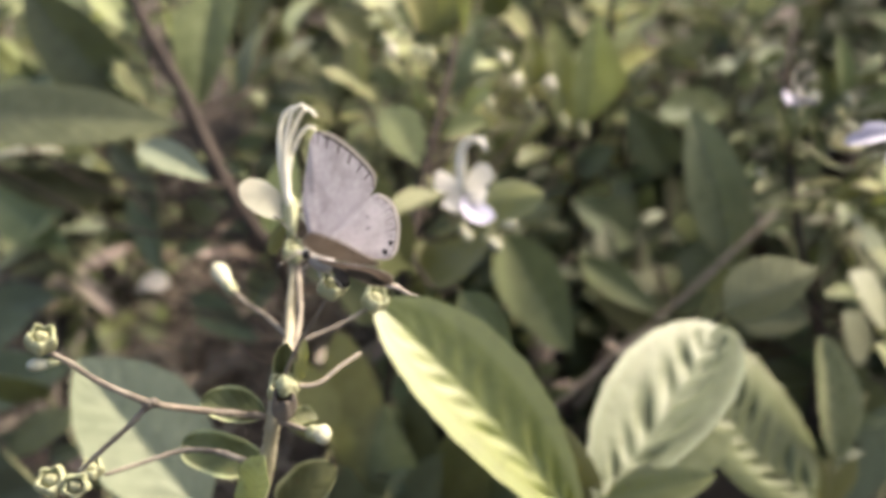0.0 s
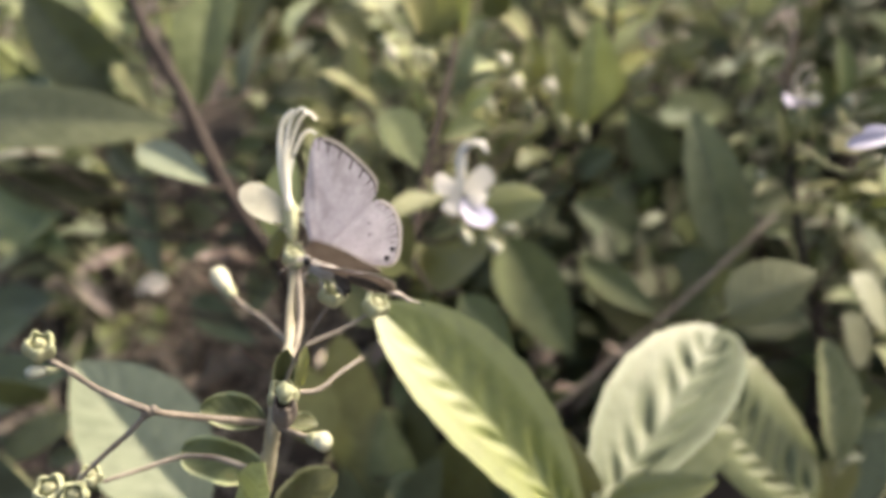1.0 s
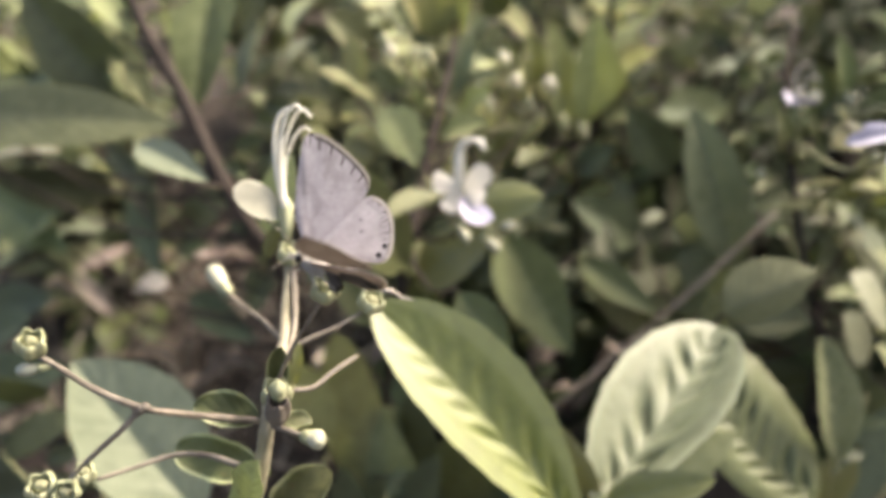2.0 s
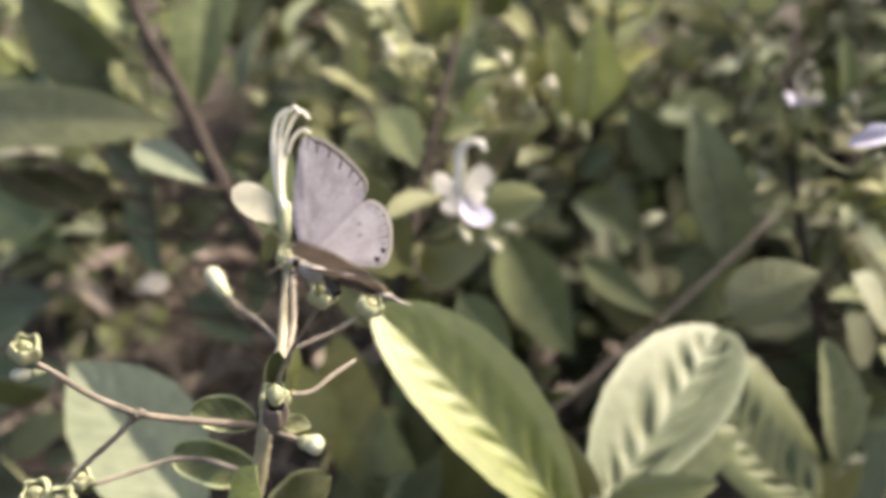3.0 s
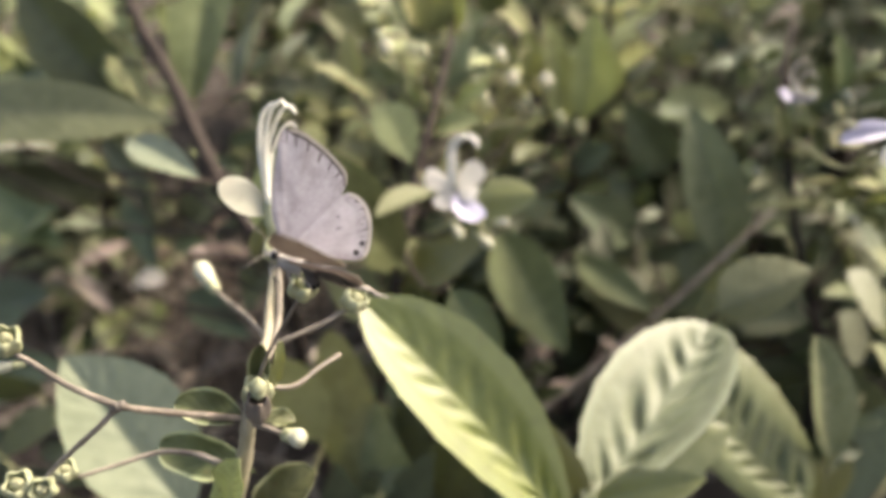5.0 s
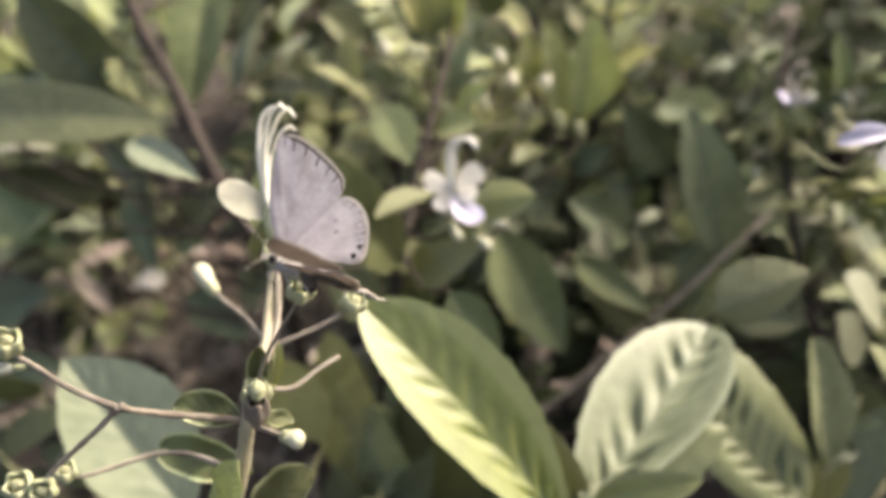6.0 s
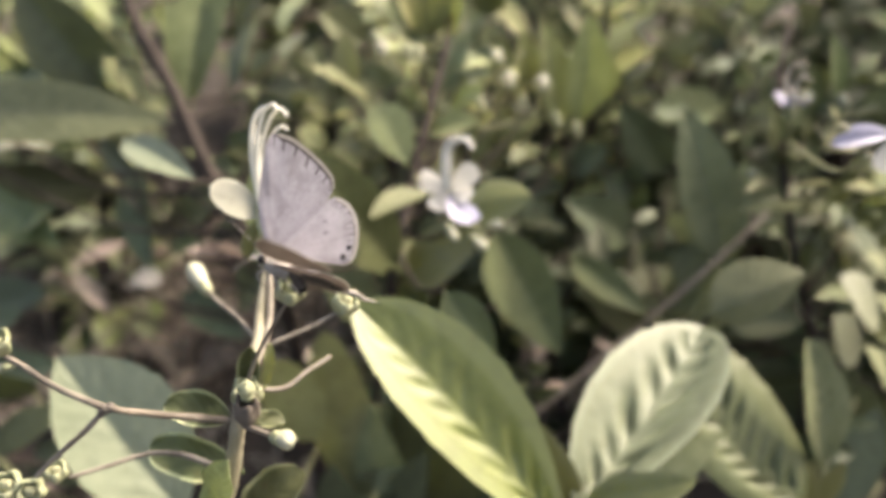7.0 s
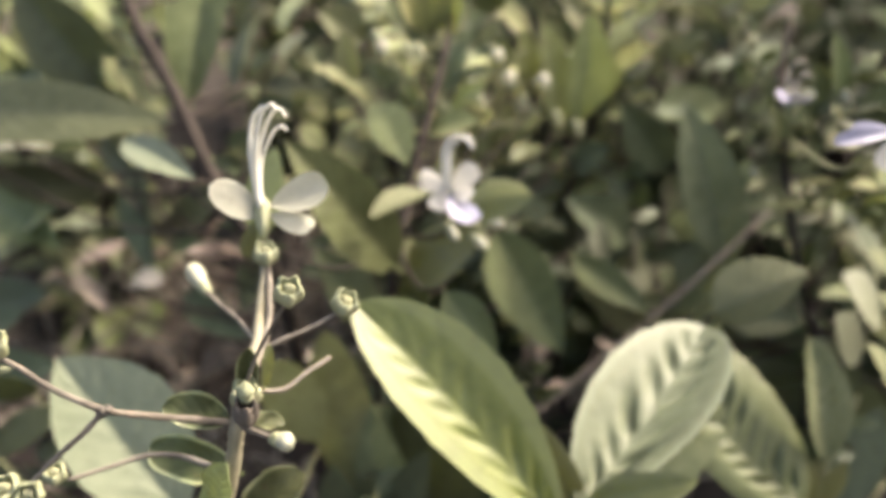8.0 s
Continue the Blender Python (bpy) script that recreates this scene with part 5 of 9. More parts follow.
leaf(flower_b, WHITE, (0.0073, 0.2770, 0.3475), (-0.0035, 0.2745, 0.3536), (0.1025, -0.6281, 0.7979), 0.0046, 0.0046, name="petal", nu=14, nv=5, a=0.7, b=0.33, thick=0.0002, stalk=0)
leaf(flower_b, WHITE, (0.0073, 0.2764, 0.3468), (0.0022, 0.2680, 0.3426), (0.1034, -0.5286, 0.8426), 0.0042, 0.0042, name="petal", nu=14, nv=5, a=0.7, b=0.33, thick=0.0002, stalk=0)
leaf(flower_b, WHITE, (0.0087, 0.2770, 0.3470), (0.0187, 0.2780, 0.3568), (0.1048, -0.6598, 0.7441), 0.0044, 0.0048, name="petal", nu=14, nv=5, a=0.7, b=0.33, thick=0.0002, stalk=0, bend=0.05)
leaf(flower_b, WHITE, (0.0091, 0.2764, 0.3468), (0.0167, 0.2720, 0.3465), (0.1009, -0.4904, 0.8656), 0.0044, 0.0046, name="petal", nu=14, nv=5, a=0.7, b=0.33, thick=0.0002, stalk=0)
leaf(flower_b, LILAC, (0.0087, 0.2752, 0.3459), (0.0160, 0.2600, 0.3408), (0.3107, -0.4845, 0.8178), 0.0065, 0.0065, name="petal", nu=14, nv=5, a=0.7, b=0.33, thick=0.0002, stalk=0, bend=-0.06, fold_n=16, fold_p=16)
stick(flower_b, STAMEN, [(0.0069, 0.2767, 0.3465), (0.0059, 0.2782, 0.3551), (0.0064, 0.2806, 0.3631), (0.0094, 0.2806, 0.3671), (0.0137, 0.2787, 0.3677), (0.0172, 0.2760, 0.3651)], 0.00100, 0.00065, "stamen")
stick(flower_b, STAMEN, [(0.0069, 0.2767, 0.3465), (0.0071, 0.2782, 0.3551), (0.0075, 0.2806, 0.3631), (0.0110, 0.2806, 0.3671), (0.0148, 0.2787, 0.3677), (0.0166, 0.2760, 0.3651)], 0.00100, 0.00065, "stamen")
stick(flower_b, STAMEN, [(0.0069, 0.2767, 0.3465), (0.0079, 0.2782, 0.3551), (0.0083, 0.2806, 0.3631), (0.0123, 0.2806, 0.3671), (0.0157, 0.2787, 0.3677), (0.0162, 0.2760, 0.3651)], 0.00100, 0.00065, "stamen")


# ---- shrubs beyond, with the slanting stem ----
slant = thing("tall_shrub", (-0.0389, 0.3196, 0.0000), "shrub with a thin slanting brown stem", "shrub", "")
stick(slant, TWIG, [(-0.0389, 0.3196, 0.0000), (-0.0333, 0.3200, 0.0391), (-0.0286, 0.3204, 0.0726), (-0.0254, 0.3206, 0.0949), (-0.0238, 0.3207, 0.1061), (-0.0230, 0.3208, 0.1117), (0.0300, 0.3245, 0.1571), (0.0579, 0.3286, 0.1836), (0.1319, 0.3637, 0.2327), (0.1850, 0.3946, 0.2671), (0.2201, 0.4226, 0.2829)], 0.0020, 0.0014, "stem", knots=0.25, steps=8)
stick(slant, STEM, [(0.1011, 0.3491, 0.2122), (0.1395, 0.3711, 0.2109), (0.1779, 0.3932, 0.2313)], 0.0012, 0.0008, sides=6, steps=5, knots=0.2)
leaf(slant, PALE, (0.1756, 0.3963, 0.2384), (0.1460, 0.4352, 0.3269), (-0.1644, -0.7431, 0.6521), 0.0184, 0.0191, "dull grey-green leaf standing upright in shade", bend=0.05, fold_n=18, fold_p=18, relief=0.0012, nu=40, nv=5)
stick(slant, STEM, [(0.1981, 0.4051, 0.2730), (0.2082, 0.3946, 0.2788), (0.2183, 0.3841, 0.2932)], 0.0012, 0.0008, sides=6, steps=5, knots=0.2)
leaf(slant, GREEN, (0.2140, 0.3824, 0.2933), (0.1600, 0.3603, 0.2958), (-0.4400, -0.4359, 0.7851), 0.0133, 0.0091, bend=0.05, fold_n=18, fold_p=18, relief=0.0001, nu=20, nv=5)
stick(slant, STEM, [(0.1196, 0.3579, 0.2245), (0.1262, 0.3051, 0.2560), (0.1110, 0.2503, 0.3073)], 0.0012, 0.0008, sides=6, steps=5, knots=0.2)
leaf(slant, PALE, (0.1115, 0.2500, 0.3081), (0.1469, 0.2560, 0.3222), (0.0, -0.78, 0.62), 0.0150, 0.0105, "grey-green leaf with a sunlit edge", bend=0.05, fold_n=-14, fold_p=-24, a=0.55, b=0.8, relief=0.0001, nu=20, nv=5)
stick(slant, STEM, [(0.1072, 0.3520, 0.2163), (0.1332, 0.3509, 0.2192), (0.1592, 0.3499, 0.2353)], 0.0012, 0.0008, sides=6, steps=5, knots=0.2)
leaf(slant, PALE, (0.1617, 0.3484, 0.2359), (0.1926, 0.3300, 0.2438), (-0.4400, -0.4359, 0.7851), 0.0103, 0.0121, bend=0.05, fold_n=18, fold_p=18, relief=0.0001, nu=20, nv=5)
stick(slant, STEM, [(0.1103, 0.3535, 0.2184), (0.1790, 0.3525, 0.2111), (0.2477, 0.3515, 0.2371)], 0.0012, 0.0008, sides=6, steps=5, knots=0.2)
leaf(slant, SILVER, (0.2451, 0.3521, 0.2414), (0.2130, 0.3599, 0.2946), (0.45, -0.45, 0.77), 0.0133, 0.0133, bend=0.05, fold_n=18, fold_p=18, relief=0.0001, nu=20, nv=5)
stick(slant, STEM, [(0.0949, 0.3462, 0.2081), (0.1603, 0.3459, 0.2019), (0.2256, 0.3456, 0.2273)], 0.0012, 0.0008, sides=6, steps=5, knots=0.2)
leaf(slant, SILVER, (0.2266, 0.3457, 0.2307), (0.2396, 0.3474, 0.2731), (0.40, -0.40, 0.82), 0.0121, 0.0121, bend=0.05, fold_n=18, fold_p=18, relief=0.0001, nu=20, nv=5)
stick(slant, STEM, [(0.0980, 0.3476, 0.2102), (0.1182, 0.3353, 0.2136), (0.1384, 0.3230, 0.2293)], 0.0012, 0.0008, sides=6, steps=5, knots=0.2)
leaf(slant, PALE, (0.1382, 0.3229, 0.2323), (0.1357, 0.3219, 0.2700), (-0.2151, -0.7738, 0.5958), 0.0075, 0.0086, bend=0.05, fold_n=18, fold_p=18, relief=0.0001, nu=20, nv=5)
stick(slant, STEM, [(0.1227, 0.3593, 0.2266), (0.1453, 0.4346, 0.2175), (0.1680, 0.5100, 0.2465)], 0.0012, 0.0008, sides=6, steps=5, knots=0.2)
leaf(slant, DARK, (0.1645, 0.5081, 0.2512), (0.1205, 0.4844, 0.3101), (-0.4343, -0.6328, 0.6411), 0.0170, 0.0170, bend=0.05, fold_n=18, fold_p=18, relief=0.0001, nu=20, nv=5)
stick(slant, STEM, [(0.0857, 0.3418, 0.2020), (0.1115, 0.4004, 0.1958), (0.1373, 0.4590, 0.2207)], 0.0012, 0.0008, sides=6, steps=5, knots=0.2)
leaf(slant, DARK, (0.1331, 0.4571, 0.2240), (0.0809, 0.4345, 0.2650), (-0.4343, -0.6328, 0.6411), 0.0162, 0.0162, bend=0.05, fold_n=18, fold_p=18, relief=0.0001, nu=20, nv=5)
stick(slant, STEM, [(0.0256, 0.3242, 0.1533), (0.0730, 0.3659, 0.1478), (0.1204, 0.4076, 0.1729)], 0.0012, 0.0008, sides=6, steps=5, knots=0.2)
leaf(slant, MEADOW, (0.1333, 0.4000, 0.1888), (0.0788, 0.3850, 0.2474), (-0.4343, -0.6328, 0.6411), 0.0120, 0.0120, bend=0.05, fold_n=18, fold_p=18, relief=0.0001, nu=20, nv=5)
stick(slant, STEM, [(0.0641, 0.3316, 0.1877), (0.1116, 0.3916, 0.1793), (0.1590, 0.4516, 0.2080)], 0.0012, 0.0008, sides=6, steps=5, knots=0.2)
leaf(slant, DARK, (0.1562, 0.4476, 0.2075), (0.1201, 0.3972, 0.2010), (-0.4343, -0.6328, 0.6411), 0.0125, 0.0125, bend=0.05, fold_n=18, fold_p=18, relief=0.0001, nu=20, nv=5)
violet = thing("flowering_shrub", (0.2682, 0.3804, 0.0000), "flowering shrub with lilac petals among fresh leaves", "shrub", "")
stick(violet, STEM, [(0.2682, 0.3804, 0.0000), (0.2645, 0.3793, 0.0441), (0.2614, 0.3784, 0.0819), (0.2592, 0.3777, 0.1071), (0.2582, 0.3774, 0.1197), (0.2577, 0.3772, 0.1260), (0.2225, 0.3666, 0.2071), (0.1986, 0.3658, 0.2653), (0.1878, 0.3801, 0.3095), (0.1890, 0.4127, 0.3454), (0.2039, 0.4503, 0.3697)], 0.0032, 0.0016, "stem", knots=0.25, steps=8)
stick(violet, STEM, [(0.1937, 0.3724, 0.2856), (0.1895, 0.3701, 0.2928), (0.1853, 0.3678, 0.3052)], 0.0012, 0.0008, sides=6, steps=5, knots=0.2)
leaf(violet, YOUNG, (0.1864, 0.3665, 0.3060), (0.1998, 0.3496, 0.3167), (0.0000, -0.2588, 0.9659), 0.0040, 0.0052, bend=0.05, fold_n=18, fold_p=18, relief=0.0001, nu=20, nv=5)
stick(violet, STEM, [(0.1937, 0.3724, 0.2856), (0.1928, 0.3817, 0.2921), (0.1919, 0.3910, 0.3051)], 0.0012, 0.0008, sides=6, steps=5, knots=0.2)
leaf(violet, GREEN, (0.1907, 0.3908, 0.3080), (0.1759, 0.3887, 0.3441), (0.0000, -0.5883, 0.8086), 0.0066, 0.0066, bend=0.05, fold_n=18, fold_p=18, relief=0.0001, nu=20, nv=5)
stick(violet, STEM, [(0.1880, 0.3842, 0.3140), (0.2044, 0.3962, 0.3187), (0.2209, 0.4083, 0.3343)], 0.0012, 0.0008, sides=6, steps=5, knots=0.2)
leaf(violet, GREEN, (0.2199, 0.4082, 0.3374), (0.2082, 0.4076, 0.3759), (0.1010, -0.5853, 0.8045), 0.0072, 0.0079, bend=0.05, fold_n=18, fold_p=18, relief=0.0001, nu=20, nv=5)
stick(violet, STEM, [(0.1910, 0.3759, 0.2966), (0.2004, 0.3929, 0.3016), (0.2097, 0.4098, 0.3172)], 0.0012, 0.0008, sides=6, steps=5, knots=0.2)
leaf(violet, GREEN, (0.2092, 0.4098, 0.3203), (0.2027, 0.4092, 0.3590), (0.1010, -0.5853, 0.8045), 0.0093, 0.0093, bend=0.05, fold_n=18, fold_p=18, relief=0.0001, nu=20, nv=5)
stick(violet, STEM, [(0.1923, 0.3742, 0.2911), (0.1956, 0.3724, 0.2986), (0.1989, 0.3706, 0.3114)], 0.0012, 0.0008, sides=6, steps=5, knots=0.2)
leaf(violet, GREEN, (0.1982, 0.3710, 0.3137), (0.1890, 0.3763, 0.3426), (0.1010, -0.5853, 0.8045), 0.0041, 0.0047, bend=0.05, fold_n=18, fold_p=18, relief=0.0001, nu=20, nv=5)
stick(violet, STEM, [(0.1880, 0.3855, 0.3155), (0.2146, 0.4150, 0.3153), (0.2412, 0.4444, 0.3348)], 0.0012, 0.0008, sides=6, steps=5, knots=0.2)
leaf(violet, GREEN, (0.2417, 0.4422, 0.3358), (0.2477, 0.4147, 0.3481), (0.0995, -0.3909, 0.9151), 0.0096, 0.0109, bend=0.05, fold_n=18, fold_p=18, relief=0.0001, nu=20, nv=5)
stick(violet, STEM, [(0.2086, 0.3662, 0.2411), (0.2221, 0.3773, 0.2461), (0.2357, 0.3885, 0.2608)], 0.0012, 0.0008, sides=6, steps=5, knots=0.2)
leaf(violet, GREEN, (0.2369, 0.3882, 0.2635), (0.2510, 0.3850, 0.2974), (0.0995, -0.3909, 0.9151), 0.0108, 0.0108, bend=0.05, fold_n=18, fold_p=18, relief=0.0001, nu=20, nv=5)
stick(violet, STEM, [(0.1982, 0.3664, 0.2672), (0.2091, 0.3737, 0.2734), (0.2200, 0.3810, 0.2877)], 0.0012, 0.0008, sides=6, steps=5, knots=0.2)
leaf(violet, PALE, (0.2202, 0.3801, 0.2894), (0.2217, 0.3689, 0.3099), (0.0995, -0.3909, 0.9151), 0.0054, 0.0066, bend=0.05, fold_n=18, fold_p=18, relief=0.0001, nu=20, nv=5)
stick(violet, STEM, [(0.2175, 0.3665, 0.2192), (0.2115, 0.3771, 0.2252), (0.2055, 0.3878, 0.2386)], 0.0012, 0.0008, sides=6, steps=5, knots=0.2)
leaf(violet, GREEN, (0.2057, 0.3866, 0.2414), (0.2079, 0.3722, 0.2760), (0.0995, -0.3909, 0.9151), 0.0109, 0.0109, bend=0.05, fold_n=18, fold_p=18, relief=0.0001, nu=20, nv=5)
stick(violet, STEM, [(0.1919, 0.3748, 0.2929), (0.2042, 0.3732, 0.2991), (0.2165, 0.3716, 0.3130)], 0.0012, 0.0008, sides=6, steps=5, knots=0.2)
leaf(violet, YOUNG, (0.2173, 0.3711, 0.3137), (0.2278, 0.3650, 0.3228), (0.0995, -0.3909, 0.9151), 0.0052, 0.0052, bend=0.05, fold_n=18, fold_p=18, relief=0.0001, nu=20, nv=5)
bud(violet, (0.2270, 0.4069, 0.3350), (0.2207, 0.4061, 0.3436), 0.00557)
stick(violet, GREENSTEM, [(0.1880, 0.3855, 0.3155), (0.2075, 0.3962, 0.3194), (0.2270, 0.4069, 0.3350)], 0.0010, 0.0007, sides=6, steps=5, knots=0.2)
bud(violet, (0.2300, 0.3714, 0.3140), (0.2237, 0.3706, 0.3225), 0.00589)
stick(violet, GREENSTEM, [(0.1919, 0.3748, 0.2929), (0.2109, 0.3731, 0.2982), (0.2300, 0.3714, 0.3140)], 0.0010, 0.0007, sides=6, steps=5, knots=0.2)
bud(violet, (0.1777, 0.3854, 0.2989), (0.1720, 0.3849, 0.3079), 0.00433)
stick(violet, GREENSTEM, [(0.1955, 0.3700, 0.2782), (0.1866, 0.3777, 0.2848), (0.1777, 0.3854, 0.2989)], 0.0010, 0.0007, sides=6, steps=5, knots=0.2)
stick(violet, GREENSTEM, [(0.1863, 0.3784, 0.3264), (0.1694, 0.2976, 0.3469), (0.1599, 0.2548, 0.3729), (0.1619, 0.2475, 0.3802)], 0.00118, 0.00057)
flower_c = part("flower", lathe("flower", CALYX, [(0.0009, 0), (0.0017, 0.003), (0.0020, 0.007), (0.0012, 0.009), (0.0005, 0.0095)], 15, 5, 0.08), violet, aim((0.1629, 0.2475, 0.3802), (0.1552, 0.2432, 0.3829), (0, -0.9, 0.4))[0])
leaf(flower_c, LILAC, (0.1561, 0.2441, 0.3844), (0.1328, 0.2376, 0.3833), (-0.2049, -0.7918, 0.5754), 0.0022, 0.0033, name="petal", nu=14, nv=5, a=0.7, b=0.33, thick=0.0002, stalk=0, fold_n=22, fold_p=22, bend=0.05)
leaf(flower_c, LILAC, (0.1567, 0.2452, 0.3843), (0.1406, 0.2434, 0.3854), (-0.1025, -0.7405, 0.6642), 0.0019, 0.0030, name="petal", nu=14, nv=5, a=0.7, b=0.33, thick=0.0002, stalk=0, bend=0.05)
leaf(flower_c, WHITE, (0.1571, 0.2433, 0.3829), (0.1504, 0.2362, 0.3748), (0.1054, -0.4668, 0.8781), 0.0037, 0.0037, name="petal", nu=14, nv=5, a=0.7, b=0.33, thick=0.0002, stalk=0)
stick(violet, GREENSTEM, [(0.1849, 0.3754, 0.3213), (0.1818, 0.3734, 0.3376), (0.1810, 0.3722, 0.3456)], 0.00118, 0.00085)
flower_d = part("flower", lathe("flower", CALYX, [(0.0009, 0), (0.0017, 0.003), (0.0020, 0.007), (0.0012, 0.009), (0.0005, 0.0095)], 15, 5, 0.08), violet, aim((0.1835, 0.3756, 0.3413), (0.1795, 0.3696, 0.3509), (0, -0.9, 0.4))[0])
leaf(flower_d, LILAC, (0.1795, 0.3693, 0.3505), (0.1681, 0.3668, 0.3562), (-0.2074, -0.4592, 0.8638), 0.0042, 0.0042, name="petal", nu=14, nv=5, a=0.7, b=0.33, thick=0.0002, stalk=0)
leaf(flower_d, LILAC, (0.1801, 0.3693, 0.3505), (0.1777, 0.3611, 0.3562), (0.0000, -0.2588, 0.9659), 0.0055, 0.0055, name="petal", nu=14, nv=5, a=0.7, b=0.33, thick=0.0002, stalk=0)
leaf(flower_d, CREAM, (0.1812, 0.3693, 0.3505), (0.1861, 0.3676, 0.3574), (0.2074, -0.4592, 0.8638), 0.0033, 0.0033, name="petal", nu=14, nv=5, a=0.7, b=0.33, thick=0.0002, stalk=0)
stick(flower_d, WHITE, [(0.1801, 0.3696, 0.3509), (0.1749, 0.3733, 0.3612), (0.1782, 0.3755, 0.3690), (0.1828, 0.3733, 0.3691)], 0.00042, 0.00028, "stamen")
stick(flower_d, WHITE, [(0.1806, 0.3696, 0.3509), (0.1791, 0.3719, 0.3588), (0.1823, 0.3730, 0.3647), (0.1856, 0.3694, 0.3625)], 0.00042, 0.00028, "stamen")


# ---- fresh leaves in the sun at the edge, and withered ones ----
stick(violet, STEM, [(0.2125, 0.3663, 0.2314), (0.2199, 0.3424, 0.2351), (0.2274, 0.3185, 0.2518)], 0.0012, 0.0008, sides=6, steps=5, knots=0.2)
leaf(violet, SILVER, (0.2253, 0.3187, 0.2539), (0.2003, 0.3223, 0.2800), (0.40, -0.40, 0.82), 0.0165, 0.0165, bend=0.05, fold_n=3, fold_p=3, relief=0.0001, nu=20, nv=5)
stick(violet, STEM, [(0.2115, 0.3663, 0.2338), (0.2294, 0.3552, 0.2391), (0.2473, 0.3441, 0.2559)], 0.0012, 0.0008, sides=6, steps=5, knots=0.2)
leaf(violet, PALE, (0.2456, 0.3442, 0.2576), (0.2236, 0.3453, 0.2794), (0.3986, -0.2780, 0.8740), 0.0115, 0.0115, bend=0.05, fold_n=8, fold_p=8, relief=0.0001, nu=20, nv=5)
stick(violet, STEM, [(0.2105, 0.3662, 0.2362), (0.2183, 0.3295, 0.2374), (0.2261, 0.2927, 0.2574)], 0.0012, 0.0008, sides=6, steps=5, knots=0.2)
leaf(violet, PALE, (0.2245, 0.2930, 0.2594), (0.2042, 0.2966, 0.2856), (0.3986, -0.2780, 0.8740), 0.0102, 0.0102, bend=0.05, fold_n=8, fold_p=8, relief=0.0001, nu=20, nv=5)
stick(violet, STEM, [(0.2155, 0.3664, 0.2241), (0.2114, 0.3314, 0.2254), (0.2074, 0.2965, 0.2442)], 0.0012, 0.0008, sides=6, steps=5, knots=0.2)
leaf(violet, SILVER, (0.2060, 0.2967, 0.2462), (0.1894, 0.3001, 0.2720), (0.30, -0.60, 0.74), 0.0120, 0.0130, bend=0.05, fold_n=3, fold_p=3, relief=0.0001, nu=20, nv=5)
stick(violet, STEM, [(0.2125, 0.3663, 0.2314), (0.2093, 0.3163, 0.2298), (0.2061, 0.2663, 0.2528)], 0.0012, 0.0008, sides=6, steps=5, knots=0.2)
leaf(violet, PALE, (0.2050, 0.2667, 0.2544), (0.1909, 0.2728, 0.2747), (0.3986, -0.2780, 0.8740), 0.0089, 0.0089, bend=0.05, fold_n=8, fold_p=8, relief=0.0001, nu=20, nv=5)
stick(tall, STEM, [(-0.0790, 0.3463, 0.2284), (-0.0917, 0.3636, 0.2334), (-0.1044, 0.3809, 0.2499)], 0.0012, 0.0008, sides=6, steps=5, knots=0.2)
leaf(tall, DRY, (-0.1065, 0.3790, 0.2514), (-0.1335, 0.3553, 0.2706), (0.0000, -0.2588, 0.9659), 0.0063, 0.0081, "withered brown leaf", bend=0.05, fold_n=20, fold_p=25, relief=0.0001, nu=20, nv=5)
stick(tall, STEM, [(-0.0774, 0.3750, 0.1257), (-0.1710, 0.4756, 0.1053), (-0.2647, 0.5762, 0.1513)], 0.0012, 0.0008, sides=6, steps=5, knots=0.2)
leaf(tall, DRY, (-0.2680, 0.5739, 0.1505), (-0.3090, 0.5443, 0.1401), (0.0000, -0.3928, 0.9196), 0.0086, 0.0077, "withered brown leaf", bend=0.05, fold_n=20, fold_p=10, relief=0.0001, nu=20, nv=5)
stick(tall, STEM, [(-0.0773, 0.3766, 0.1005), (-0.2023, 0.4788, 0.0718), (-0.3273, 0.5811, 0.1207)], 0.0012, 0.0008, sides=6, steps=5, knots=0.2)
leaf(tall, DRY, (-0.3238, 0.5781, 0.1188), (-0.2799, 0.5418, 0.0960), (0.0000, -0.3928, 0.9196), 0.0079, 0.0069, "withered brown leaf", bend=0.05, fold_n=20, fold_p=10, relief=0.0001, nu=20, nv=5)
stick(tall, STEM, [(-0.0880, 0.3359, 0.2865), (-0.1886, 0.4393, 0.2621), (-0.2893, 0.5427, 0.3071)], 0.0012, 0.0008, sides=6, steps=5, knots=0.2)
leaf(tall, GREEN, (-0.2895, 0.5398, 0.3101), (-0.2921, 0.5039, 0.3478), (-0.4949, -0.6197, 0.6092), 0.0155, 0.0155, bend=0.05, fold_n=18, fold_p=18, relief=0.0001, nu=20, nv=5)
stick(tall, STEM, [(-0.1054, 0.3482, 0.3113), (-0.1426, 0.4530, 0.2947), (-0.1798, 0.5577, 0.3316)], 0.0012, 0.0008, sides=6, steps=5, knots=0.2)
leaf(tall, GREEN, (-0.1802, 0.5549, 0.3347), (-0.1854, 0.5196, 0.3733), (-0.4949, -0.6197, 0.6092), 0.0139, 0.0139, bend=0.05, fold_n=18, fold_p=18, relief=0.0001, nu=20, nv=5)
stick(tall, STEM, [(-0.0820, 0.3358, 0.2731), (-0.1611, 0.4064, 0.2585), (-0.2402, 0.4770, 0.2950)], 0.0012, 0.0008, sides=6, steps=5, knots=0.2)
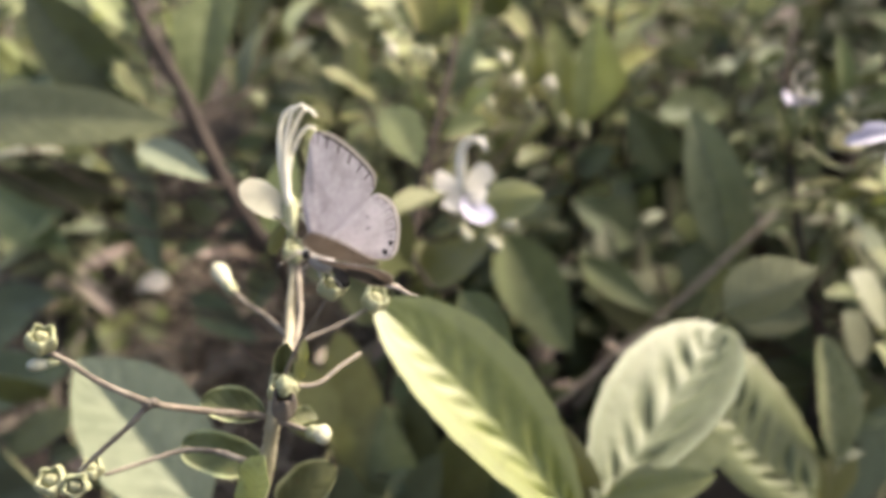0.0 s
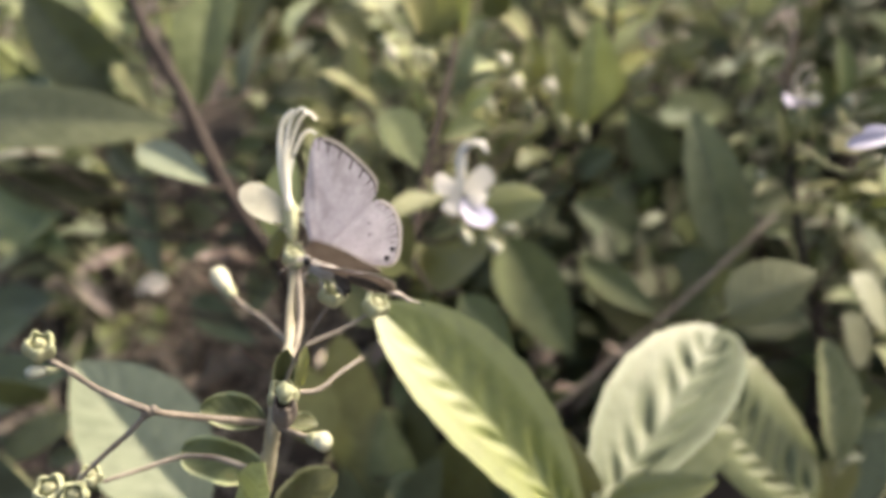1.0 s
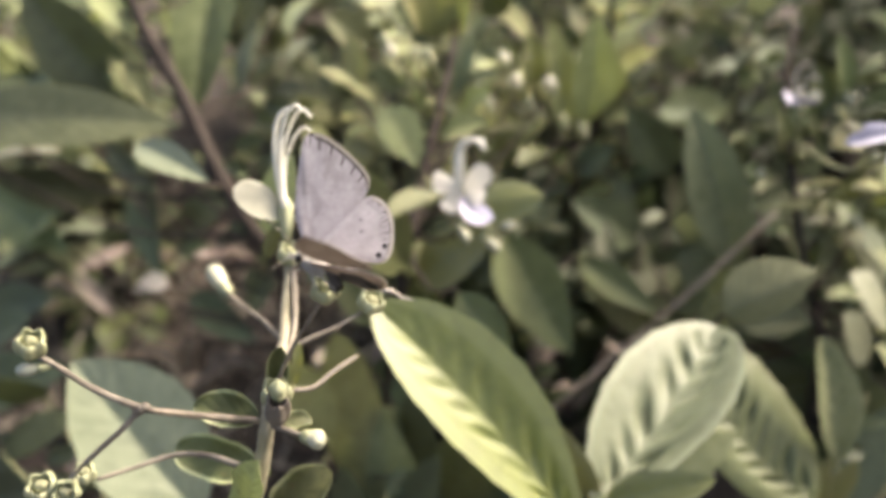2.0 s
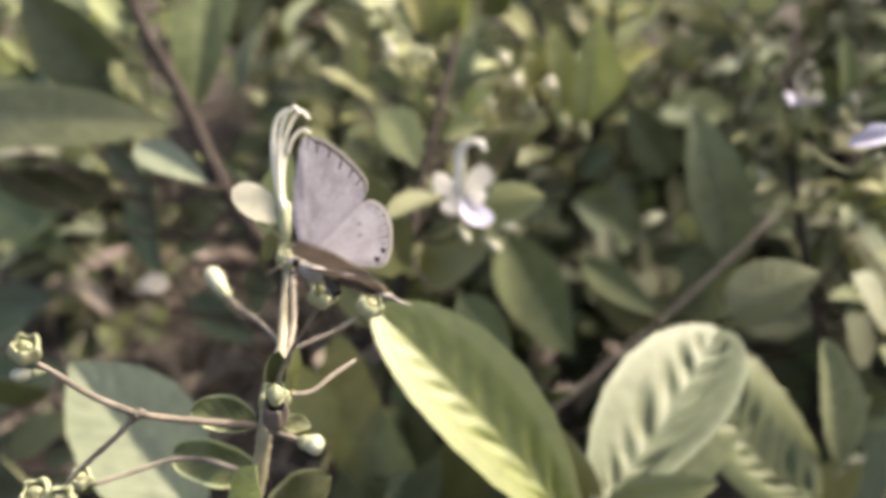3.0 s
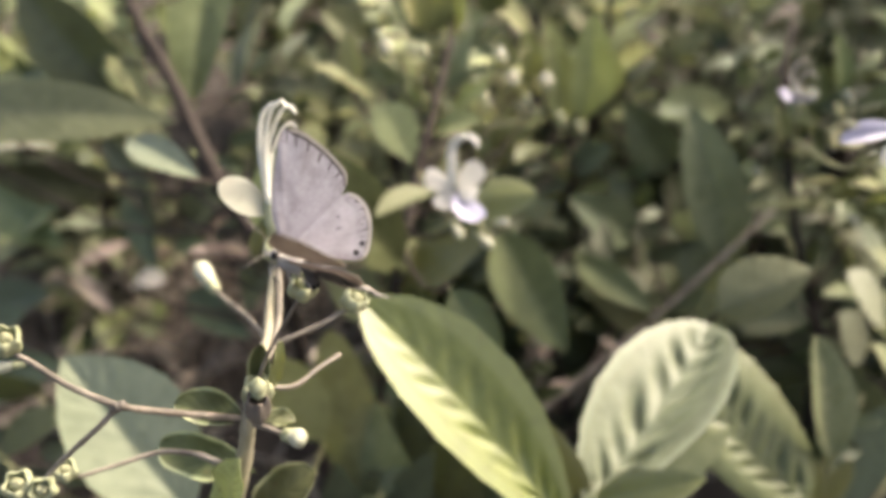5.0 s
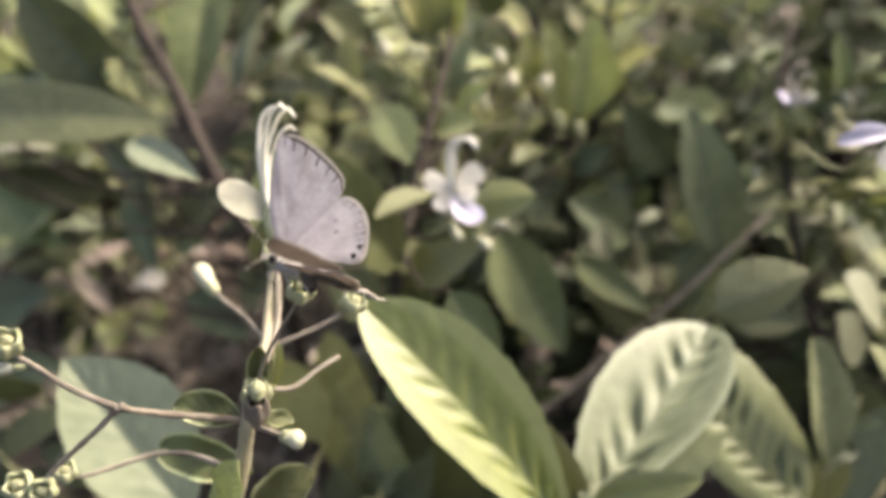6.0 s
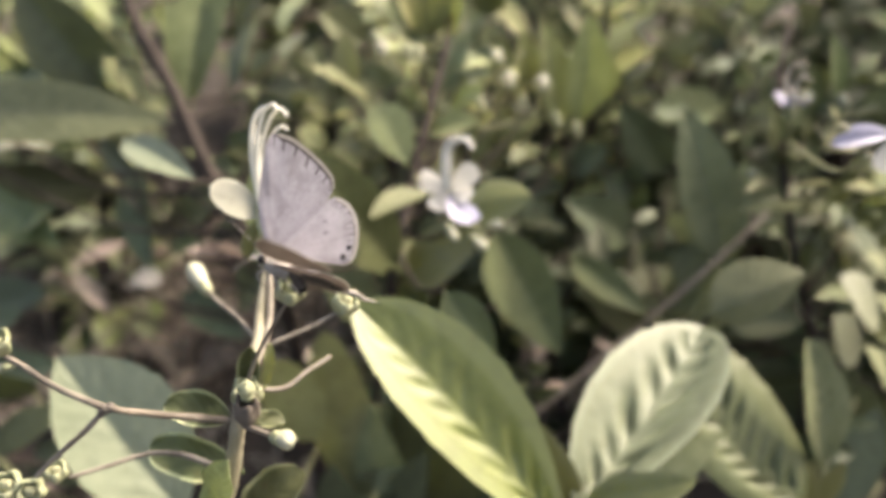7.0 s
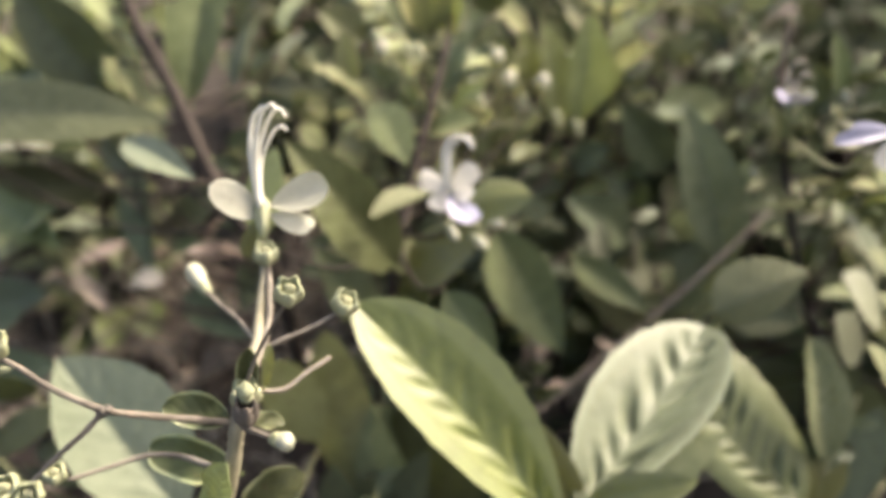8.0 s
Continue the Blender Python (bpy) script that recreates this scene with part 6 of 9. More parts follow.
leaf(tall, GREEN, (-0.2402, 0.4726, 0.2938), (-0.2406, 0.4178, 0.2795), (-0.4949, -0.6197, 0.6092), 0.0106, 0.0106, bend=0.05, fold_n=18, fold_p=18, relief=0.0001, nu=20, nv=5)
stick(tall, STEM, [(-0.0947, 0.3374, 0.2985), (-0.1273, 0.4723, 0.2751), (-0.1600, 0.6072, 0.3184)], 0.0012, 0.0008, sides=6, steps=5, knots=0.2)
leaf(tall, PALE, (-0.1575, 0.6053, 0.3215), (-0.1260, 0.5820, 0.3606), (-0.4949, -0.6197, 0.6092), 0.0171, 0.0171, bend=0.05, fold_n=18, fold_p=18, relief=0.0001, nu=20, nv=5)
stick(tall, STEM, [(-0.0798, 0.3436, 0.2401), (-0.0906, 0.4365, 0.2384), (-0.1015, 0.5295, 0.2827)], 0.0012, 0.0008, sides=6, steps=5, knots=0.2)
leaf(tall, DARK, (-0.1030, 0.5267, 0.2859), (-0.1226, 0.4920, 0.3257), (-0.4949, -0.6197, 0.6092), 0.0131, 0.0131, bend=0.05, fold_n=18, fold_p=18, relief=0.0001, nu=20, nv=5)
stick(tall, STEM, [(-0.1315, 0.3821, 0.3435), (-0.1088, 0.4797, 0.3295), (-0.0861, 0.5773, 0.3639)], 0.0012, 0.0008, sides=6, steps=5, knots=0.2)
leaf(tall, PALE, (-0.0872, 0.5719, 0.3627), (-0.1006, 0.5052, 0.3480), (-0.4949, -0.6197, 0.6092), 0.0131, 0.0131, bend=0.05, fold_n=18, fold_p=18, relief=0.0001, nu=20, nv=5)
stick(tall, STEM, [(-0.0815, 0.3375, 0.2660), (-0.1516, 0.4053, 0.2535), (-0.2217, 0.4731, 0.2881)], 0.0012, 0.0008, sides=6, steps=5, knots=0.2)
leaf(tall, DARK, (-0.2181, 0.4690, 0.2875), (-0.1729, 0.4183, 0.2796), (-0.4949, -0.6197, 0.6092), 0.0078, 0.0078, bend=0.05, fold_n=18, fold_p=18, relief=0.0001, nu=20, nv=5)
stick(tall, STEM, [(-0.0789, 0.3469, 0.2260), (-0.1706, 0.3978, 0.2112), (-0.2623, 0.4487, 0.2469)], 0.0012, 0.0008, sides=6, steps=5, knots=0.2)
leaf(tall, GREEN, (-0.2584, 0.4464, 0.2494), (-0.2101, 0.4180, 0.2795), (-0.4949, -0.6197, 0.6092), 0.0106, 0.0106, bend=0.05, fold_n=18, fold_p=18, relief=0.0001, nu=20, nv=5)
stick(tall, STEM, [(-0.0783, 0.3508, 0.2112), (-0.1770, 0.3943, 0.1954), (-0.2757, 0.4378, 0.2317)], 0.0012, 0.0008, sides=6, steps=5, knots=0.2)
leaf(tall, YOUNG, (-0.2731, 0.4370, 0.2335), (-0.2407, 0.4270, 0.2555), (-0.1009, -0.4904, 0.8656), 0.0094, 0.0094, bend=0.05, fold_n=18, fold_p=18, relief=0.0001, nu=20, nv=5)
stick(violet, GREENSTEM, [(0.1984, 0.3792, 0.2684), (0.1861, 0.3892, 0.3053), (0.1797, 0.4080, 0.3373), (0.1821, 0.4288, 0.3531)], 0.00111, 0.00063)
leaf(violet, GREEN, (0.1895, 0.3865, 0.2949), (0.1878, 0.3808, 0.3094), (0.3387, -0.4555, 0.8233), 0.0042, 0.0043, bend=0.05, fold_n=16.0157, fold_p=8.83488, nu=10, nv=3)
leaf(violet, GREEN, (0.1801, 0.4111, 0.3397), (0.1827, 0.4146, 0.3514), (0.3078, -0.4361, 0.8456), 0.0052, 0.0055, bend=0.05, fold_n=19.825, fold_p=18.4282, nu=10, nv=3)
leaf(violet, DARK, (0.1960, 0.3812, 0.2756), (0.2154, 0.3842, 0.2776), (0.1847, -0.2992, 0.9361), 0.0039, 0.0039, bend=0.05, fold_n=19.2826, fold_p=23.422, nu=10, nv=3)
leaf(violet, GREEN, (0.1849, 0.3927, 0.3112), (0.1892, 0.3677, 0.3222), (0.0530, -0.5881, 0.8070), 0.0047, 0.0038, bend=0.05, fold_n=18.4408, fold_p=20.5795, nu=10, nv=3)
leaf(violet, DARK, (0.1811, 0.4197, 0.3461), (0.1680, 0.4161, 0.3615), (0.3143, -0.3665, 0.8757), 0.0056, 0.0058, bend=0.05, fold_n=23.5789, fold_p=22.128, nu=10, nv=3)
leaf(violet, GREEN, (0.1821, 0.4282, 0.3526), (0.1824, 0.4077, 0.3645), (0.2251, -0.5970, 0.7700), 0.0039, 0.0040, bend=0.05, fold_n=21.6322, fold_p=16.4706, nu=10, nv=3)
leaf(violet, GREEN, (0.1878, 0.3878, 0.3001), (0.1593, 0.3574, 0.3069), (-0.2148, -0.5575, 0.8019), 0.0045, 0.0043, bend=0.05, fold_n=20.3758, fold_p=22.4553, nu=10, nv=3)
leaf(violet, DARK, (0.1967, 0.3806, 0.2734), (0.1955, 0.3688, 0.2875), (0.4098, -0.5134, 0.7540), 0.0027, 0.0027, bend=0.05, fold_n=6.53941, fold_p=16.9953, nu=10, nv=3)
leaf(violet, GREEN, (0.1972, 0.3802, 0.2719), (0.1754, 0.3692, 0.2780), (-0.0687, -0.5363, 0.8412), 0.0036, 0.0043, bend=0.05, fold_n=7.76652, fold_p=22.2341, nu=10, nv=3)
leaf(violet, GREEN, (0.1852, 0.3917, 0.3095), (0.1894, 0.3683, 0.3170), (0.3544, -0.4358, 0.8273), 0.0042, 0.0044, bend=0.05, fold_n=13.6238, fold_p=19.4062, nu=10, nv=3)
leaf(violet, GREEN, (0.1896, 0.3865, 0.2949), (0.1657, 0.3829, 0.3058), (0.4026, -0.5128, 0.7582), 0.0061, 0.0068, bend=0.05, fold_n=12.5303, fold_p=16.7841, nu=10, nv=3)
leaf(violet, GREEN, (0.1934, 0.3833, 0.2833), (0.2030, 0.3869, 0.2910), (0.2531, -0.6849, 0.6832), 0.0046, 0.0049, bend=0.05, fold_n=6.21154, fold_p=18.5204, nu=10, nv=3)
stick(violet, GREENSTEM, [(0.1970, 0.3679, 0.2887), (0.2011, 0.3770, 0.3238), (0.2209, 0.3956, 0.3356), (0.2322, 0.4177, 0.3534)], 0.00106, 0.00062)
leaf(violet, GREEN, (0.1999, 0.3744, 0.3137), (0.1893, 0.3798, 0.3070), (-0.0861, -0.2615, 0.9614), 0.0034, 0.0034, bend=0.05, fold_n=6.17694, fold_p=15.4068, nu=10, nv=3)
leaf(violet, YOUNG, (0.2026, 0.3785, 0.3248), (0.2258, 0.3825, 0.3250), (0.2444, -0.3257, 0.9134), 0.0064, 0.0072, bend=0.05, fold_n=8.86871, fold_p=11.197, nu=10, nv=3)
leaf(violet, DARK, (0.2185, 0.3933, 0.3341), (0.2254, 0.3727, 0.3475), (-0.0326, -0.5933, 0.8044), 0.0045, 0.0042, bend=0.05, fold_n=9.94644, fold_p=10.6, nu=10, nv=3)
leaf(violet, GREEN, (0.2303, 0.4140, 0.3504), (0.2408, 0.3913, 0.3567), (0.2849, -0.3035, 0.9093), 0.0047, 0.0048, bend=0.05, fold_n=15.1674, fold_p=13.2789, nu=10, nv=3)
leaf(violet, YOUNG, (0.2168, 0.3918, 0.3331), (0.2128, 0.3974, 0.3402), (0.0211, -0.2597, 0.9655), 0.0037, 0.0031, bend=0.05, fold_n=15.3774, fold_p=17.96, nu=10, nv=3)
leaf(violet, DARK, (0.2221, 0.3978, 0.3374), (0.2084, 0.4078, 0.3307), (-0.1175, -0.5360, 0.8360), 0.0059, 0.0063, bend=0.05, fold_n=19.9389, fold_p=11.4134, nu=10, nv=3)
leaf(violet, DARK, (0.2144, 0.3895, 0.3317), (0.2317, 0.3995, 0.3244), (-0.1481, -0.5460, 0.8246), 0.0028, 0.0029, bend=0.05, fold_n=8.55079, fold_p=14.1804, nu=10, nv=3)
leaf(violet, GREEN, (0.1975, 0.3691, 0.2933), (0.2027, 0.3482, 0.3127), (-0.0871, -0.2702, 0.9588), 0.0060, 0.0049, bend=0.05, fold_n=20.5048, fold_p=13.2086, nu=10, nv=3)
leaf(violet, GREEN, (0.2303, 0.4139, 0.3503), (0.2444, 0.4222, 0.3608), (-0.1270, -0.4199, 0.8987), 0.0049, 0.0045, bend=0.05, fold_n=8.17809, fold_p=16.4618, nu=10, nv=3)
leaf(violet, DARK, (0.2028, 0.3786, 0.3249), (0.1890, 0.3639, 0.3418), (0.3879, -0.4665, 0.7949), 0.0046, 0.0038, bend=0.05, fold_n=9.15834, fold_p=6.18679, nu=10, nv=3)
stick(violet, GREENSTEM, [(0.2110, 0.3675, 0.2680), (0.2242, 0.3681, 0.2887), (0.2392, 0.3759, 0.3017)], 0.00108, 0.00060)
leaf(violet, YOUNG, (0.2279, 0.3700, 0.2919), (0.2317, 0.3478, 0.3081), (0.0234, -0.2796, 0.9598), 0.0055, 0.0045, bend=0.05, fold_n=17.9795, fold_p=23.018, nu=10, nv=3)
leaf(violet, GREEN, (0.2140, 0.3677, 0.2728), (0.2071, 0.3643, 0.2858), (-0.0167, -0.6274, 0.7785), 0.0036, 0.0040, bend=0.05, fold_n=22.3492, fold_p=12.7887, nu=10, nv=3)
leaf(violet, GREEN, (0.2320, 0.3722, 0.2955), (0.2147, 0.3647, 0.2929), (-0.1316, -0.2629, 0.9558), 0.0040, 0.0035, bend=0.05, fold_n=22.4482, fold_p=10.7861, nu=10, nv=3)
leaf(violet, YOUNG, (0.2380, 0.3753, 0.3007), (0.2452, 0.3874, 0.3099), (0.3821, -0.4862, 0.7859), 0.0058, 0.0051, bend=0.05, fold_n=5.4314, fold_p=13.2981, nu=10, nv=3)
leaf(violet, YOUNG, (0.2373, 0.3749, 0.3001), (0.2116, 0.3567, 0.3125), (-0.0713, -0.5613, 0.8245), 0.0038, 0.0041, bend=0.05, fold_n=21.3704, fold_p=14.6149, nu=10, nv=3)
leaf(violet, GREEN, (0.2194, 0.3679, 0.2812), (0.2237, 0.3861, 0.2875), (-0.0542, -0.5150, 0.8555), 0.0060, 0.0071, bend=0.05, fold_n=15.9813, fold_p=13.3765, nu=10, nv=3)
leaf(violet, GREEN, (0.2210, 0.3680, 0.2836), (0.2280, 0.3524, 0.2903), (-0.1199, -0.3257, 0.9378), 0.0043, 0.0036, bend=0.05, fold_n=14.2441, fold_p=15.2499, nu=10, nv=3)
leaf(violet, PALE, (0.2360, 0.3742, 0.2989), (0.2139, 0.3652, 0.3067), (-0.2402, -0.2706, 0.9322), 0.0046, 0.0052, bend=0.05, fold_n=6.8236, fold_p=11.8148, nu=10, nv=3)
leaf(violet, PALE, (0.2275, 0.3698, 0.2916), (0.2249, 0.3441, 0.3003), (-0.0814, -0.3354, 0.9385), 0.0037, 0.0040, bend=0.05, fold_n=17.5361, fold_p=19.4227, nu=10, nv=3)
stick(violet, GREENSTEM, [(0.2053, 0.3125, 0.2336), (0.2112, 0.3201, 0.2563), (0.2444, 0.3699, 0.2521), (0.2507, 0.3780, 0.2657)], 0.00101, 0.00063)
leaf(violet, PALE, (0.2468, 0.3730, 0.2572), (0.2677, 0.3754, 0.2547), (0.3443, -0.3411, 0.8747), 0.0038, 0.0040, bend=0.05, fold_n=11.3877, fold_p=5.4378, nu=10, nv=3)
leaf(violet, PALE, (0.2264, 0.3430, 0.2538), (0.1907, 0.3212, 0.2682), (0.0829, -0.3328, 0.9393), 0.0057, 0.0050, bend=0.05, fold_n=10.3104, fold_p=21.0673, nu=10, nv=3)
leaf(violet, GREEN, (0.2447, 0.3704, 0.2528), (0.2677, 0.3788, 0.2455), (-0.2626, -0.5981, 0.7572), 0.0048, 0.0047, bend=0.05, fold_n=17.6984, fold_p=10.8237, nu=10, nv=3)
leaf(violet, PALE, (0.2497, 0.3768, 0.2637), (0.2480, 0.3689, 0.2789), (0.1479, -0.3750, 0.9152), 0.0035, 0.0035, bend=0.05, fold_n=21.1101, fold_p=24.5275, nu=10, nv=3)
leaf(violet, PALE, (0.2058, 0.3132, 0.2356), (0.1940, 0.3191, 0.2433), (0.1991, -0.6064, 0.7698), 0.0049, 0.0049, bend=0.05, fold_n=17.1642, fold_p=10.3577, nu=10, nv=3)
leaf(violet, PALE, (0.2454, 0.3712, 0.2542), (0.2300, 0.3653, 0.2677), (-0.1927, -0.6222, 0.7588), 0.0043, 0.0043, bend=0.05, fold_n=17.9597, fold_p=16.1549, nu=10, nv=3)
leaf(violet, PALE, (0.2445, 0.3701, 0.2522), (0.2495, 0.3676, 0.2653), (-0.2743, -0.4872, 0.8291), 0.0040, 0.0048, bend=0.05, fold_n=19.9263, fold_p=12.9553, nu=10, nv=3)
leaf(violet, GREEN, (0.2503, 0.3775, 0.2649), (0.2123, 0.3576, 0.2811), (0.2596, -0.3261, 0.9090), 0.0068, 0.0066, bend=0.05, fold_n=15.3337, fold_p=14.4186, nu=10, nv=3)
stick(blue, GREENSTEM, [(-0.0196, 0.3487, 0.2779), (-0.0364, 0.3611, 0.2598), (-0.0519, 0.3657, 0.2677), (-0.0612, 0.3719, 0.2784)], 0.00103, 0.00062)
leaf(blue, GREEN, (-0.0359, 0.3608, 0.2603), (-0.0553, 0.3695, 0.2521), (0.3628, -0.5693, 0.7377), 0.0047, 0.0049, bend=0.05, fold_n=6.71894, fold_p=13.3634, nu=10, nv=3)
leaf(blue, GREEN, (-0.0316, 0.3577, 0.2649), (-0.0278, 0.3525, 0.2765), (0.3512, -0.4056, 0.8439), 0.0032, 0.0034, bend=0.05, fold_n=12.9336, fold_p=24.5251, nu=10, nv=3)
leaf(blue, GREEN, (-0.0219, 0.3505, 0.2754), (-0.0095, 0.3569, 0.2694), (0.2062, -0.6532, 0.7286), 0.0029, 0.0029, bend=0.05, fold_n=16.4241, fold_p=8.75742, nu=10, nv=3)
leaf(blue, GREEN, (-0.0244, 0.3524, 0.2727), (-0.0090, 0.3440, 0.2836), (-0.0822, -0.4279, 0.9001), 0.0041, 0.0040, bend=0.05, fold_n=14.0637, fold_p=10.9953, nu=10, nv=3)
leaf(blue, GREEN, (-0.0555, 0.3681, 0.2718), (-0.0427, 0.3611, 0.2812), (-0.0873, -0.2650, 0.9603), 0.0033, 0.0036, bend=0.05, fold_n=7.36132, fold_p=13.3625, nu=10, nv=3)
leaf(blue, GREEN, (-0.0544, 0.3674, 0.2706), (-0.0727, 0.3778, 0.2623), (0.3319, -0.5290, 0.7810), 0.0044, 0.0046, bend=0.05, fold_n=18.9059, fold_p=16.8874, nu=10, nv=3)
leaf(blue, GREEN, (-0.0479, 0.3645, 0.2657), (-0.0487, 0.3475, 0.2910), (0.2320, -0.5475, 0.8040), 0.0049, 0.0041, bend=0.05, fold_n=16.5589, fold_p=18.6247, nu=10, nv=3)
leaf(blue, GREEN, (-0.0416, 0.3627, 0.2624), (-0.0225, 0.3655, 0.2683), (-0.2530, -0.6673, 0.7006), 0.0062, 0.0054, bend=0.05, fold_n=20.3647, fold_p=7.5868, nu=10, nv=3)
leaf(blue, GREEN, (-0.0320, 0.3580, 0.2645), (-0.0445, 0.3740, 0.2694), (-0.2162, -0.4910, 0.8439), 0.0051, 0.0047, bend=0.05, fold_n=16.0044, fold_p=19.1279, nu=10, nv=3)
leaf(blue, PALE, (-0.0609, 0.3717, 0.2780), (-0.0493, 0.3789, 0.2811), (-0.1441, -0.4716, 0.8700), 0.0031, 0.0028, bend=0.05, fold_n=16.7825, fold_p=10.2549, nu=10, nv=3)
stick(blue, GREENSTEM, [(-0.0080, 0.3696, 0.3135), (-0.0251, 0.4050, 0.3146), (-0.0421, 0.4257, 0.3303), (-0.0566, 0.4486, 0.3498)], 0.00103, 0.00066)
leaf(blue, GREEN, (-0.0194, 0.3935, 0.3140), (-0.0111, 0.3761, 0.3172), (0.0595, -0.5166, 0.8542), 0.0023, 0.0025, bend=0.05, fold_n=5.60587, fold_p=14.748, nu=10, nv=3)
leaf(blue, GREEN, (-0.0279, 0.4085, 0.3172), (-0.0203, 0.4122, 0.3297), (0.0684, -0.4805, 0.8743), 0.0050, 0.0054, bend=0.05, fold_n=23.2232, fold_p=19.52, nu=10, nv=3)
leaf(blue, GREEN, (-0.0419, 0.4254, 0.3301), (-0.0586, 0.4206, 0.3267), (-0.0624, -0.3813, 0.9224), 0.0056, 0.0059, bend=0.05, fold_n=14.9516, fold_p=17.9944, nu=10, nv=3)
leaf(blue, YOUNG, (-0.0523, 0.4417, 0.3439), (-0.0488, 0.4576, 0.3470), (-0.1798, -0.3067, 0.9347), 0.0036, 0.0039, bend=0.05, fold_n=14.1253, fold_p=16.6873, nu=10, nv=3)
leaf(blue, PALE, (-0.0307, 0.4119, 0.3198), (-0.0246, 0.4146, 0.3327), (0.1779, -0.3713, 0.9113), 0.0043, 0.0036, bend=0.05, fold_n=24, fold_p=21.8699, nu=10, nv=3)
leaf(blue, GREEN, (-0.0337, 0.4155, 0.3225), (-0.0444, 0.4071, 0.3257), (0.2640, -0.2809, 0.9227), 0.0029, 0.0033, bend=0.05, fold_n=15.8987, fold_p=11.884, nu=10, nv=3)
leaf(blue, YOUNG, (-0.0526, 0.4422, 0.3443), (-0.0660, 0.4576, 0.3441), (0.3539, -0.5901, 0.7256), 0.0030, 0.0034, bend=0.05, fold_n=12.9253, fold_p=8.32363, nu=10, nv=3)
leaf(blue, GREEN, (-0.0419, 0.4255, 0.3302), (-0.0323, 0.4044, 0.3328), (-0.0316, -0.3211, 0.9465), 0.0028, 0.0031, bend=0.05, fold_n=16.3825, fold_p=23.1027, nu=10, nv=3)
leaf(blue, PALE, (-0.0149, 0.3842, 0.3137), (-0.0108, 0.3996, 0.3173), (-0.2743, -0.6402, 0.7175), 0.0029, 0.0025, bend=0.05, fold_n=15.4189, fold_p=12.2033, nu=10, nv=3)
leaf(blue, GREEN, (-0.0482, 0.4353, 0.3384), (-0.0442, 0.4132, 0.3582), (-0.0615, -0.3958, 0.9163), 0.0037, 0.0043, bend=0.05, fold_n=7.41498, fold_p=10.9882, nu=10, nv=3)
leaf(blue, PALE, (-0.0246, 0.4041, 0.3146), (-0.0350, 0.4017, 0.3253), (0.3413, -0.3317, 0.8795), 0.0035, 0.0029, bend=0.05, fold_n=24.8092, fold_p=16.6002, nu=10, nv=3)
stick(blue, GREENSTEM, [(0.0003, 0.4052, 0.3345), (0.0159, 0.4229, 0.3447), (0.0362, 0.4459, 0.3441), (0.0537, 0.4609, 0.3499)], 0.00108, 0.00068)
leaf(blue, PALE, (0.0236, 0.4318, 0.3444), (0.0159, 0.4114, 0.3571), (0.1365, -0.5455, 0.8269), 0.0023, 0.0022, bend=0.05, fold_n=23.7277, fold_p=19.002, nu=10, nv=3)
leaf(blue, YOUNG, (0.0394, 0.4486, 0.3452), (0.0171, 0.4203, 0.3522), (-0.2289, -0.4540, 0.8611), 0.0051, 0.0046, bend=0.05, fold_n=23.4766, fold_p=16.8086, nu=10, nv=3)
leaf(blue, PALE, (0.0418, 0.4507, 0.3460), (0.0312, 0.4667, 0.3528), (0.2288, -0.2923, 0.9286), 0.0045, 0.0040, bend=0.05, fold_n=20.4516, fold_p=23.2276, nu=10, nv=3)
leaf(blue, YOUNG, (0.0196, 0.4272, 0.3446), (0.0118, 0.4131, 0.3540), (-0.0370, -0.4730, 0.8803), 0.0021, 0.0017, bend=0.05, fold_n=5.46966, fold_p=13.4945, nu=10, nv=3)
leaf(blue, YOUNG, (0.0487, 0.4567, 0.3483), (0.0332, 0.4640, 0.3421), (0.3578, -0.6091, 0.7078), 0.0046, 0.0043, bend=0.05, fold_n=23.3531, fold_p=15.0161, nu=10, nv=3)
leaf(blue, YOUNG, (0.0303, 0.4394, 0.3443), (0.0334, 0.4555, 0.3483), (-0.1764, -0.2767, 0.9446), 0.0028, 0.0030, bend=0.05, fold_n=19.3927, fold_p=5.824, nu=10, nv=3)
leaf(blue, PALE, (0.0129, 0.4195, 0.3427), (0.0279, 0.4054, 0.3552), (-0.2075, -0.3677, 0.9065), 0.0053, 0.0063, bend=0.05, fold_n=24.0185, fold_p=9.73572, nu=10, nv=3)
leaf(blue, PALE, (0.0327, 0.4420, 0.3442), (0.0221, 0.4243, 0.3445), (-0.0529, -0.3098, 0.9493), 0.0037, 0.0031, bend=0.05, fold_n=16.6828, fold_p=14.026, nu=10, nv=3)
leaf(blue, YOUNG, (0.0200, 0.4276, 0.3445), (0.0303, 0.4379, 0.3341), (-0.2480, -0.5884, 0.7696), 0.0047, 0.0038, bend=0.05, fold_n=10.3927, fold_p=21.294, nu=10, nv=3)
leaf(blue, PALE, (0.0147, 0.4215, 0.3439), (0.0002, 0.4361, 0.3442), (0.0473, -0.3737, 0.9263), 0.0038, 0.0043, bend=0.05, fold_n=9.96522, fold_p=19.7523, nu=10, nv=3)
leaf(blue, PALE, (0.0213, 0.4292, 0.3445), (0.0004, 0.4273, 0.3476), (0.1919, -0.6213, 0.7597), 0.0050, 0.0048, bend=0.05, fold_n=21.8655, fold_p=10.1782, nu=10, nv=3)
leaf(blue, PALE, (0.0027, 0.4078, 0.3360), (0.0097, 0.3793, 0.3418), (-0.2754, -0.4741, 0.8363), 0.0034, 0.0029, bend=0.05, fold_n=20.7316, fold_p=10.8848, nu=10, nv=3)
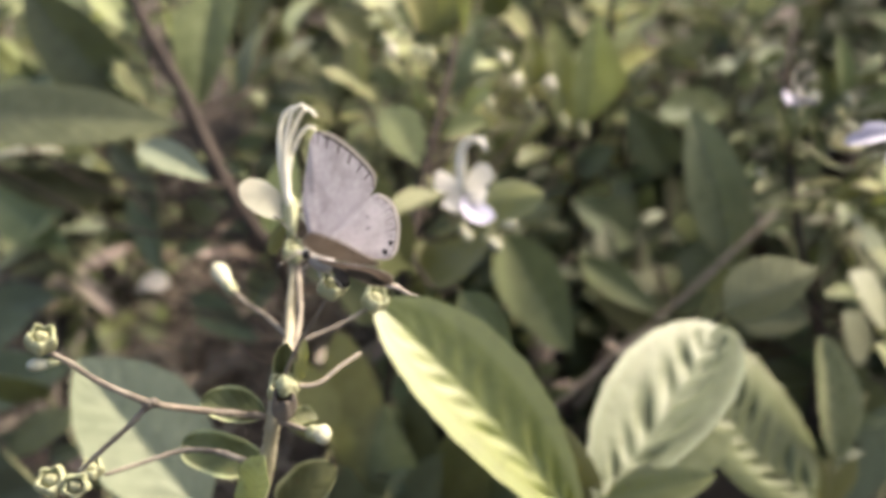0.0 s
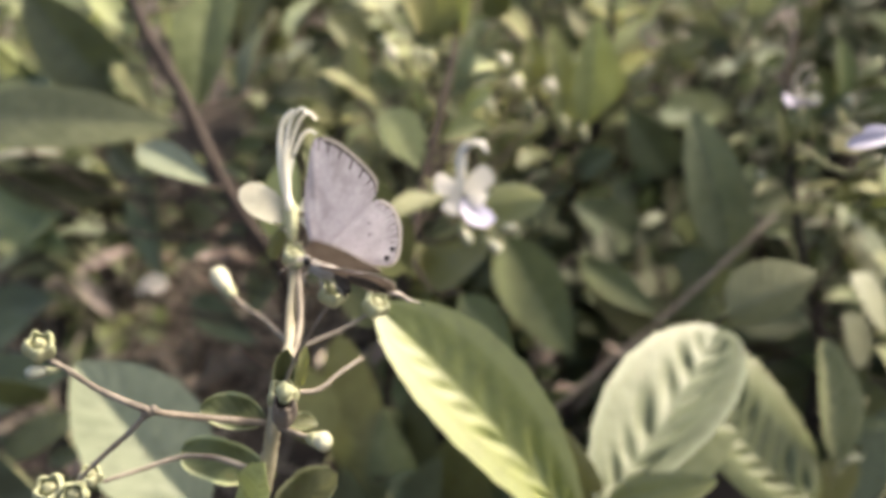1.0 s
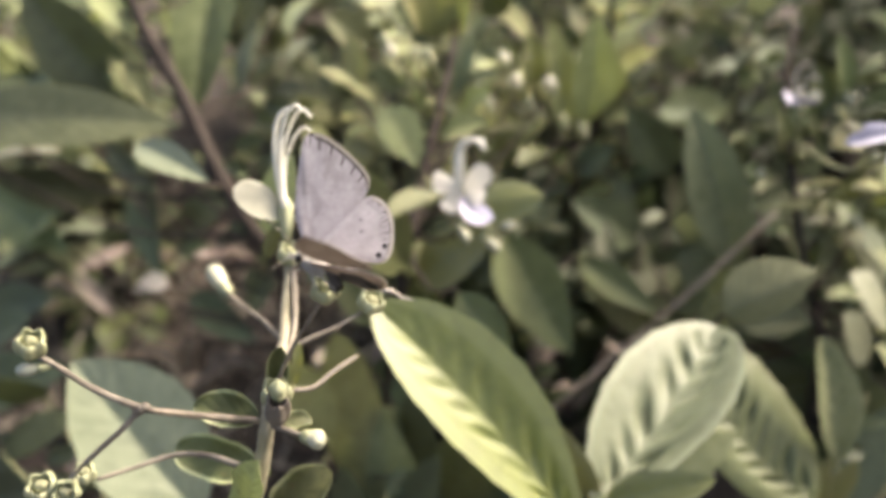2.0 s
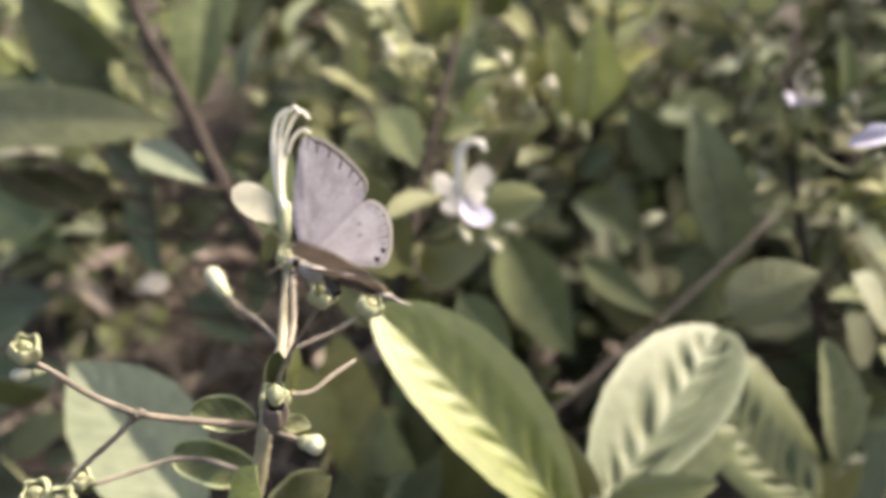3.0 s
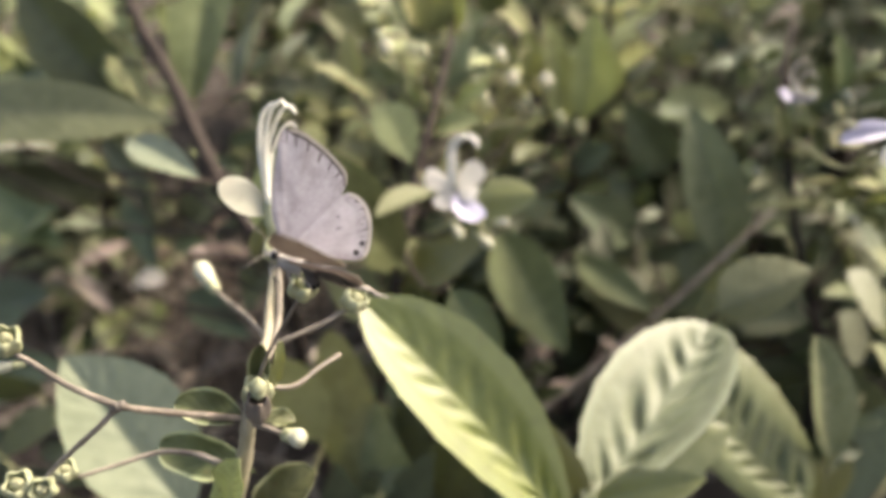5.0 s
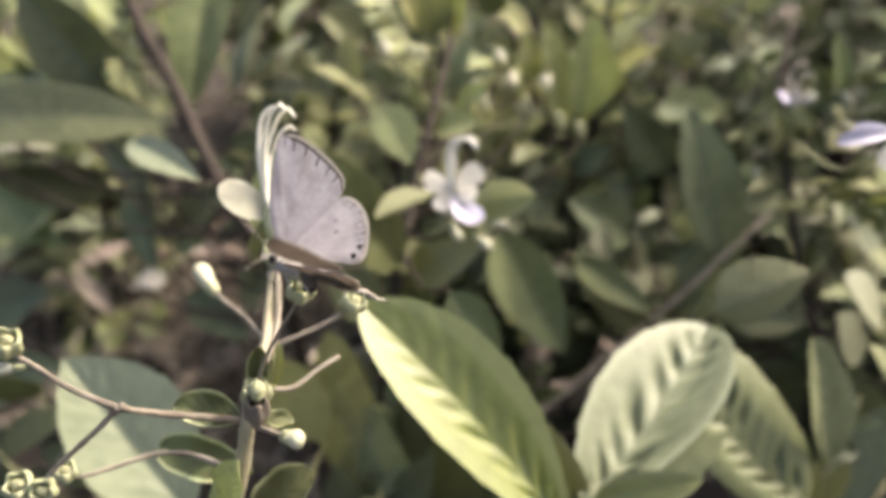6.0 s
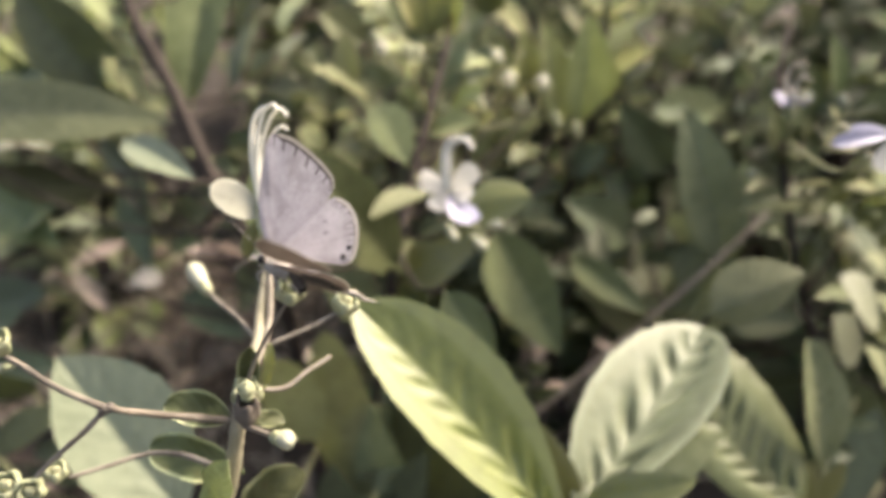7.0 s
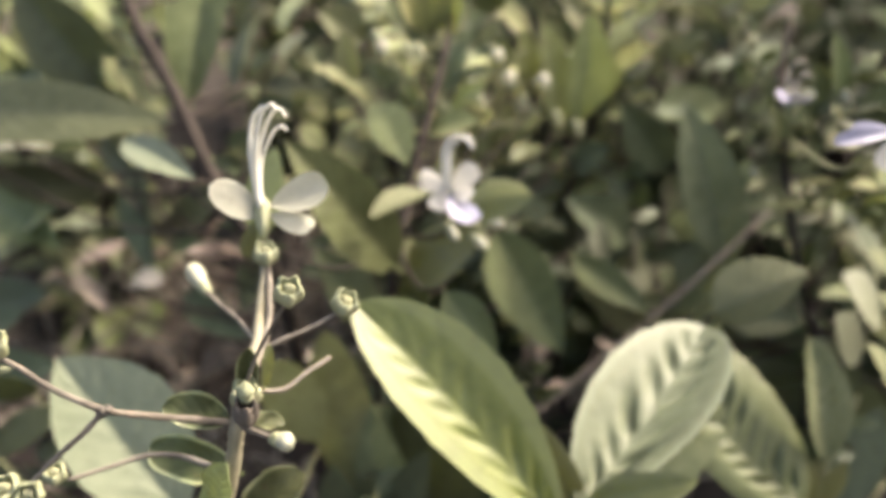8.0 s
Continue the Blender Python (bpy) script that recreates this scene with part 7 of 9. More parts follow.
stick(blue, GREENSTEM, [(0.0033, 0.4196, 0.3392), (-0.0099, 0.4423, 0.3583), (-0.0236, 0.4605, 0.3698), (-0.0412, 0.4757, 0.3761)], 0.00111, 0.00068)
leaf(blue, GREEN, (-0.0196, 0.4553, 0.3665), (-0.0270, 0.4674, 0.3759), (-0.1940, -0.4509, 0.8713), 0.0054, 0.0058, bend=0.05, fold_n=11.5555, fold_p=9.99993, nu=10, nv=3)
leaf(blue, GREEN, (-0.0387, 0.4736, 0.3752), (-0.0301, 0.4468, 0.3763), (0.3032, -0.5591, 0.7716), 0.0031, 0.0030, bend=0.05, fold_n=8.49341, fold_p=11.0621, nu=10, nv=3)
leaf(blue, GREEN, (-0.0110, 0.4439, 0.3593), (-0.0164, 0.4559, 0.3716), (-0.3308, -0.6152, 0.7156), 0.0055, 0.0045, bend=0.05, fold_n=23.82, fold_p=11.0572, nu=10, nv=3)
leaf(blue, YOUNG, (-0.0112, 0.4441, 0.3594), (0.0025, 0.4326, 0.3590), (-0.0768, -0.4671, 0.8809), 0.0037, 0.0039, bend=0.05, fold_n=21.8435, fold_p=24.3957, nu=10, nv=3)
leaf(blue, YOUNG, (-0.0060, 0.4358, 0.3528), (-0.0152, 0.4207, 0.3515), (0.1066, -0.5276, 0.8428), 0.0031, 0.0027, bend=0.05, fold_n=17.0261, fold_p=7.25831, nu=10, nv=3)
leaf(blue, GREEN, (-0.0293, 0.4655, 0.3718), (-0.0390, 0.4420, 0.3740), (0.0119, -0.3866, 0.9222), 0.0040, 0.0047, bend=0.05, fold_n=7.87026, fold_p=15.4371, nu=10, nv=3)
leaf(blue, YOUNG, (-0.0340, 0.4695, 0.3735), (-0.0470, 0.4563, 0.3802), (0.0401, -0.5434, 0.8385), 0.0046, 0.0051, bend=0.05, fold_n=13.6942, fold_p=5.10017, nu=10, nv=3)
leaf(blue, PALE, (-0.0260, 0.4626, 0.3707), (-0.0393, 0.4778, 0.3742), (0.3434, -0.4427, 0.8283), 0.0039, 0.0034, bend=0.05, fold_n=22.8695, fold_p=19.7264, nu=10, nv=3)
leaf(blue, PALE, (-0.0408, 0.4754, 0.3760), (-0.0569, 0.4700, 0.3817), (-0.0209, -0.5077, 0.8613), 0.0040, 0.0039, bend=0.05, fold_n=16.6987, fold_p=15.7733, nu=10, nv=3)
leaf(blue, YOUNG, (-0.0162, 0.4508, 0.3636), (-0.0306, 0.4213, 0.3699), (0.0084, -0.6867, 0.7269), 0.0040, 0.0046, bend=0.05, fold_n=11.9928, fold_p=8.04024, nu=10, nv=3)
leaf(blue, PALE, (-0.0211, 0.4573, 0.3678), (0.0007, 0.4654, 0.3640), (-0.0681, -0.5870, 0.8067), 0.0064, 0.0075, bend=0.05, fold_n=20.7746, fold_p=14.1649, nu=10, nv=3)
stick(blue, GREENSTEM, [(-0.0109, 0.3651, 0.3058), (0.0098, 0.4052, 0.3146), (0.0370, 0.4385, 0.3119), (0.0665, 0.4594, 0.3077)], 0.00103, 0.00071)
leaf(blue, PALE, (0.0191, 0.4170, 0.3135), (0.0247, 0.4179, 0.3268), (0.2703, -0.4631, 0.8441), 0.0048, 0.0042, bend=0.05, fold_n=17.2792, fold_p=8.72347, nu=10, nv=3)
leaf(blue, PALE, (0.0186, 0.4165, 0.3136), (0.0042, 0.3918, 0.3213), (0.3528, -0.3728, 0.8582), 0.0039, 0.0046, bend=0.05, fold_n=17.3113, fold_p=8.14988, nu=10, nv=3)
leaf(blue, YOUNG, (-0.0101, 0.3669, 0.3062), (-0.0090, 0.3760, 0.3089), (-0.0734, -0.4257, 0.9019), 0.0021, 0.0023, bend=0.05, fold_n=8.90643, fold_p=9.67291, nu=10, nv=3)
leaf(blue, PALE, (0.0072, 0.4004, 0.3135), (0.0020, 0.3849, 0.3156), (0.2731, -0.3606, 0.8918), 0.0024, 0.0028, bend=0.05, fold_n=11.3055, fold_p=9.59332, nu=10, nv=3)
leaf(blue, GREEN, (0.0068, 0.3998, 0.3133), (-0.0065, 0.3942, 0.3100), (-0.2752, -0.3699, 0.8873), 0.0049, 0.0040, bend=0.05, fold_n=9.27003, fold_p=23.5408, nu=10, nv=3)
leaf(blue, YOUNG, (-0.0079, 0.3713, 0.3070), (-0.0172, 0.3721, 0.3162), (-0.1314, -0.6697, 0.7309), 0.0040, 0.0045, bend=0.05, fold_n=11.6517, fold_p=24.2815, nu=10, nv=3)
leaf(blue, GREEN, (0.0449, 0.4443, 0.3107), (0.0338, 0.4527, 0.3046), (0.0982, -0.4923, 0.8649), 0.0026, 0.0023, bend=0.05, fold_n=8.81369, fold_p=19.6379, nu=10, nv=3)
leaf(blue, GREEN, (-0.0032, 0.3807, 0.3089), (0.0036, 0.3797, 0.3149), (0.3654, -0.3966, 0.8421), 0.0022, 0.0025, bend=0.05, fold_n=24.9581, fold_p=5.39261, nu=10, nv=3)
leaf(blue, YOUNG, (0.0003, 0.3874, 0.3104), (0.0083, 0.3743, 0.3095), (-0.1139, -0.3451, 0.9316), 0.0030, 0.0027, bend=0.05, fold_n=11.5791, fold_p=10.9265, nu=10, nv=3)
leaf(blue, GREEN, (-0.0066, 0.3738, 0.3075), (-0.0192, 0.3755, 0.3024), (-0.2121, -0.4188, 0.8830), 0.0038, 0.0040, bend=0.05, fold_n=21.6472, fold_p=7.71476, nu=10, nv=3)
leaf(blue, PALE, (0.0138, 0.4104, 0.3141), (0.0217, 0.4185, 0.3184), (0.1930, -0.2755, 0.9417), 0.0033, 0.0029, bend=0.05, fold_n=8.9318, fold_p=24.0027, nu=10, nv=3)
leaf(blue, GREEN, (0.0558, 0.4520, 0.3091), (0.0647, 0.4665, 0.3133), (0.2156, -0.5756, 0.7888), 0.0031, 0.0028, bend=0.05, fold_n=21.4744, fold_p=16.9293, nu=10, nv=3)
stick(blue, STEM, [(-0.0086, 0.3691, 0.2731), (0.0304, 0.4197, 0.2798), (0.0692, 0.4617, 0.2719), (0.1061, 0.4821, 0.2669)], 0.00108, 0.00077)
leaf(blue, DARK, (0.0461, 0.4373, 0.2762), (0.0612, 0.4500, 0.2808), (-0.2979, -0.8290, 0.4733), 0.0040, 0.0039, bend=0.05, fold_n=22.2869, fold_p=9.55289, nu=10, nv=3)
leaf(blue, DARK, (-0.0085, 0.3694, 0.2731), (0.0039, 0.3740, 0.2838), (-0.1504, -0.9609, 0.2327), 0.0048, 0.0040, bend=0.05, fold_n=18.7389, fold_p=11.74, nu=10, nv=3)
leaf(blue, GREEN, (0.0382, 0.4286, 0.2780), (0.0500, 0.4392, 0.2717), (-0.0092, -0.8816, 0.4719), 0.0032, 0.0029, bend=0.05, fold_n=13.8749, fold_p=18.2173, nu=10, nv=3)
leaf(blue, DARK, (0.1028, 0.4804, 0.2673), (0.1057, 0.4793, 0.2855), (-0.3828, -0.8965, 0.2230), 0.0071, 0.0073, bend=0.05, fold_n=17.1488, fold_p=18.363, nu=10, nv=3)
leaf(blue, DARK, (0.0455, 0.4367, 0.2764), (0.0537, 0.4294, 0.2911), (-0.2815, -0.8677, 0.4096), 0.0037, 0.0044, bend=0.05, fold_n=12.2626, fold_p=18.8023, nu=10, nv=3)
leaf(blue, GREEN, (0.0699, 0.4621, 0.2718), (0.0565, 0.4592, 0.2697), (-0.4611, -0.6119, 0.6426), 0.0037, 0.0032, bend=0.05, fold_n=5.6543, fold_p=5.51482, nu=10, nv=3)
leaf(blue, DARK, (0.0701, 0.4622, 0.2718), (0.0589, 0.4483, 0.2726), (-0.2455, -0.9477, 0.2037), 0.0039, 0.0034, bend=0.05, fold_n=10.531, fold_p=11.8836, nu=10, nv=3)
leaf(blue, DARK, (0.0655, 0.4579, 0.2725), (0.0533, 0.4598, 0.2649), (-0.1237, -0.9304, 0.3451), 0.0040, 0.0043, bend=0.05, fold_n=24.7706, fold_p=14.2945, nu=10, nv=3)
leaf(blue, DARK, (0.0548, 0.4467, 0.2745), (0.0340, 0.4508, 0.2716), (-0.1675, -0.9384, 0.3021), 0.0055, 0.0065, bend=0.05, fold_n=20.8989, fold_p=15.0281, nu=10, nv=3)
leaf(blue, DARK, (0.0197, 0.4064, 0.2776), (0.0063, 0.3962, 0.2794), (-0.2760, -0.8911, 0.3602), 0.0031, 0.0036, bend=0.05, fold_n=7.36215, fold_p=20.6835, nu=10, nv=3)
leaf(blue, GREEN, (0.0493, 0.4408, 0.2756), (0.0471, 0.4318, 0.2914), (-0.5102, -0.5871, 0.6286), 0.0037, 0.0032, bend=0.05, fold_n=10.5661, fold_p=23.8781, nu=10, nv=3)
leaf(blue, DARK, (0.0508, 0.4425, 0.2753), (0.0686, 0.4512, 0.2795), (-0.6377, -0.7541, 0.1570), 0.0046, 0.0038, bend=0.05, fold_n=16.1604, fold_p=10.3166, nu=10, nv=3)
stick(slant, STEM, [(0.1362, 0.3761, 0.2242), (0.1357, 0.4360, 0.2275), (0.1291, 0.4746, 0.2537), (0.1235, 0.5053, 0.2864)], 0.00116, 0.00078)
leaf(slant, DARK, (0.1360, 0.4224, 0.2262), (0.1481, 0.4071, 0.2459), (-0.1137, -0.8576, 0.5017), 0.0050, 0.0053, bend=0.05, fold_n=8.74748, fold_p=6.41654, nu=10, nv=3)
leaf(slant, DARK, (0.1261, 0.4910, 0.2711), (0.1422, 0.5012, 0.2700), (-0.1328, -0.9823, 0.1318), 0.0039, 0.0047, bend=0.05, fold_n=20.8822, fold_p=22.767, nu=10, nv=3)
leaf(slant, GREEN, (0.1360, 0.4230, 0.2263), (0.1332, 0.4373, 0.2334), (-0.4082, -0.7458, 0.5264), 0.0057, 0.0065, bend=0.05, fold_n=16.2828, fold_p=13.5916, nu=10, nv=3)
leaf(slant, DARK, (0.1351, 0.4395, 0.2298), (0.1309, 0.4541, 0.2354), (-0.2606, -0.8632, 0.4324), 0.0052, 0.0062, bend=0.05, fold_n=19.9682, fold_p=7.69708, nu=10, nv=3)
leaf(slant, GREEN, (0.1290, 0.4755, 0.2547), (0.1254, 0.4865, 0.2619), (-0.5296, -0.8187, 0.2219), 0.0042, 0.0040, bend=0.05, fold_n=22.7853, fold_p=16.5441, nu=10, nv=3)
leaf(slant, GREEN, (0.1315, 0.4609, 0.2442), (0.1363, 0.4551, 0.2671), (-0.0399, -0.9410, 0.3359), 0.0058, 0.0062, bend=0.05, fold_n=19.3776, fold_p=23.6596, nu=10, nv=3)
leaf(slant, DARK, (0.1363, 0.3837, 0.2243), (0.1085, 0.3630, 0.2342), (-0.2166, -0.9472, 0.2364), 0.0060, 0.0066, bend=0.05, fold_n=20.1992, fold_p=12.0118, nu=10, nv=3)
leaf(slant, DARK, (0.1285, 0.4781, 0.2575), (0.1386, 0.4709, 0.2738), (-0.2254, -0.9514, 0.2101), 0.0064, 0.0066, bend=0.05, fold_n=17.3448, fold_p=16.6175, nu=10, nv=3)
leaf(slant, DARK, (0.1307, 0.4657, 0.2476), (0.1137, 0.4719, 0.2590), (-0.3565, -0.7015, 0.6171), 0.0058, 0.0065, bend=0.05, fold_n=8.34657, fold_p=13.5829, nu=10, nv=3)
leaf(slant, DARK, (0.1360, 0.4242, 0.2264), (0.1411, 0.4233, 0.2370), (-0.5011, -0.7897, 0.3540), 0.0033, 0.0027, bend=0.05, fold_n=24.3957, fold_p=15.3337, nu=10, nv=3)
leaf(slant, DARK, (0.1330, 0.4521, 0.2383), (0.1507, 0.4684, 0.2390), (-0.5441, -0.7101, 0.4468), 0.0046, 0.0050, bend=0.05, fold_n=21.9824, fold_p=10.171, nu=10, nv=3)
stick(slant, STEM, [(0.0579, 0.3286, 0.1836), (0.0545, 0.3701, 0.1950), (0.0658, 0.4244, 0.2084)], 0.00111, 0.00074)
leaf(slant, GREEN, (0.0573, 0.3373, 0.1857), (0.0696, 0.3196, 0.2094), (-0.6265, -0.7218, 0.2940), 0.0042, 0.0038, bend=0.05, fold_n=14.3324, fold_p=22.4564, nu=10, nv=3)
leaf(slant, GREEN, (0.0553, 0.3611, 0.1923), (0.0646, 0.3403, 0.2044), (-0.3049, -0.8633, 0.4022), 0.0033, 0.0031, bend=0.05, fold_n=8.22101, fold_p=18.3086, nu=10, nv=3)
leaf(slant, GREEN, (0.0561, 0.3512, 0.1894), (0.0483, 0.3395, 0.1929), (-0.0190, -0.9382, 0.3457), 0.0024, 0.0021, bend=0.05, fold_n=24.8087, fold_p=13.773, nu=10, nv=3)
leaf(slant, DARK, (0.0568, 0.3815, 0.1974), (0.0778, 0.3877, 0.1881), (-0.1170, -0.8148, 0.5678), 0.0055, 0.0052, bend=0.05, fold_n=14.7326, fold_p=18.445, nu=10, nv=3)
leaf(slant, DARK, (0.0562, 0.3508, 0.1893), (0.0668, 0.3576, 0.1961), (-0.6102, -0.7646, 0.2075), 0.0039, 0.0044, bend=0.05, fold_n=5.55995, fold_p=19.8068, nu=10, nv=3)
leaf(slant, DARK, (0.0572, 0.3379, 0.1858), (0.0580, 0.3370, 0.1973), (-0.5139, -0.7920, 0.3295), 0.0032, 0.0030, bend=0.05, fold_n=13.3539, fold_p=21.5337, nu=10, nv=3)
leaf(slant, DARK, (0.0563, 0.3496, 0.1889), (0.0463, 0.3446, 0.2056), (-0.2509, -0.8599, 0.4446), 0.0041, 0.0035, bend=0.05, fold_n=5.38212, fold_p=19.0979, nu=10, nv=3)
leaf(slant, GREEN, (0.0645, 0.4181, 0.2066), (0.0566, 0.4147, 0.2218), (-0.3519, -0.9307, 0.0997), 0.0050, 0.0047, bend=0.05, fold_n=16.1977, fold_p=20.9541, nu=10, nv=3)
leaf(slant, DARK, (0.0573, 0.3364, 0.1854), (0.0471, 0.3452, 0.1731), (-0.0547, -0.9478, 0.3142), 0.0027, 0.0024, bend=0.05, fold_n=10.0307, fold_p=5.70279, nu=10, nv=3)
stick(slant, STEM, [(0.1954, 0.4175, 0.2547), (0.2172, 0.4941, 0.2663), (0.2128, 0.5391, 0.3036), (0.2122, 0.5718, 0.3396)], 0.00121, 0.00082)
leaf(slant, DARK, (0.2123, 0.5683, 0.3358), (0.1999, 0.5706, 0.3241), (-0.1638, -0.9457, 0.2806), 0.0080, 0.0066, bend=0.05, fold_n=18.8955, fold_p=12.3459, nu=10, nv=3)
leaf(slant, DARK, (0.2031, 0.4438, 0.2577), (0.1989, 0.4476, 0.2694), (-0.1716, -0.9277, 0.3314), 0.0042, 0.0048, bend=0.05, fold_n=23.4968, fold_p=15.2274, nu=10, nv=3)
leaf(slant, GREEN, (0.2106, 0.4701, 0.2618), (0.2105, 0.4874, 0.2686), (-0.5086, -0.6627, 0.5497), 0.0051, 0.0049, bend=0.05, fold_n=14.0118, fold_p=20.5378, nu=10, nv=3)
leaf(slant, DARK, (0.2126, 0.5530, 0.3189), (0.1819, 0.5257, 0.3176), (-0.0534, -0.7702, 0.6356), 0.0065, 0.0056, bend=0.05, fold_n=19.3816, fold_p=10.7323, nu=10, nv=3)
leaf(slant, GREEN, (0.2152, 0.5157, 0.2840), (0.2332, 0.5233, 0.2776), (-0.0680, -0.9204, 0.3850), 0.0032, 0.0035, bend=0.05, fold_n=23.4527, fold_p=9.64737, nu=10, nv=3)
leaf(slant, DARK, (0.2145, 0.5223, 0.2895), (0.2149, 0.5287, 0.2983), (-0.0826, -0.9075, 0.4119), 0.0033, 0.0030, bend=0.05, fold_n=13.831, fold_p=6.48402, nu=10, nv=3)
leaf(slant, GREEN, (0.2124, 0.5626, 0.3295), (0.2386, 0.5729, 0.3273), (-0.5183, -0.5428, 0.6608), 0.0056, 0.0045, bend=0.05, fold_n=6.84684, fold_p=6.28421, nu=10, nv=3)
leaf(slant, GREEN, (0.2158, 0.5097, 0.2791), (0.1944, 0.4860, 0.2824), (-0.6199, -0.5471, 0.5625), 0.0045, 0.0037, bend=0.05, fold_n=16.3916, fold_p=14.2458, nu=10, nv=3)
leaf(slant, DARK, (0.2126, 0.5499, 0.3155), (0.2259, 0.5615, 0.3282), (-0.2034, -0.6868, 0.6978), 0.0054, 0.0044, bend=0.05, fold_n=13.6725, fold_p=6.11928, nu=10, nv=3)
leaf(slant, GREEN, (0.2123, 0.5653, 0.3325), (0.1905, 0.5594, 0.3417), (-0.0887, -0.9768, 0.1950), 0.0044, 0.0051, bend=0.05, fold_n=18.3833, fold_p=11.9617, nu=10, nv=3)
leaf(slant, GREEN, (0.2166, 0.5014, 0.2722), (0.2195, 0.5106, 0.2804), (-0.5502, -0.6827, 0.4808), 0.0048, 0.0044, bend=0.05, fold_n=14.8386, fold_p=5.05087, nu=10, nv=3)
stick(tall, STEM, [(-0.0992, 0.3541, 0.2880), (-0.1423, 0.3910, 0.2525), (-0.1921, 0.4413, 0.2399), (-0.2384, 0.4624, 0.2369)], 0.00103, 0.00077)
leaf(tall, DARK, (-0.1462, 0.3952, 0.2513), (-0.1465, 0.3974, 0.2652), (-0.5485, -0.7876, 0.2808), 0.0046, 0.0050, bend=0.05, fold_n=10.9319, fold_p=21.2982, nu=10, nv=3)
leaf(tall, DARK, (-0.1921, 0.4413, 0.2399), (-0.1800, 0.4493, 0.2257), (-0.0899, -0.7123, 0.6961), 0.0054, 0.0049, bend=0.05, fold_n=18.3484, fold_p=5.54739, nu=10, nv=3)
leaf(tall, GREEN, (-0.1600, 0.4095, 0.2475), (-0.1507, 0.4188, 0.2537), (-0.6245, -0.6681, 0.4044), 0.0041, 0.0040, bend=0.05, fold_n=15.3349, fold_p=8.44532, nu=10, nv=3)
leaf(tall, DARK, (-0.1758, 0.4254, 0.2436), (-0.1727, 0.4413, 0.2484), (-0.5461, -0.8019, 0.2425), 0.0055, 0.0056, bend=0.05, fold_n=11.0848, fold_p=14.2176, nu=10, nv=3)
leaf(tall, GREEN, (-0.1072, 0.3615, 0.2812), (-0.0922, 0.3782, 0.2810), (-0.1367, -0.7601, 0.6352), 0.0062, 0.0050, bend=0.05, fold_n=7.4588, fold_p=21.6592, nu=10, nv=3)
leaf(tall, GREEN, (-0.1087, 0.3629, 0.2799), (-0.0869, 0.3542, 0.2980), (-0.6385, -0.6078, 0.4721), 0.0071, 0.0058, bend=0.05, fold_n=17.0763, fold_p=14.5495, nu=10, nv=3)
leaf(tall, GREEN, (-0.1924, 0.4414, 0.2399), (-0.1592, 0.4216, 0.2500), (-0.6092, -0.7642, 0.2117), 0.0051, 0.0043, bend=0.05, fold_n=5.18278, fold_p=17.5116, nu=10, nv=3)
leaf(tall, DARK, (-0.2268, 0.4572, 0.2375), (-0.2369, 0.4303, 0.2458), (-0.2557, -0.9065, 0.3360), 0.0071, 0.0082, bend=0.05, fold_n=16.6422, fold_p=9.77838, nu=10, nv=3)
leaf(tall, GREEN, (-0.1302, 0.3813, 0.2622), (-0.1509, 0.3815, 0.2568), (-0.2297, -0.8450, 0.4829), 0.0052, 0.0051, bend=0.05, fold_n=5.78071, fold_p=5.60656, nu=10, nv=3)
leaf(tall, DARK, (-0.1240, 0.3762, 0.2672), (-0.1028, 0.3754, 0.2806), (-0.3035, -0.8823, 0.3598), 0.0053, 0.0045, bend=0.05, fold_n=14.1155, fold_p=7.82381, nu=10, nv=3)
stick(tall, STEM, [(-0.1232, 0.3872, 0.3050), (-0.1147, 0.4505, 0.3141), (-0.1005, 0.4940, 0.3289), (-0.0819, 0.5254, 0.3427)], 0.00108, 0.00077)
leaf(tall, DARK, (-0.1070, 0.4749, 0.3221), (-0.0800, 0.4768, 0.3212), (-0.4972, -0.4995, 0.7094), 0.0076, 0.0077, bend=0.05, fold_n=9.97806, fold_p=21.3037, nu=10, nv=3)
leaf(tall, DARK, (-0.1113, 0.4616, 0.3176), (-0.0851, 0.4467, 0.3193), (-0.0013, -0.9404, 0.3402), 0.0065, 0.0062, bend=0.05, fold_n=21.2522, fold_p=22.5063, nu=10, nv=3)
leaf(tall, DARK, (-0.1200, 0.4154, 0.3083), (-0.0961, 0.3925, 0.3245), (-0.2382, -0.9116, 0.3350), 0.0041, 0.0035, bend=0.05, fold_n=13.1935, fold_p=15.1458, nu=10, nv=3)
leaf(tall, DARK, (-0.0900, 0.5120, 0.3367), (-0.0722, 0.5024, 0.3512), (-0.6512, -0.6357, 0.4144), 0.0055, 0.0064, bend=0.05, fold_n=6.03338, fold_p=20.0407, nu=10, nv=3)
leaf(tall, GREEN, (-0.1139, 0.4532, 0.3149), (-0.0970, 0.4312, 0.3165), (-0.5665, -0.7290, 0.3842), 0.0050, 0.0043, bend=0.05, fold_n=24.1473, fold_p=6.16224, nu=10, nv=3)
leaf(tall, GREEN, (-0.1220, 0.3991, 0.3063), (-0.1339, 0.3812, 0.3201), (-0.5179, -0.7250, 0.4540), 0.0053, 0.0047, bend=0.05, fold_n=8.41455, fold_p=6.88227, nu=10, nv=3)
leaf(tall, GREEN, (-0.1047, 0.4819, 0.3245), (-0.0891, 0.4950, 0.3217), (-0.5255, -0.6118, 0.5913), 0.0055, 0.0054, bend=0.05, fold_n=19.5797, fold_p=11.1958, nu=10, nv=3)
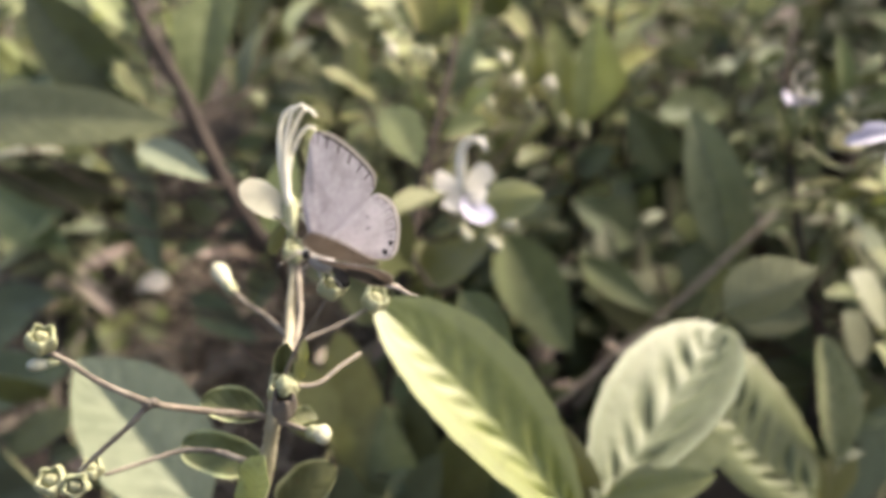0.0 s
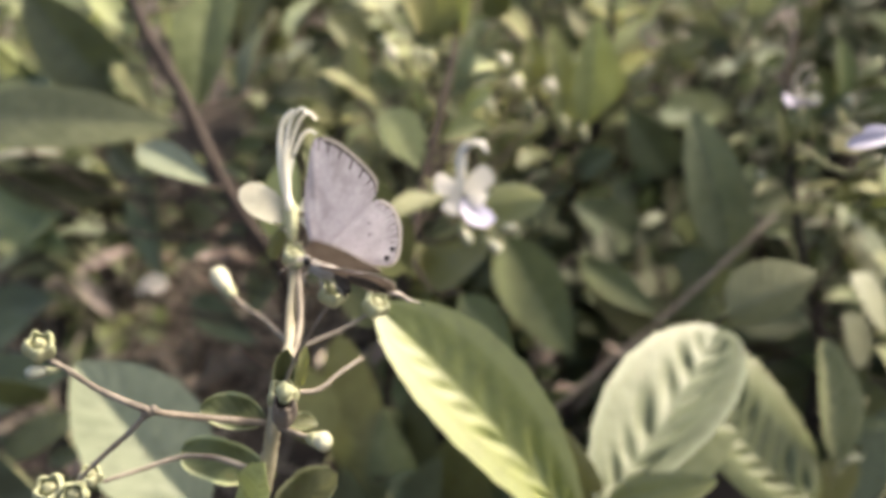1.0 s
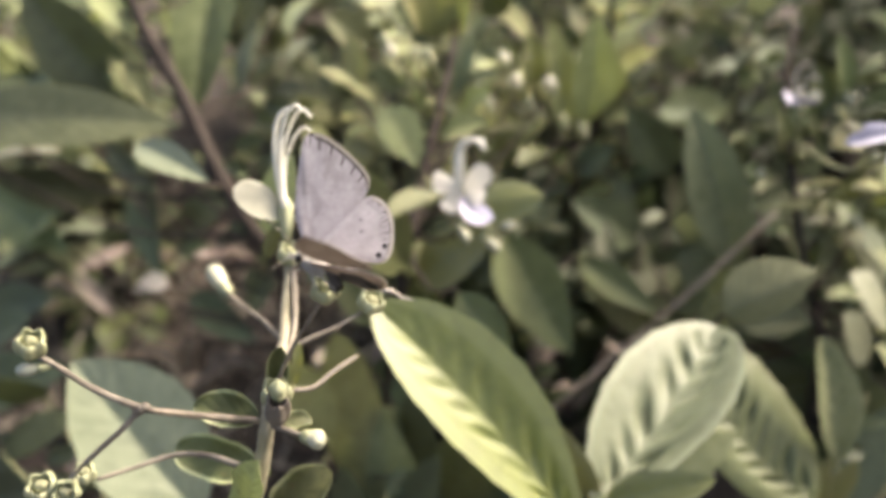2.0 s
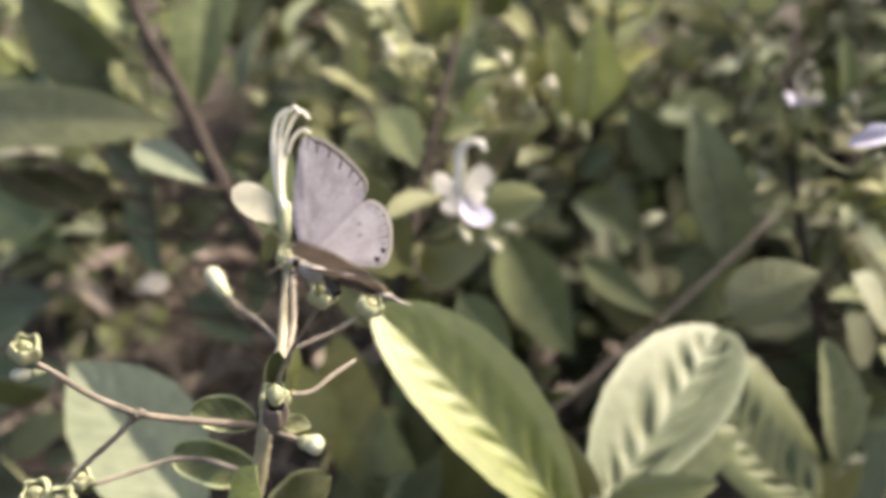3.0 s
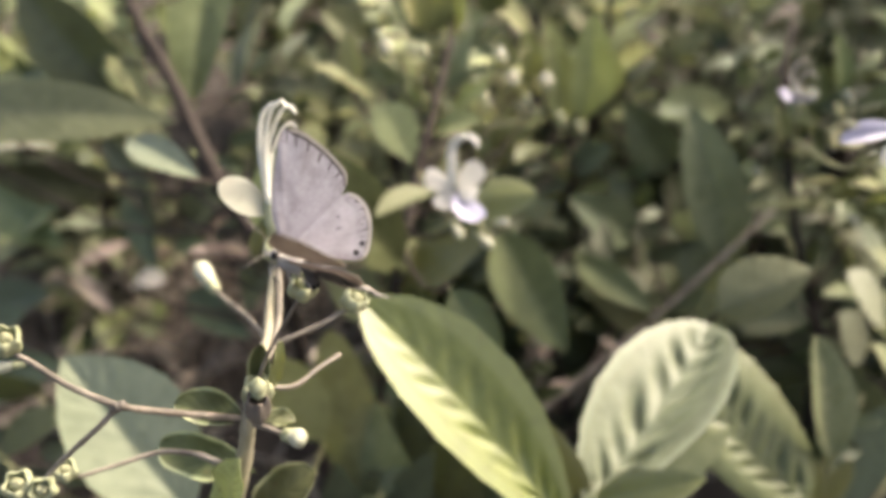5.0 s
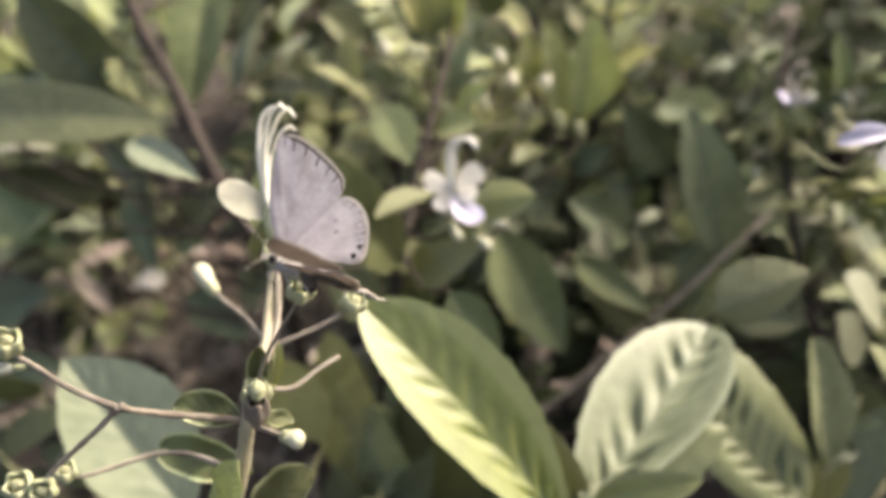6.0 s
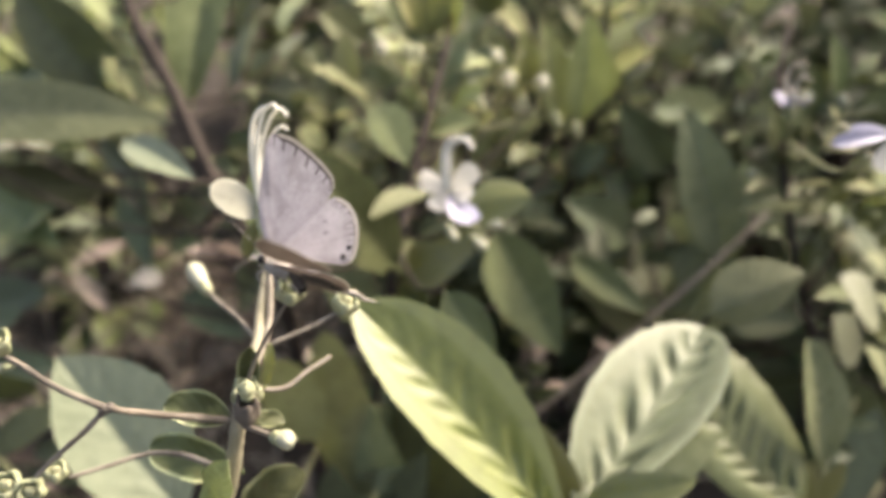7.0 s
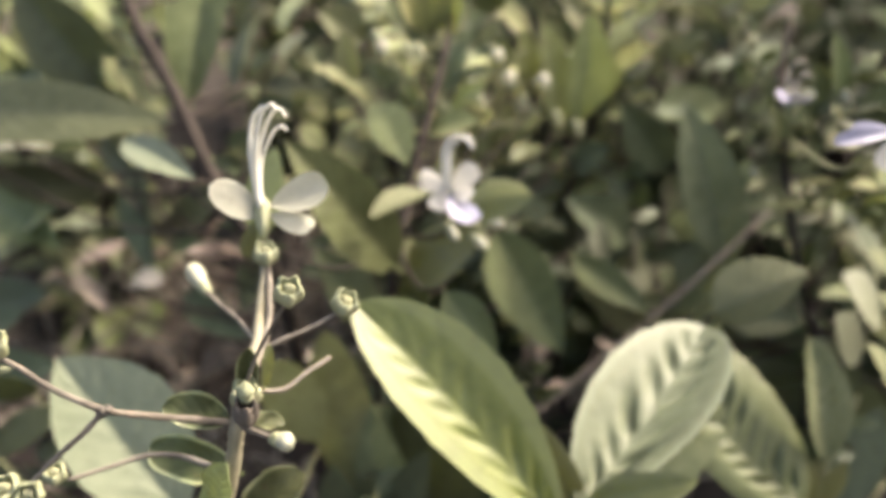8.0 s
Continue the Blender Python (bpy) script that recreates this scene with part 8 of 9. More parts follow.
leaf(tall, DARK, (-0.1218, 0.4011, 0.3065), (-0.1120, 0.4091, 0.2923), (-0.3754, -0.5178, 0.7688), 0.0061, 0.0053, bend=0.05, fold_n=24.5716, fold_p=21.3291, nu=10, nv=3)
leaf(tall, GREEN, (-0.1192, 0.4215, 0.3092), (-0.1017, 0.4020, 0.3063), (-0.3543, -0.5918, 0.7241), 0.0072, 0.0082, bend=0.05, fold_n=23.4037, fold_p=21.2157, nu=10, nv=3)
leaf(tall, DARK, (-0.1223, 0.3963, 0.3060), (-0.1067, 0.3765, 0.3109), (-0.4084, -0.6962, 0.5903), 0.0035, 0.0042, bend=0.05, fold_n=15.8607, fold_p=24.586, nu=10, nv=3)
leaf(tall, DARK, (-0.1180, 0.4295, 0.3104), (-0.0990, 0.4063, 0.3123), (-0.1516, -0.8833, 0.4437), 0.0040, 0.0042, bend=0.05, fold_n=13.1577, fold_p=17.5362, nu=10, nv=3)
stick(tall, STEM, [(-0.1679, 0.4377, 0.3718), (-0.2071, 0.4575, 0.3467), (-0.2446, 0.4734, 0.3348), (-0.2693, 0.4679, 0.3256)], 0.00111, 0.00071)
leaf(tall, DARK, (-0.1887, 0.4486, 0.3585), (-0.1782, 0.4590, 0.3640), (-0.4914, -0.5149, 0.7024), 0.0044, 0.0038, bend=0.05, fold_n=8.92236, fold_p=22.9847, nu=10, nv=3)
leaf(tall, GREEN, (-0.1813, 0.4448, 0.3632), (-0.1817, 0.4604, 0.3757), (-0.5729, -0.6888, 0.4442), 0.0070, 0.0061, bend=0.05, fold_n=15.1548, fold_p=21.2103, nu=10, nv=3)
leaf(tall, DARK, (-0.2613, 0.4697, 0.3286), (-0.2317, 0.4548, 0.3370), (-0.5448, -0.5637, 0.6209), 0.0048, 0.0057, bend=0.05, fold_n=15.7579, fold_p=16.8693, nu=10, nv=3)
leaf(tall, DARK, (-0.2286, 0.4668, 0.3399), (-0.2067, 0.4676, 0.3383), (-0.3967, -0.7197, 0.5697), 0.0048, 0.0049, bend=0.05, fold_n=20.8817, fold_p=20.8657, nu=10, nv=3)
leaf(tall, GREEN, (-0.1898, 0.4491, 0.3578), (-0.1765, 0.4647, 0.3663), (-0.2449, -0.7182, 0.6513), 0.0062, 0.0052, bend=0.05, fold_n=15.6842, fold_p=11.7927, nu=10, nv=3)
leaf(tall, GREEN, (-0.2554, 0.4710, 0.3308), (-0.2388, 0.4812, 0.3263), (-0.5443, -0.7823, 0.3028), 0.0048, 0.0048, bend=0.05, fold_n=12.0486, fold_p=23.6492, nu=10, nv=3)
leaf(tall, GREEN, (-0.2533, 0.4715, 0.3316), (-0.2603, 0.4694, 0.3458), (-0.5887, -0.5587, 0.5842), 0.0062, 0.0074, bend=0.05, fold_n=22.6848, fold_p=14.5678, nu=10, nv=3)
leaf(tall, GREEN, (-0.2558, 0.4709, 0.3307), (-0.2775, 0.4731, 0.3290), (-0.4841, -0.5868, 0.6491), 0.0048, 0.0046, bend=0.05, fold_n=17.2259, fold_p=23.2505, nu=10, nv=3)
leaf(tall, GREEN, (-0.2182, 0.4623, 0.3432), (-0.1844, 0.4420, 0.3584), (-0.1523, -0.5823, 0.7986), 0.0062, 0.0065, bend=0.05, fold_n=5.11418, fold_p=16.1251, nu=10, nv=3)
leaf(tall, GREEN, (-0.2566, 0.4708, 0.3304), (-0.2465, 0.4634, 0.3420), (-0.3203, -0.7531, 0.5747), 0.0031, 0.0029, bend=0.05, fold_n=13.3065, fold_p=22.5229, nu=10, nv=3)
stick(leafy2, GREENSTEM, [(0.1677, 0.2414, 0.2215), (0.1851, 0.2589, 0.2313), (0.2007, 0.2808, 0.2388)], 0.00086, 0.00053)
leaf(leafy2, PALE, (0.1906, 0.2665, 0.2338), (0.2009, 0.2611, 0.2403), (-0.2186, -0.5732, 0.7897), 0.0035, 0.0032, bend=0.05, fold_n=10.2087, fold_p=11.5473, nu=10, nv=3)
leaf(leafy2, GREEN, (0.1770, 0.2507, 0.2267), (0.1663, 0.2499, 0.2235), (0.3778, -0.6130, 0.6939), 0.0032, 0.0037, bend=0.05, fold_n=14.1121, fold_p=22.3219, nu=10, nv=3)
leaf(leafy2, DARK, (0.1702, 0.2440, 0.2229), (0.1572, 0.2349, 0.2295), (0.3762, -0.4041, 0.8338), 0.0022, 0.0021, bend=0.05, fold_n=15.046, fold_p=8.17039, nu=10, nv=3)
leaf(leafy2, GREEN, (0.1893, 0.2648, 0.2333), (0.1756, 0.2619, 0.2501), (-0.2017, -0.4024, 0.8930), 0.0037, 0.0035, bend=0.05, fold_n=7.09284, fold_p=19.1072, nu=10, nv=3)
leaf(leafy2, PALE, (0.1680, 0.2417, 0.2216), (0.1692, 0.2534, 0.2226), (-0.0002, -0.4496, 0.8932), 0.0035, 0.0035, bend=0.05, fold_n=8.66999, fold_p=5.05734, nu=10, nv=3)
leaf(leafy2, GREEN, (0.1709, 0.2446, 0.2232), (0.1610, 0.2381, 0.2427), (0.0164, -0.5711, 0.8207), 0.0035, 0.0035, bend=0.05, fold_n=8.42091, fold_p=13.7743, nu=10, nv=3)
leaf(leafy2, DARK, (0.1784, 0.2521, 0.2275), (0.1886, 0.2536, 0.2279), (-0.2590, -0.4507, 0.8543), 0.0029, 0.0025, bend=0.05, fold_n=18.129, fold_p=5.32231, nu=10, nv=3)
leaf(leafy2, DARK, (0.1829, 0.2567, 0.2301), (0.1772, 0.2634, 0.2271), (-0.1669, -0.4771, 0.8628), 0.0023, 0.0026, bend=0.05, fold_n=24.9625, fold_p=21.2164, nu=10, nv=3)
leaf(leafy2, DARK, (0.1826, 0.2564, 0.2299), (0.1774, 0.2367, 0.2448), (0.3408, -0.4106, 0.8457), 0.0027, 0.0032, bend=0.05, fold_n=16.777, fold_p=24.1694, nu=10, nv=3)
stick(leafy3, GREENSTEM, [(-0.0323, 0.2443, 0.1792), (-0.0214, 0.2877, 0.1937), (-0.0139, 0.3176, 0.2051)], 0.00093, 0.00060)
leaf(leafy3, GREEN, (-0.0154, 0.3119, 0.2028), (0.0070, 0.2976, 0.2291), (-0.2363, -0.4588, 0.8565), 0.0060, 0.0068, bend=0.05, fold_n=23.1086, fold_p=5.5396, nu=10, nv=3)
leaf(leafy3, DARK, (-0.0236, 0.2794, 0.1906), (-0.0354, 0.2724, 0.1914), (-0.0670, -0.2317, 0.9705), 0.0040, 0.0035, bend=0.05, fold_n=11.7114, fold_p=13.5474, nu=10, nv=3)
leaf(leafy3, DARK, (-0.0270, 0.2662, 0.1859), (-0.0108, 0.2761, 0.1969), (-0.2274, -0.2643, 0.9373), 0.0061, 0.0063, bend=0.05, fold_n=17.3535, fold_p=10.588, nu=10, nv=3)
leaf(leafy3, DARK, (-0.0186, 0.2992, 0.1979), (-0.0352, 0.2856, 0.2258), (0.0034, -0.5520, 0.8338), 0.0073, 0.0075, bend=0.05, fold_n=23.5767, fold_p=22.2634, nu=10, nv=3)
leaf(leafy3, GREEN, (-0.0187, 0.2989, 0.1978), (-0.0060, 0.2936, 0.1895), (-0.1807, -0.5391, 0.8226), 0.0050, 0.0041, bend=0.05, fold_n=8.44652, fold_p=6.61988, nu=10, nv=3)
leaf(leafy3, DARK, (-0.0299, 0.2542, 0.1820), (-0.0354, 0.2686, 0.1835), (0.1255, -0.2144, 0.9687), 0.0050, 0.0047, bend=0.05, fold_n=20.623, fold_p=18.2729, nu=10, nv=3)
leaf(leafy3, GREEN, (-0.0172, 0.3048, 0.2000), (-0.0380, 0.2921, 0.2113), (0.2724, -0.2290, 0.9345), 0.0048, 0.0053, bend=0.05, fold_n=22.4976, fold_p=13.3795, nu=10, nv=3)
leaf(leafy3, DARK, (-0.0301, 0.2535, 0.1818), (-0.0411, 0.2354, 0.1978), (0.2904, -0.3158, 0.9033), 0.0034, 0.0034, bend=0.05, fold_n=13.9704, fold_p=5.06483, nu=10, nv=3)
stick(leafy3, STEM, [(-0.0841, 0.1873, 0.2603), (-0.1529, 0.2428, 0.2173), (-0.1970, 0.2734, 0.2106)], 0.00070, 0.00054)
leaf(leafy3, DARK, (-0.1047, 0.2052, 0.2455), (-0.0912, 0.2034, 0.2552), (0.0685, -0.6313, 0.7725), 0.0030, 0.0033, bend=0.05, fold_n=9.72113, fold_p=5.06361, nu=10, nv=3)
leaf(leafy3, DARK, (-0.1333, 0.2282, 0.2279), (-0.1206, 0.2165, 0.2488), (0.0058, -0.3949, 0.9187), 0.0020, 0.0021, bend=0.05, fold_n=20.414, fold_p=13.1354, nu=10, nv=3)
leaf(leafy3, DARK, (-0.1439, 0.2362, 0.2220), (-0.1270, 0.2224, 0.2304), (0.2632, -0.8017, 0.5366), 0.0037, 0.0030, bend=0.05, fold_n=21.1723, fold_p=5.39099, nu=10, nv=3)
leaf(leafy3, DARK, (-0.1042, 0.2048, 0.2458), (-0.0965, 0.2121, 0.2419), (-0.1447, -0.4897, 0.8598), 0.0031, 0.0035, bend=0.05, fold_n=9.17124, fold_p=24.3754, nu=10, nv=3)
leaf(leafy3, DARK, (-0.1873, 0.2668, 0.2118), (-0.1642, 0.2603, 0.2226), (0.1089, -0.6877, 0.7178), 0.0049, 0.0050, bend=0.05, fold_n=11.8246, fold_p=7.92302, nu=10, nv=3)
leaf(leafy3, DARK, (-0.1559, 0.2449, 0.2168), (-0.1688, 0.2426, 0.2279), (-0.3309, -0.7823, 0.5277), 0.0044, 0.0042, bend=0.05, fold_n=19.3619, fold_p=24.8565, nu=10, nv=3)
leaf(leafy3, GREEN, (-0.1522, 0.2424, 0.2177), (-0.1441, 0.2342, 0.2405), (0.4333, -0.7398, 0.5148), 0.0032, 0.0030, bend=0.05, fold_n=18.3935, fold_p=17.5299, nu=10, nv=3)
stick(slant, TWIG, [(0.0588, 0.3759, 0.1258), (0.0648, 0.3904, 0.1702), (0.0511, 0.3994, 0.2055)], 0.00166, 0.00106, knots=0.3)
stick(slant, TWIG, [(0.0493, 0.3985, 0.1248), (0.0626, 0.4100, 0.1641), (0.0732, 0.4133, 0.1893)], 0.00172, 0.00110, knots=0.3)
stick(slant, TWIG, [(0.0882, 0.3836, 0.1385), (0.1045, 0.3907, 0.1703), (0.1254, 0.3928, 0.1934)], 0.00166, 0.00106, knots=0.3)
stick(slant, TWIG, [(-0.0487, 0.3068, 0.2067), (-0.0457, 0.3079, 0.2284), (-0.0349, 0.3073, 0.2469)], 0.00133, 0.00084, knots=0.3)
stick(slant, TWIG, [(-0.0606, 0.3097, 0.2118), (-0.0488, 0.3015, 0.2373), (-0.0300, 0.2926, 0.2615)], 0.00133, 0.00080, knots=0.3)
stick(slant, STEM, [(0.0190, 0.3237, 0.1476), (0.0462, 0.3629, 0.1457), (0.0734, 0.4021, 0.1672)], 0.0012, 0.0008, sides=6, steps=5, knots=0.2)
leaf(slant, DRY, (0.0715, 0.4021, 0.1703), (0.0476, 0.4012, 0.2086), (0.0995, -0.3909, 0.9151), 0.0058, 0.0058, "withered brown leaf", bend=0.05, fold_n=20, fold_p=12, relief=0.0001, nu=20, nv=5)
stick(slant, STEM, [(0.0498, 0.3274, 0.1759), (0.0659, 0.3732, 0.1739), (0.0821, 0.4189, 0.1958)], 0.0012, 0.0008, sides=6, steps=5, knots=0.2)
leaf(slant, DRY, (0.0806, 0.4161, 0.1941), (0.0619, 0.3807, 0.1735), (0.0995, -0.3909, 0.9151), 0.0051, 0.0051, "withered brown leaf", bend=0.05, fold_n=20, fold_p=12, relief=0.0001, nu=20, nv=5)
stick(slant, STEM, [(0.0168, 0.3236, 0.1457), (0.0723, 0.3512, 0.1410), (0.1279, 0.3788, 0.1664)], 0.0012, 0.0008, sides=6, steps=5, knots=0.2)
leaf(slant, DRY, (0.1256, 0.3785, 0.1690), (0.0968, 0.3738, 0.2009), (0.0995, -0.3909, 0.9151), 0.0052, 0.0052, "withered brown leaf", bend=0.05, fold_n=20, fold_p=12, relief=0.0001, nu=20, nv=5)
stick(slant, STEM, [(0.0079, 0.3230, 0.1382), (0.0481, 0.3539, 0.1353), (0.0883, 0.3848, 0.1572)], 0.0012, 0.0008, sides=6, steps=5, knots=0.2)
leaf(slant, DRY, (0.0865, 0.3833, 0.1578), (0.0643, 0.3641, 0.1650), (0.0995, -0.3909, 0.9151), 0.0049, 0.0049, "withered brown leaf", bend=0.05, fold_n=20, fold_p=12, relief=0.0001, nu=20, nv=5)
stick(slant, STEM, [(0.0101, 0.3231, 0.1401), (-0.0164, 0.3370, 0.1597), (-0.0429, 0.3509, 0.1997)], 0.0012, 0.0008, sides=6, steps=5, knots=0.2)
leaf(slant, DRY, (-0.0415, 0.3503, 0.2017), (-0.0239, 0.3424, 0.2277), (0.0995, -0.3909, 0.9151), 0.0044, 0.0044, "withered brown leaf", bend=0.05, fold_n=20, fold_p=12, relief=0.0001, nu=20, nv=5)
stick(slant, STEM, [(0.0035, 0.3226, 0.1344), (-0.0273, 0.3437, 0.1568), (-0.0582, 0.3647, 0.2037)], 0.0012, 0.0008, sides=6, steps=5, knots=0.2)
leaf(slant, DRY, (-0.0592, 0.3631, 0.2040), (-0.0720, 0.3422, 0.2080), (0.0995, -0.3909, 0.9151), 0.0045, 0.0045, "withered brown leaf", bend=0.05, fold_n=20, fold_p=12, relief=0.0001, nu=20, nv=5)


# ---- shrubs behind ----
def leaf_set(mat, seed):
    """Alike leaves that the shrubs behind share."""
    rng = random.Random(seed)
    made = []
    for k in range(5):
        length = rng.uniform(0.055, 0.095)
        w = length * rng.uniform(0.20, 0.28)
        made.append(blade("leaf", mat, length, w, w, rng.uniform(8, 30), rng.uniform(8, 30), rng.uniform(0.0, 0.09), rng.uniform(-0.05, 0.05), rng.uniform(0.55, 0.75), rng.uniform(0.6, 0.9), nu=9, nv=2, wave=0.03, seed=seed + k, stalk=length * 0.12))
    return made


SETS = {"g": leaf_set(GREEN, 11), "d": leaf_set(DARK, 12), "p": leaf_set(PALE, 13), "y": leaf_set(YOUNG, 14)}


def bush(place, height, spread, shoots, mix, seed, label, size=1.0, low=0.12, pairs=8):
    """A shrub of leaning shoots that carry leaves in pairs."""
    rng = random.Random(seed)
    ob = thing("garden_shrub", place, label, "shrub", "shrubs behind")
    base = Vector(place)
    for s in range(shoots):
        q = rng.uniform(0, 2 * math.pi)
        out = spread * math.sqrt(rng.random())
        top = base + Vector((out * math.cos(q), out * math.sin(q), height * rng.uniform(0.6, 1.0)))
        mid = base.lerp(top, 0.5) + Vector((rng.uniform(-0.03, 0.03), rng.uniform(-0.03, 0.03), 0.06))
        start = base + Vector((rng.uniform(-0.03, 0.03), rng.uniform(-0.03, 0.03), -0.01))
        line = smooth_line([start, mid, top], 7)
        part("branch", tube("branch", STEM, [start, mid, top], 0.0035, 0.0012, sides=6, steps=5, knots=0.2, seed=seed + s), ob)
        turn = rng.uniform(0, 3.1)
        for k in range(pairs):
            t = low + (1 - low) * k / (pairs - 1)
            at = line[min(int(t * (len(line) - 1)), len(line) - 1)]
            turn += 1.57 + rng.uniform(-0.4, 0.4)
            for flip in (0, math.pi):
                a = turn + flip + rng.uniform(-0.3, 0.3)
                rise = rng.uniform(-0.35, 0.8) + 0.4 * t
                way = Vector((math.cos(a), math.sin(a), rise)).normalized()
                me = rng.choice(SETS[rng.choice(mix)])
                m, _ = aim(at + way * 0.008, at + way * 0.1, (rng.uniform(-0.35, 0.35), rng.uniform(-0.5, 0.2), 1.0))
                part("leaf", me, ob, m @ Matrix.Scale(size * rng.uniform(0.75, 1.2) * (1.1 - 0.35 * t), 4))
    return ob


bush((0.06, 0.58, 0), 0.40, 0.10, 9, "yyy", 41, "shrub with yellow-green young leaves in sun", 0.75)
bush((-0.03, 0.70, 0), 0.36, 0.10, 8, "ygp", 42, "shrub with yellow-green young leaves in sun", 0.8)
# mostly dark leaves: the shade on this side is put into their colour
bush((0.26, 0.62, 0), 0.36, 0.10, 8, "dgd", 43, "shrub with leaves coloured dark for the shade there", 0.9)
bush((0.42, 0.58, 0), 0.40, 0.10, 8, "gdd", 44, "shrub with dull green leaves", 0.9)
bush((-0.34, 0.68, 0), 0.34, 0.09, 7, "gdp", 45, "shrub with mid-green leaves", 0.9)
bush((0.16, 0.52, 0), 0.20, 0.10, 8, "ddg", 51, "low shrub with dark leaves")
bush((0.02, 0.50, 0), 0.16, 0.09, 4, "ddg", 52, "low shrub with dark leaves")
bush((0.34, 0.50, 0), 0.20, 0.10, 8, "dgp", 53, "low shrub with dark leaves")
bush((0.22, 0.72, 0), 0.24, 0.12, 8, "dgd", 54, "low shrub with dark leaves")
bush((0.52, 0.66, 0), 0.30, 0.12, 8, "dgd", 56, "low shrub with dull leaves")
bush((-0.42, 0.84, 0), 0.26, 0.10, 7, "gdp", 57, "low shrub with dull leaves")
bush((-0.56, 0.60, 0), 0.24, 0.10, 7, "ddg", 58, "low shrub with dark leaves")
bush((-0.21, 1.04, 0), 0.15, 0.14, 8, "gdp", 71, "low shrub with dull leaves")
bush((-0.16, 1.25, 0), 0.30, 0.14, 8, "gdg", 73, "shrub with mid-green leaves")
# all leaves dark, standing in colour for the shade at this spot
bush((0.10, 0.50, 0), 0.25, 0.09, 8, "ddd", 81, "fine-leaved shrub with dull leaves coloured darker for shade", 0.5)
bush((0.21, 0.58, 0), 0.32, 0.10, 8, "dgd", 82, "fine-leaved shrub with dull green leaves", 0.5)
bush((-0.03, 0.56, 0), 0.32, 0.08, 7, "yyp", 83, "fine-leaved shrub with fresh green leaves", 0.5)
bush((0.30, 0.70, 0), 0.40, 0.12, 8, "dgd", 84, "fine-leaved shrub with dull green leaves", 0.55)
bush((0.12, 0.72, 0), 0.44, 0.11, 9, "ypg", 85, "fine-leaved shrub with fresh green leaves", 0.55)
bush((0.16, 0.81, 0), 0.42, 0.14, 10, "ydgp", 21, "shrub with yellow-green young leaves in sun")
# dark mix again carries the shade of this side as leaf colour
bush((0.36, 0.86, 0), 0.40, 0.17, 10, "dgd", 22, "shrub with leaves coloured dark for the shade there")
bush((0.62, 0.80, 0), 0.42, 0.18, 10, "ddg", 23, "shrub with dull green leaves")
bush((0.0, 1.12, 0), 0.36, 0.17, 10, "gpd", 24, "shrub with mixed green leaves")
bush((-0.50, 1.02, 0), 0.38, 0.17, 10, "gdg", 25, "shrub with mid-green leaves")
bush((-0.72, 0.72, 0), 0.36, 0.15, 10, "gdp", 26, "shrub with mid-green leaves")
bush((0.22, 1.22, 0), 0.48, 0.22, 12, "ygp", 27, "shrub with yellow-green leaves")
bush((0.66, 1.25, 0), 0.44, 0.22, 12, "ddg", 28, "shrub with dark green leaves")
bush((-0.32, 1.35, 0), 0.46, 0.22, 12, "gpy", 29, "shrub with mixed green leaves")
bush((-0.85, 1.25, 0), 0.46, 0.24, 12, "gdd", 30, "shrub with dark green leaves")
bush((1.10, 1.10, 0), 0.46, 0.24, 12, "ddg", 31, "shrub with mid-green leaves")
bush((0.0, 1.75, 0), 0.52, 0.26, 12, "ygp", 32, "shrub with yellow-green leaves", 1.1)
bush((0.55, 1.8, 0), 0.55, 0.26, 12, "dgp", 33, "shrub with mixed green leaves", 1.1)
bush((-0.6, 1.85, 0), 0.55, 0.26, 12, "dgp", 34, "shrub with mixed green leaves", 1.1)
bush((1.15, 1.75, 0), 0.55, 0.26, 12, "dg", 35, "shrub with dark green leaves", 1.1)
bush((-1.2, 1.8, 0), 0.55, 0.26, 12, "dg", 36, "shrub with dark green leaves", 1.1)
# two crowns above the view, added to keep sun off the shrubs below
bush((0.56, 1.02, 0), 0.92, 0.17, 11, "dgd", 62, "taller shrub with bare stems, crown added out of view to cast shade", 1.1, 0.6, 9)
bush((0.62, 0.91, 0), 0.92, 0.22, 13, "dgd", 61, "taller shrub with bare stems, crown added out of view to cast shade", 1.1, 0.6, 9)


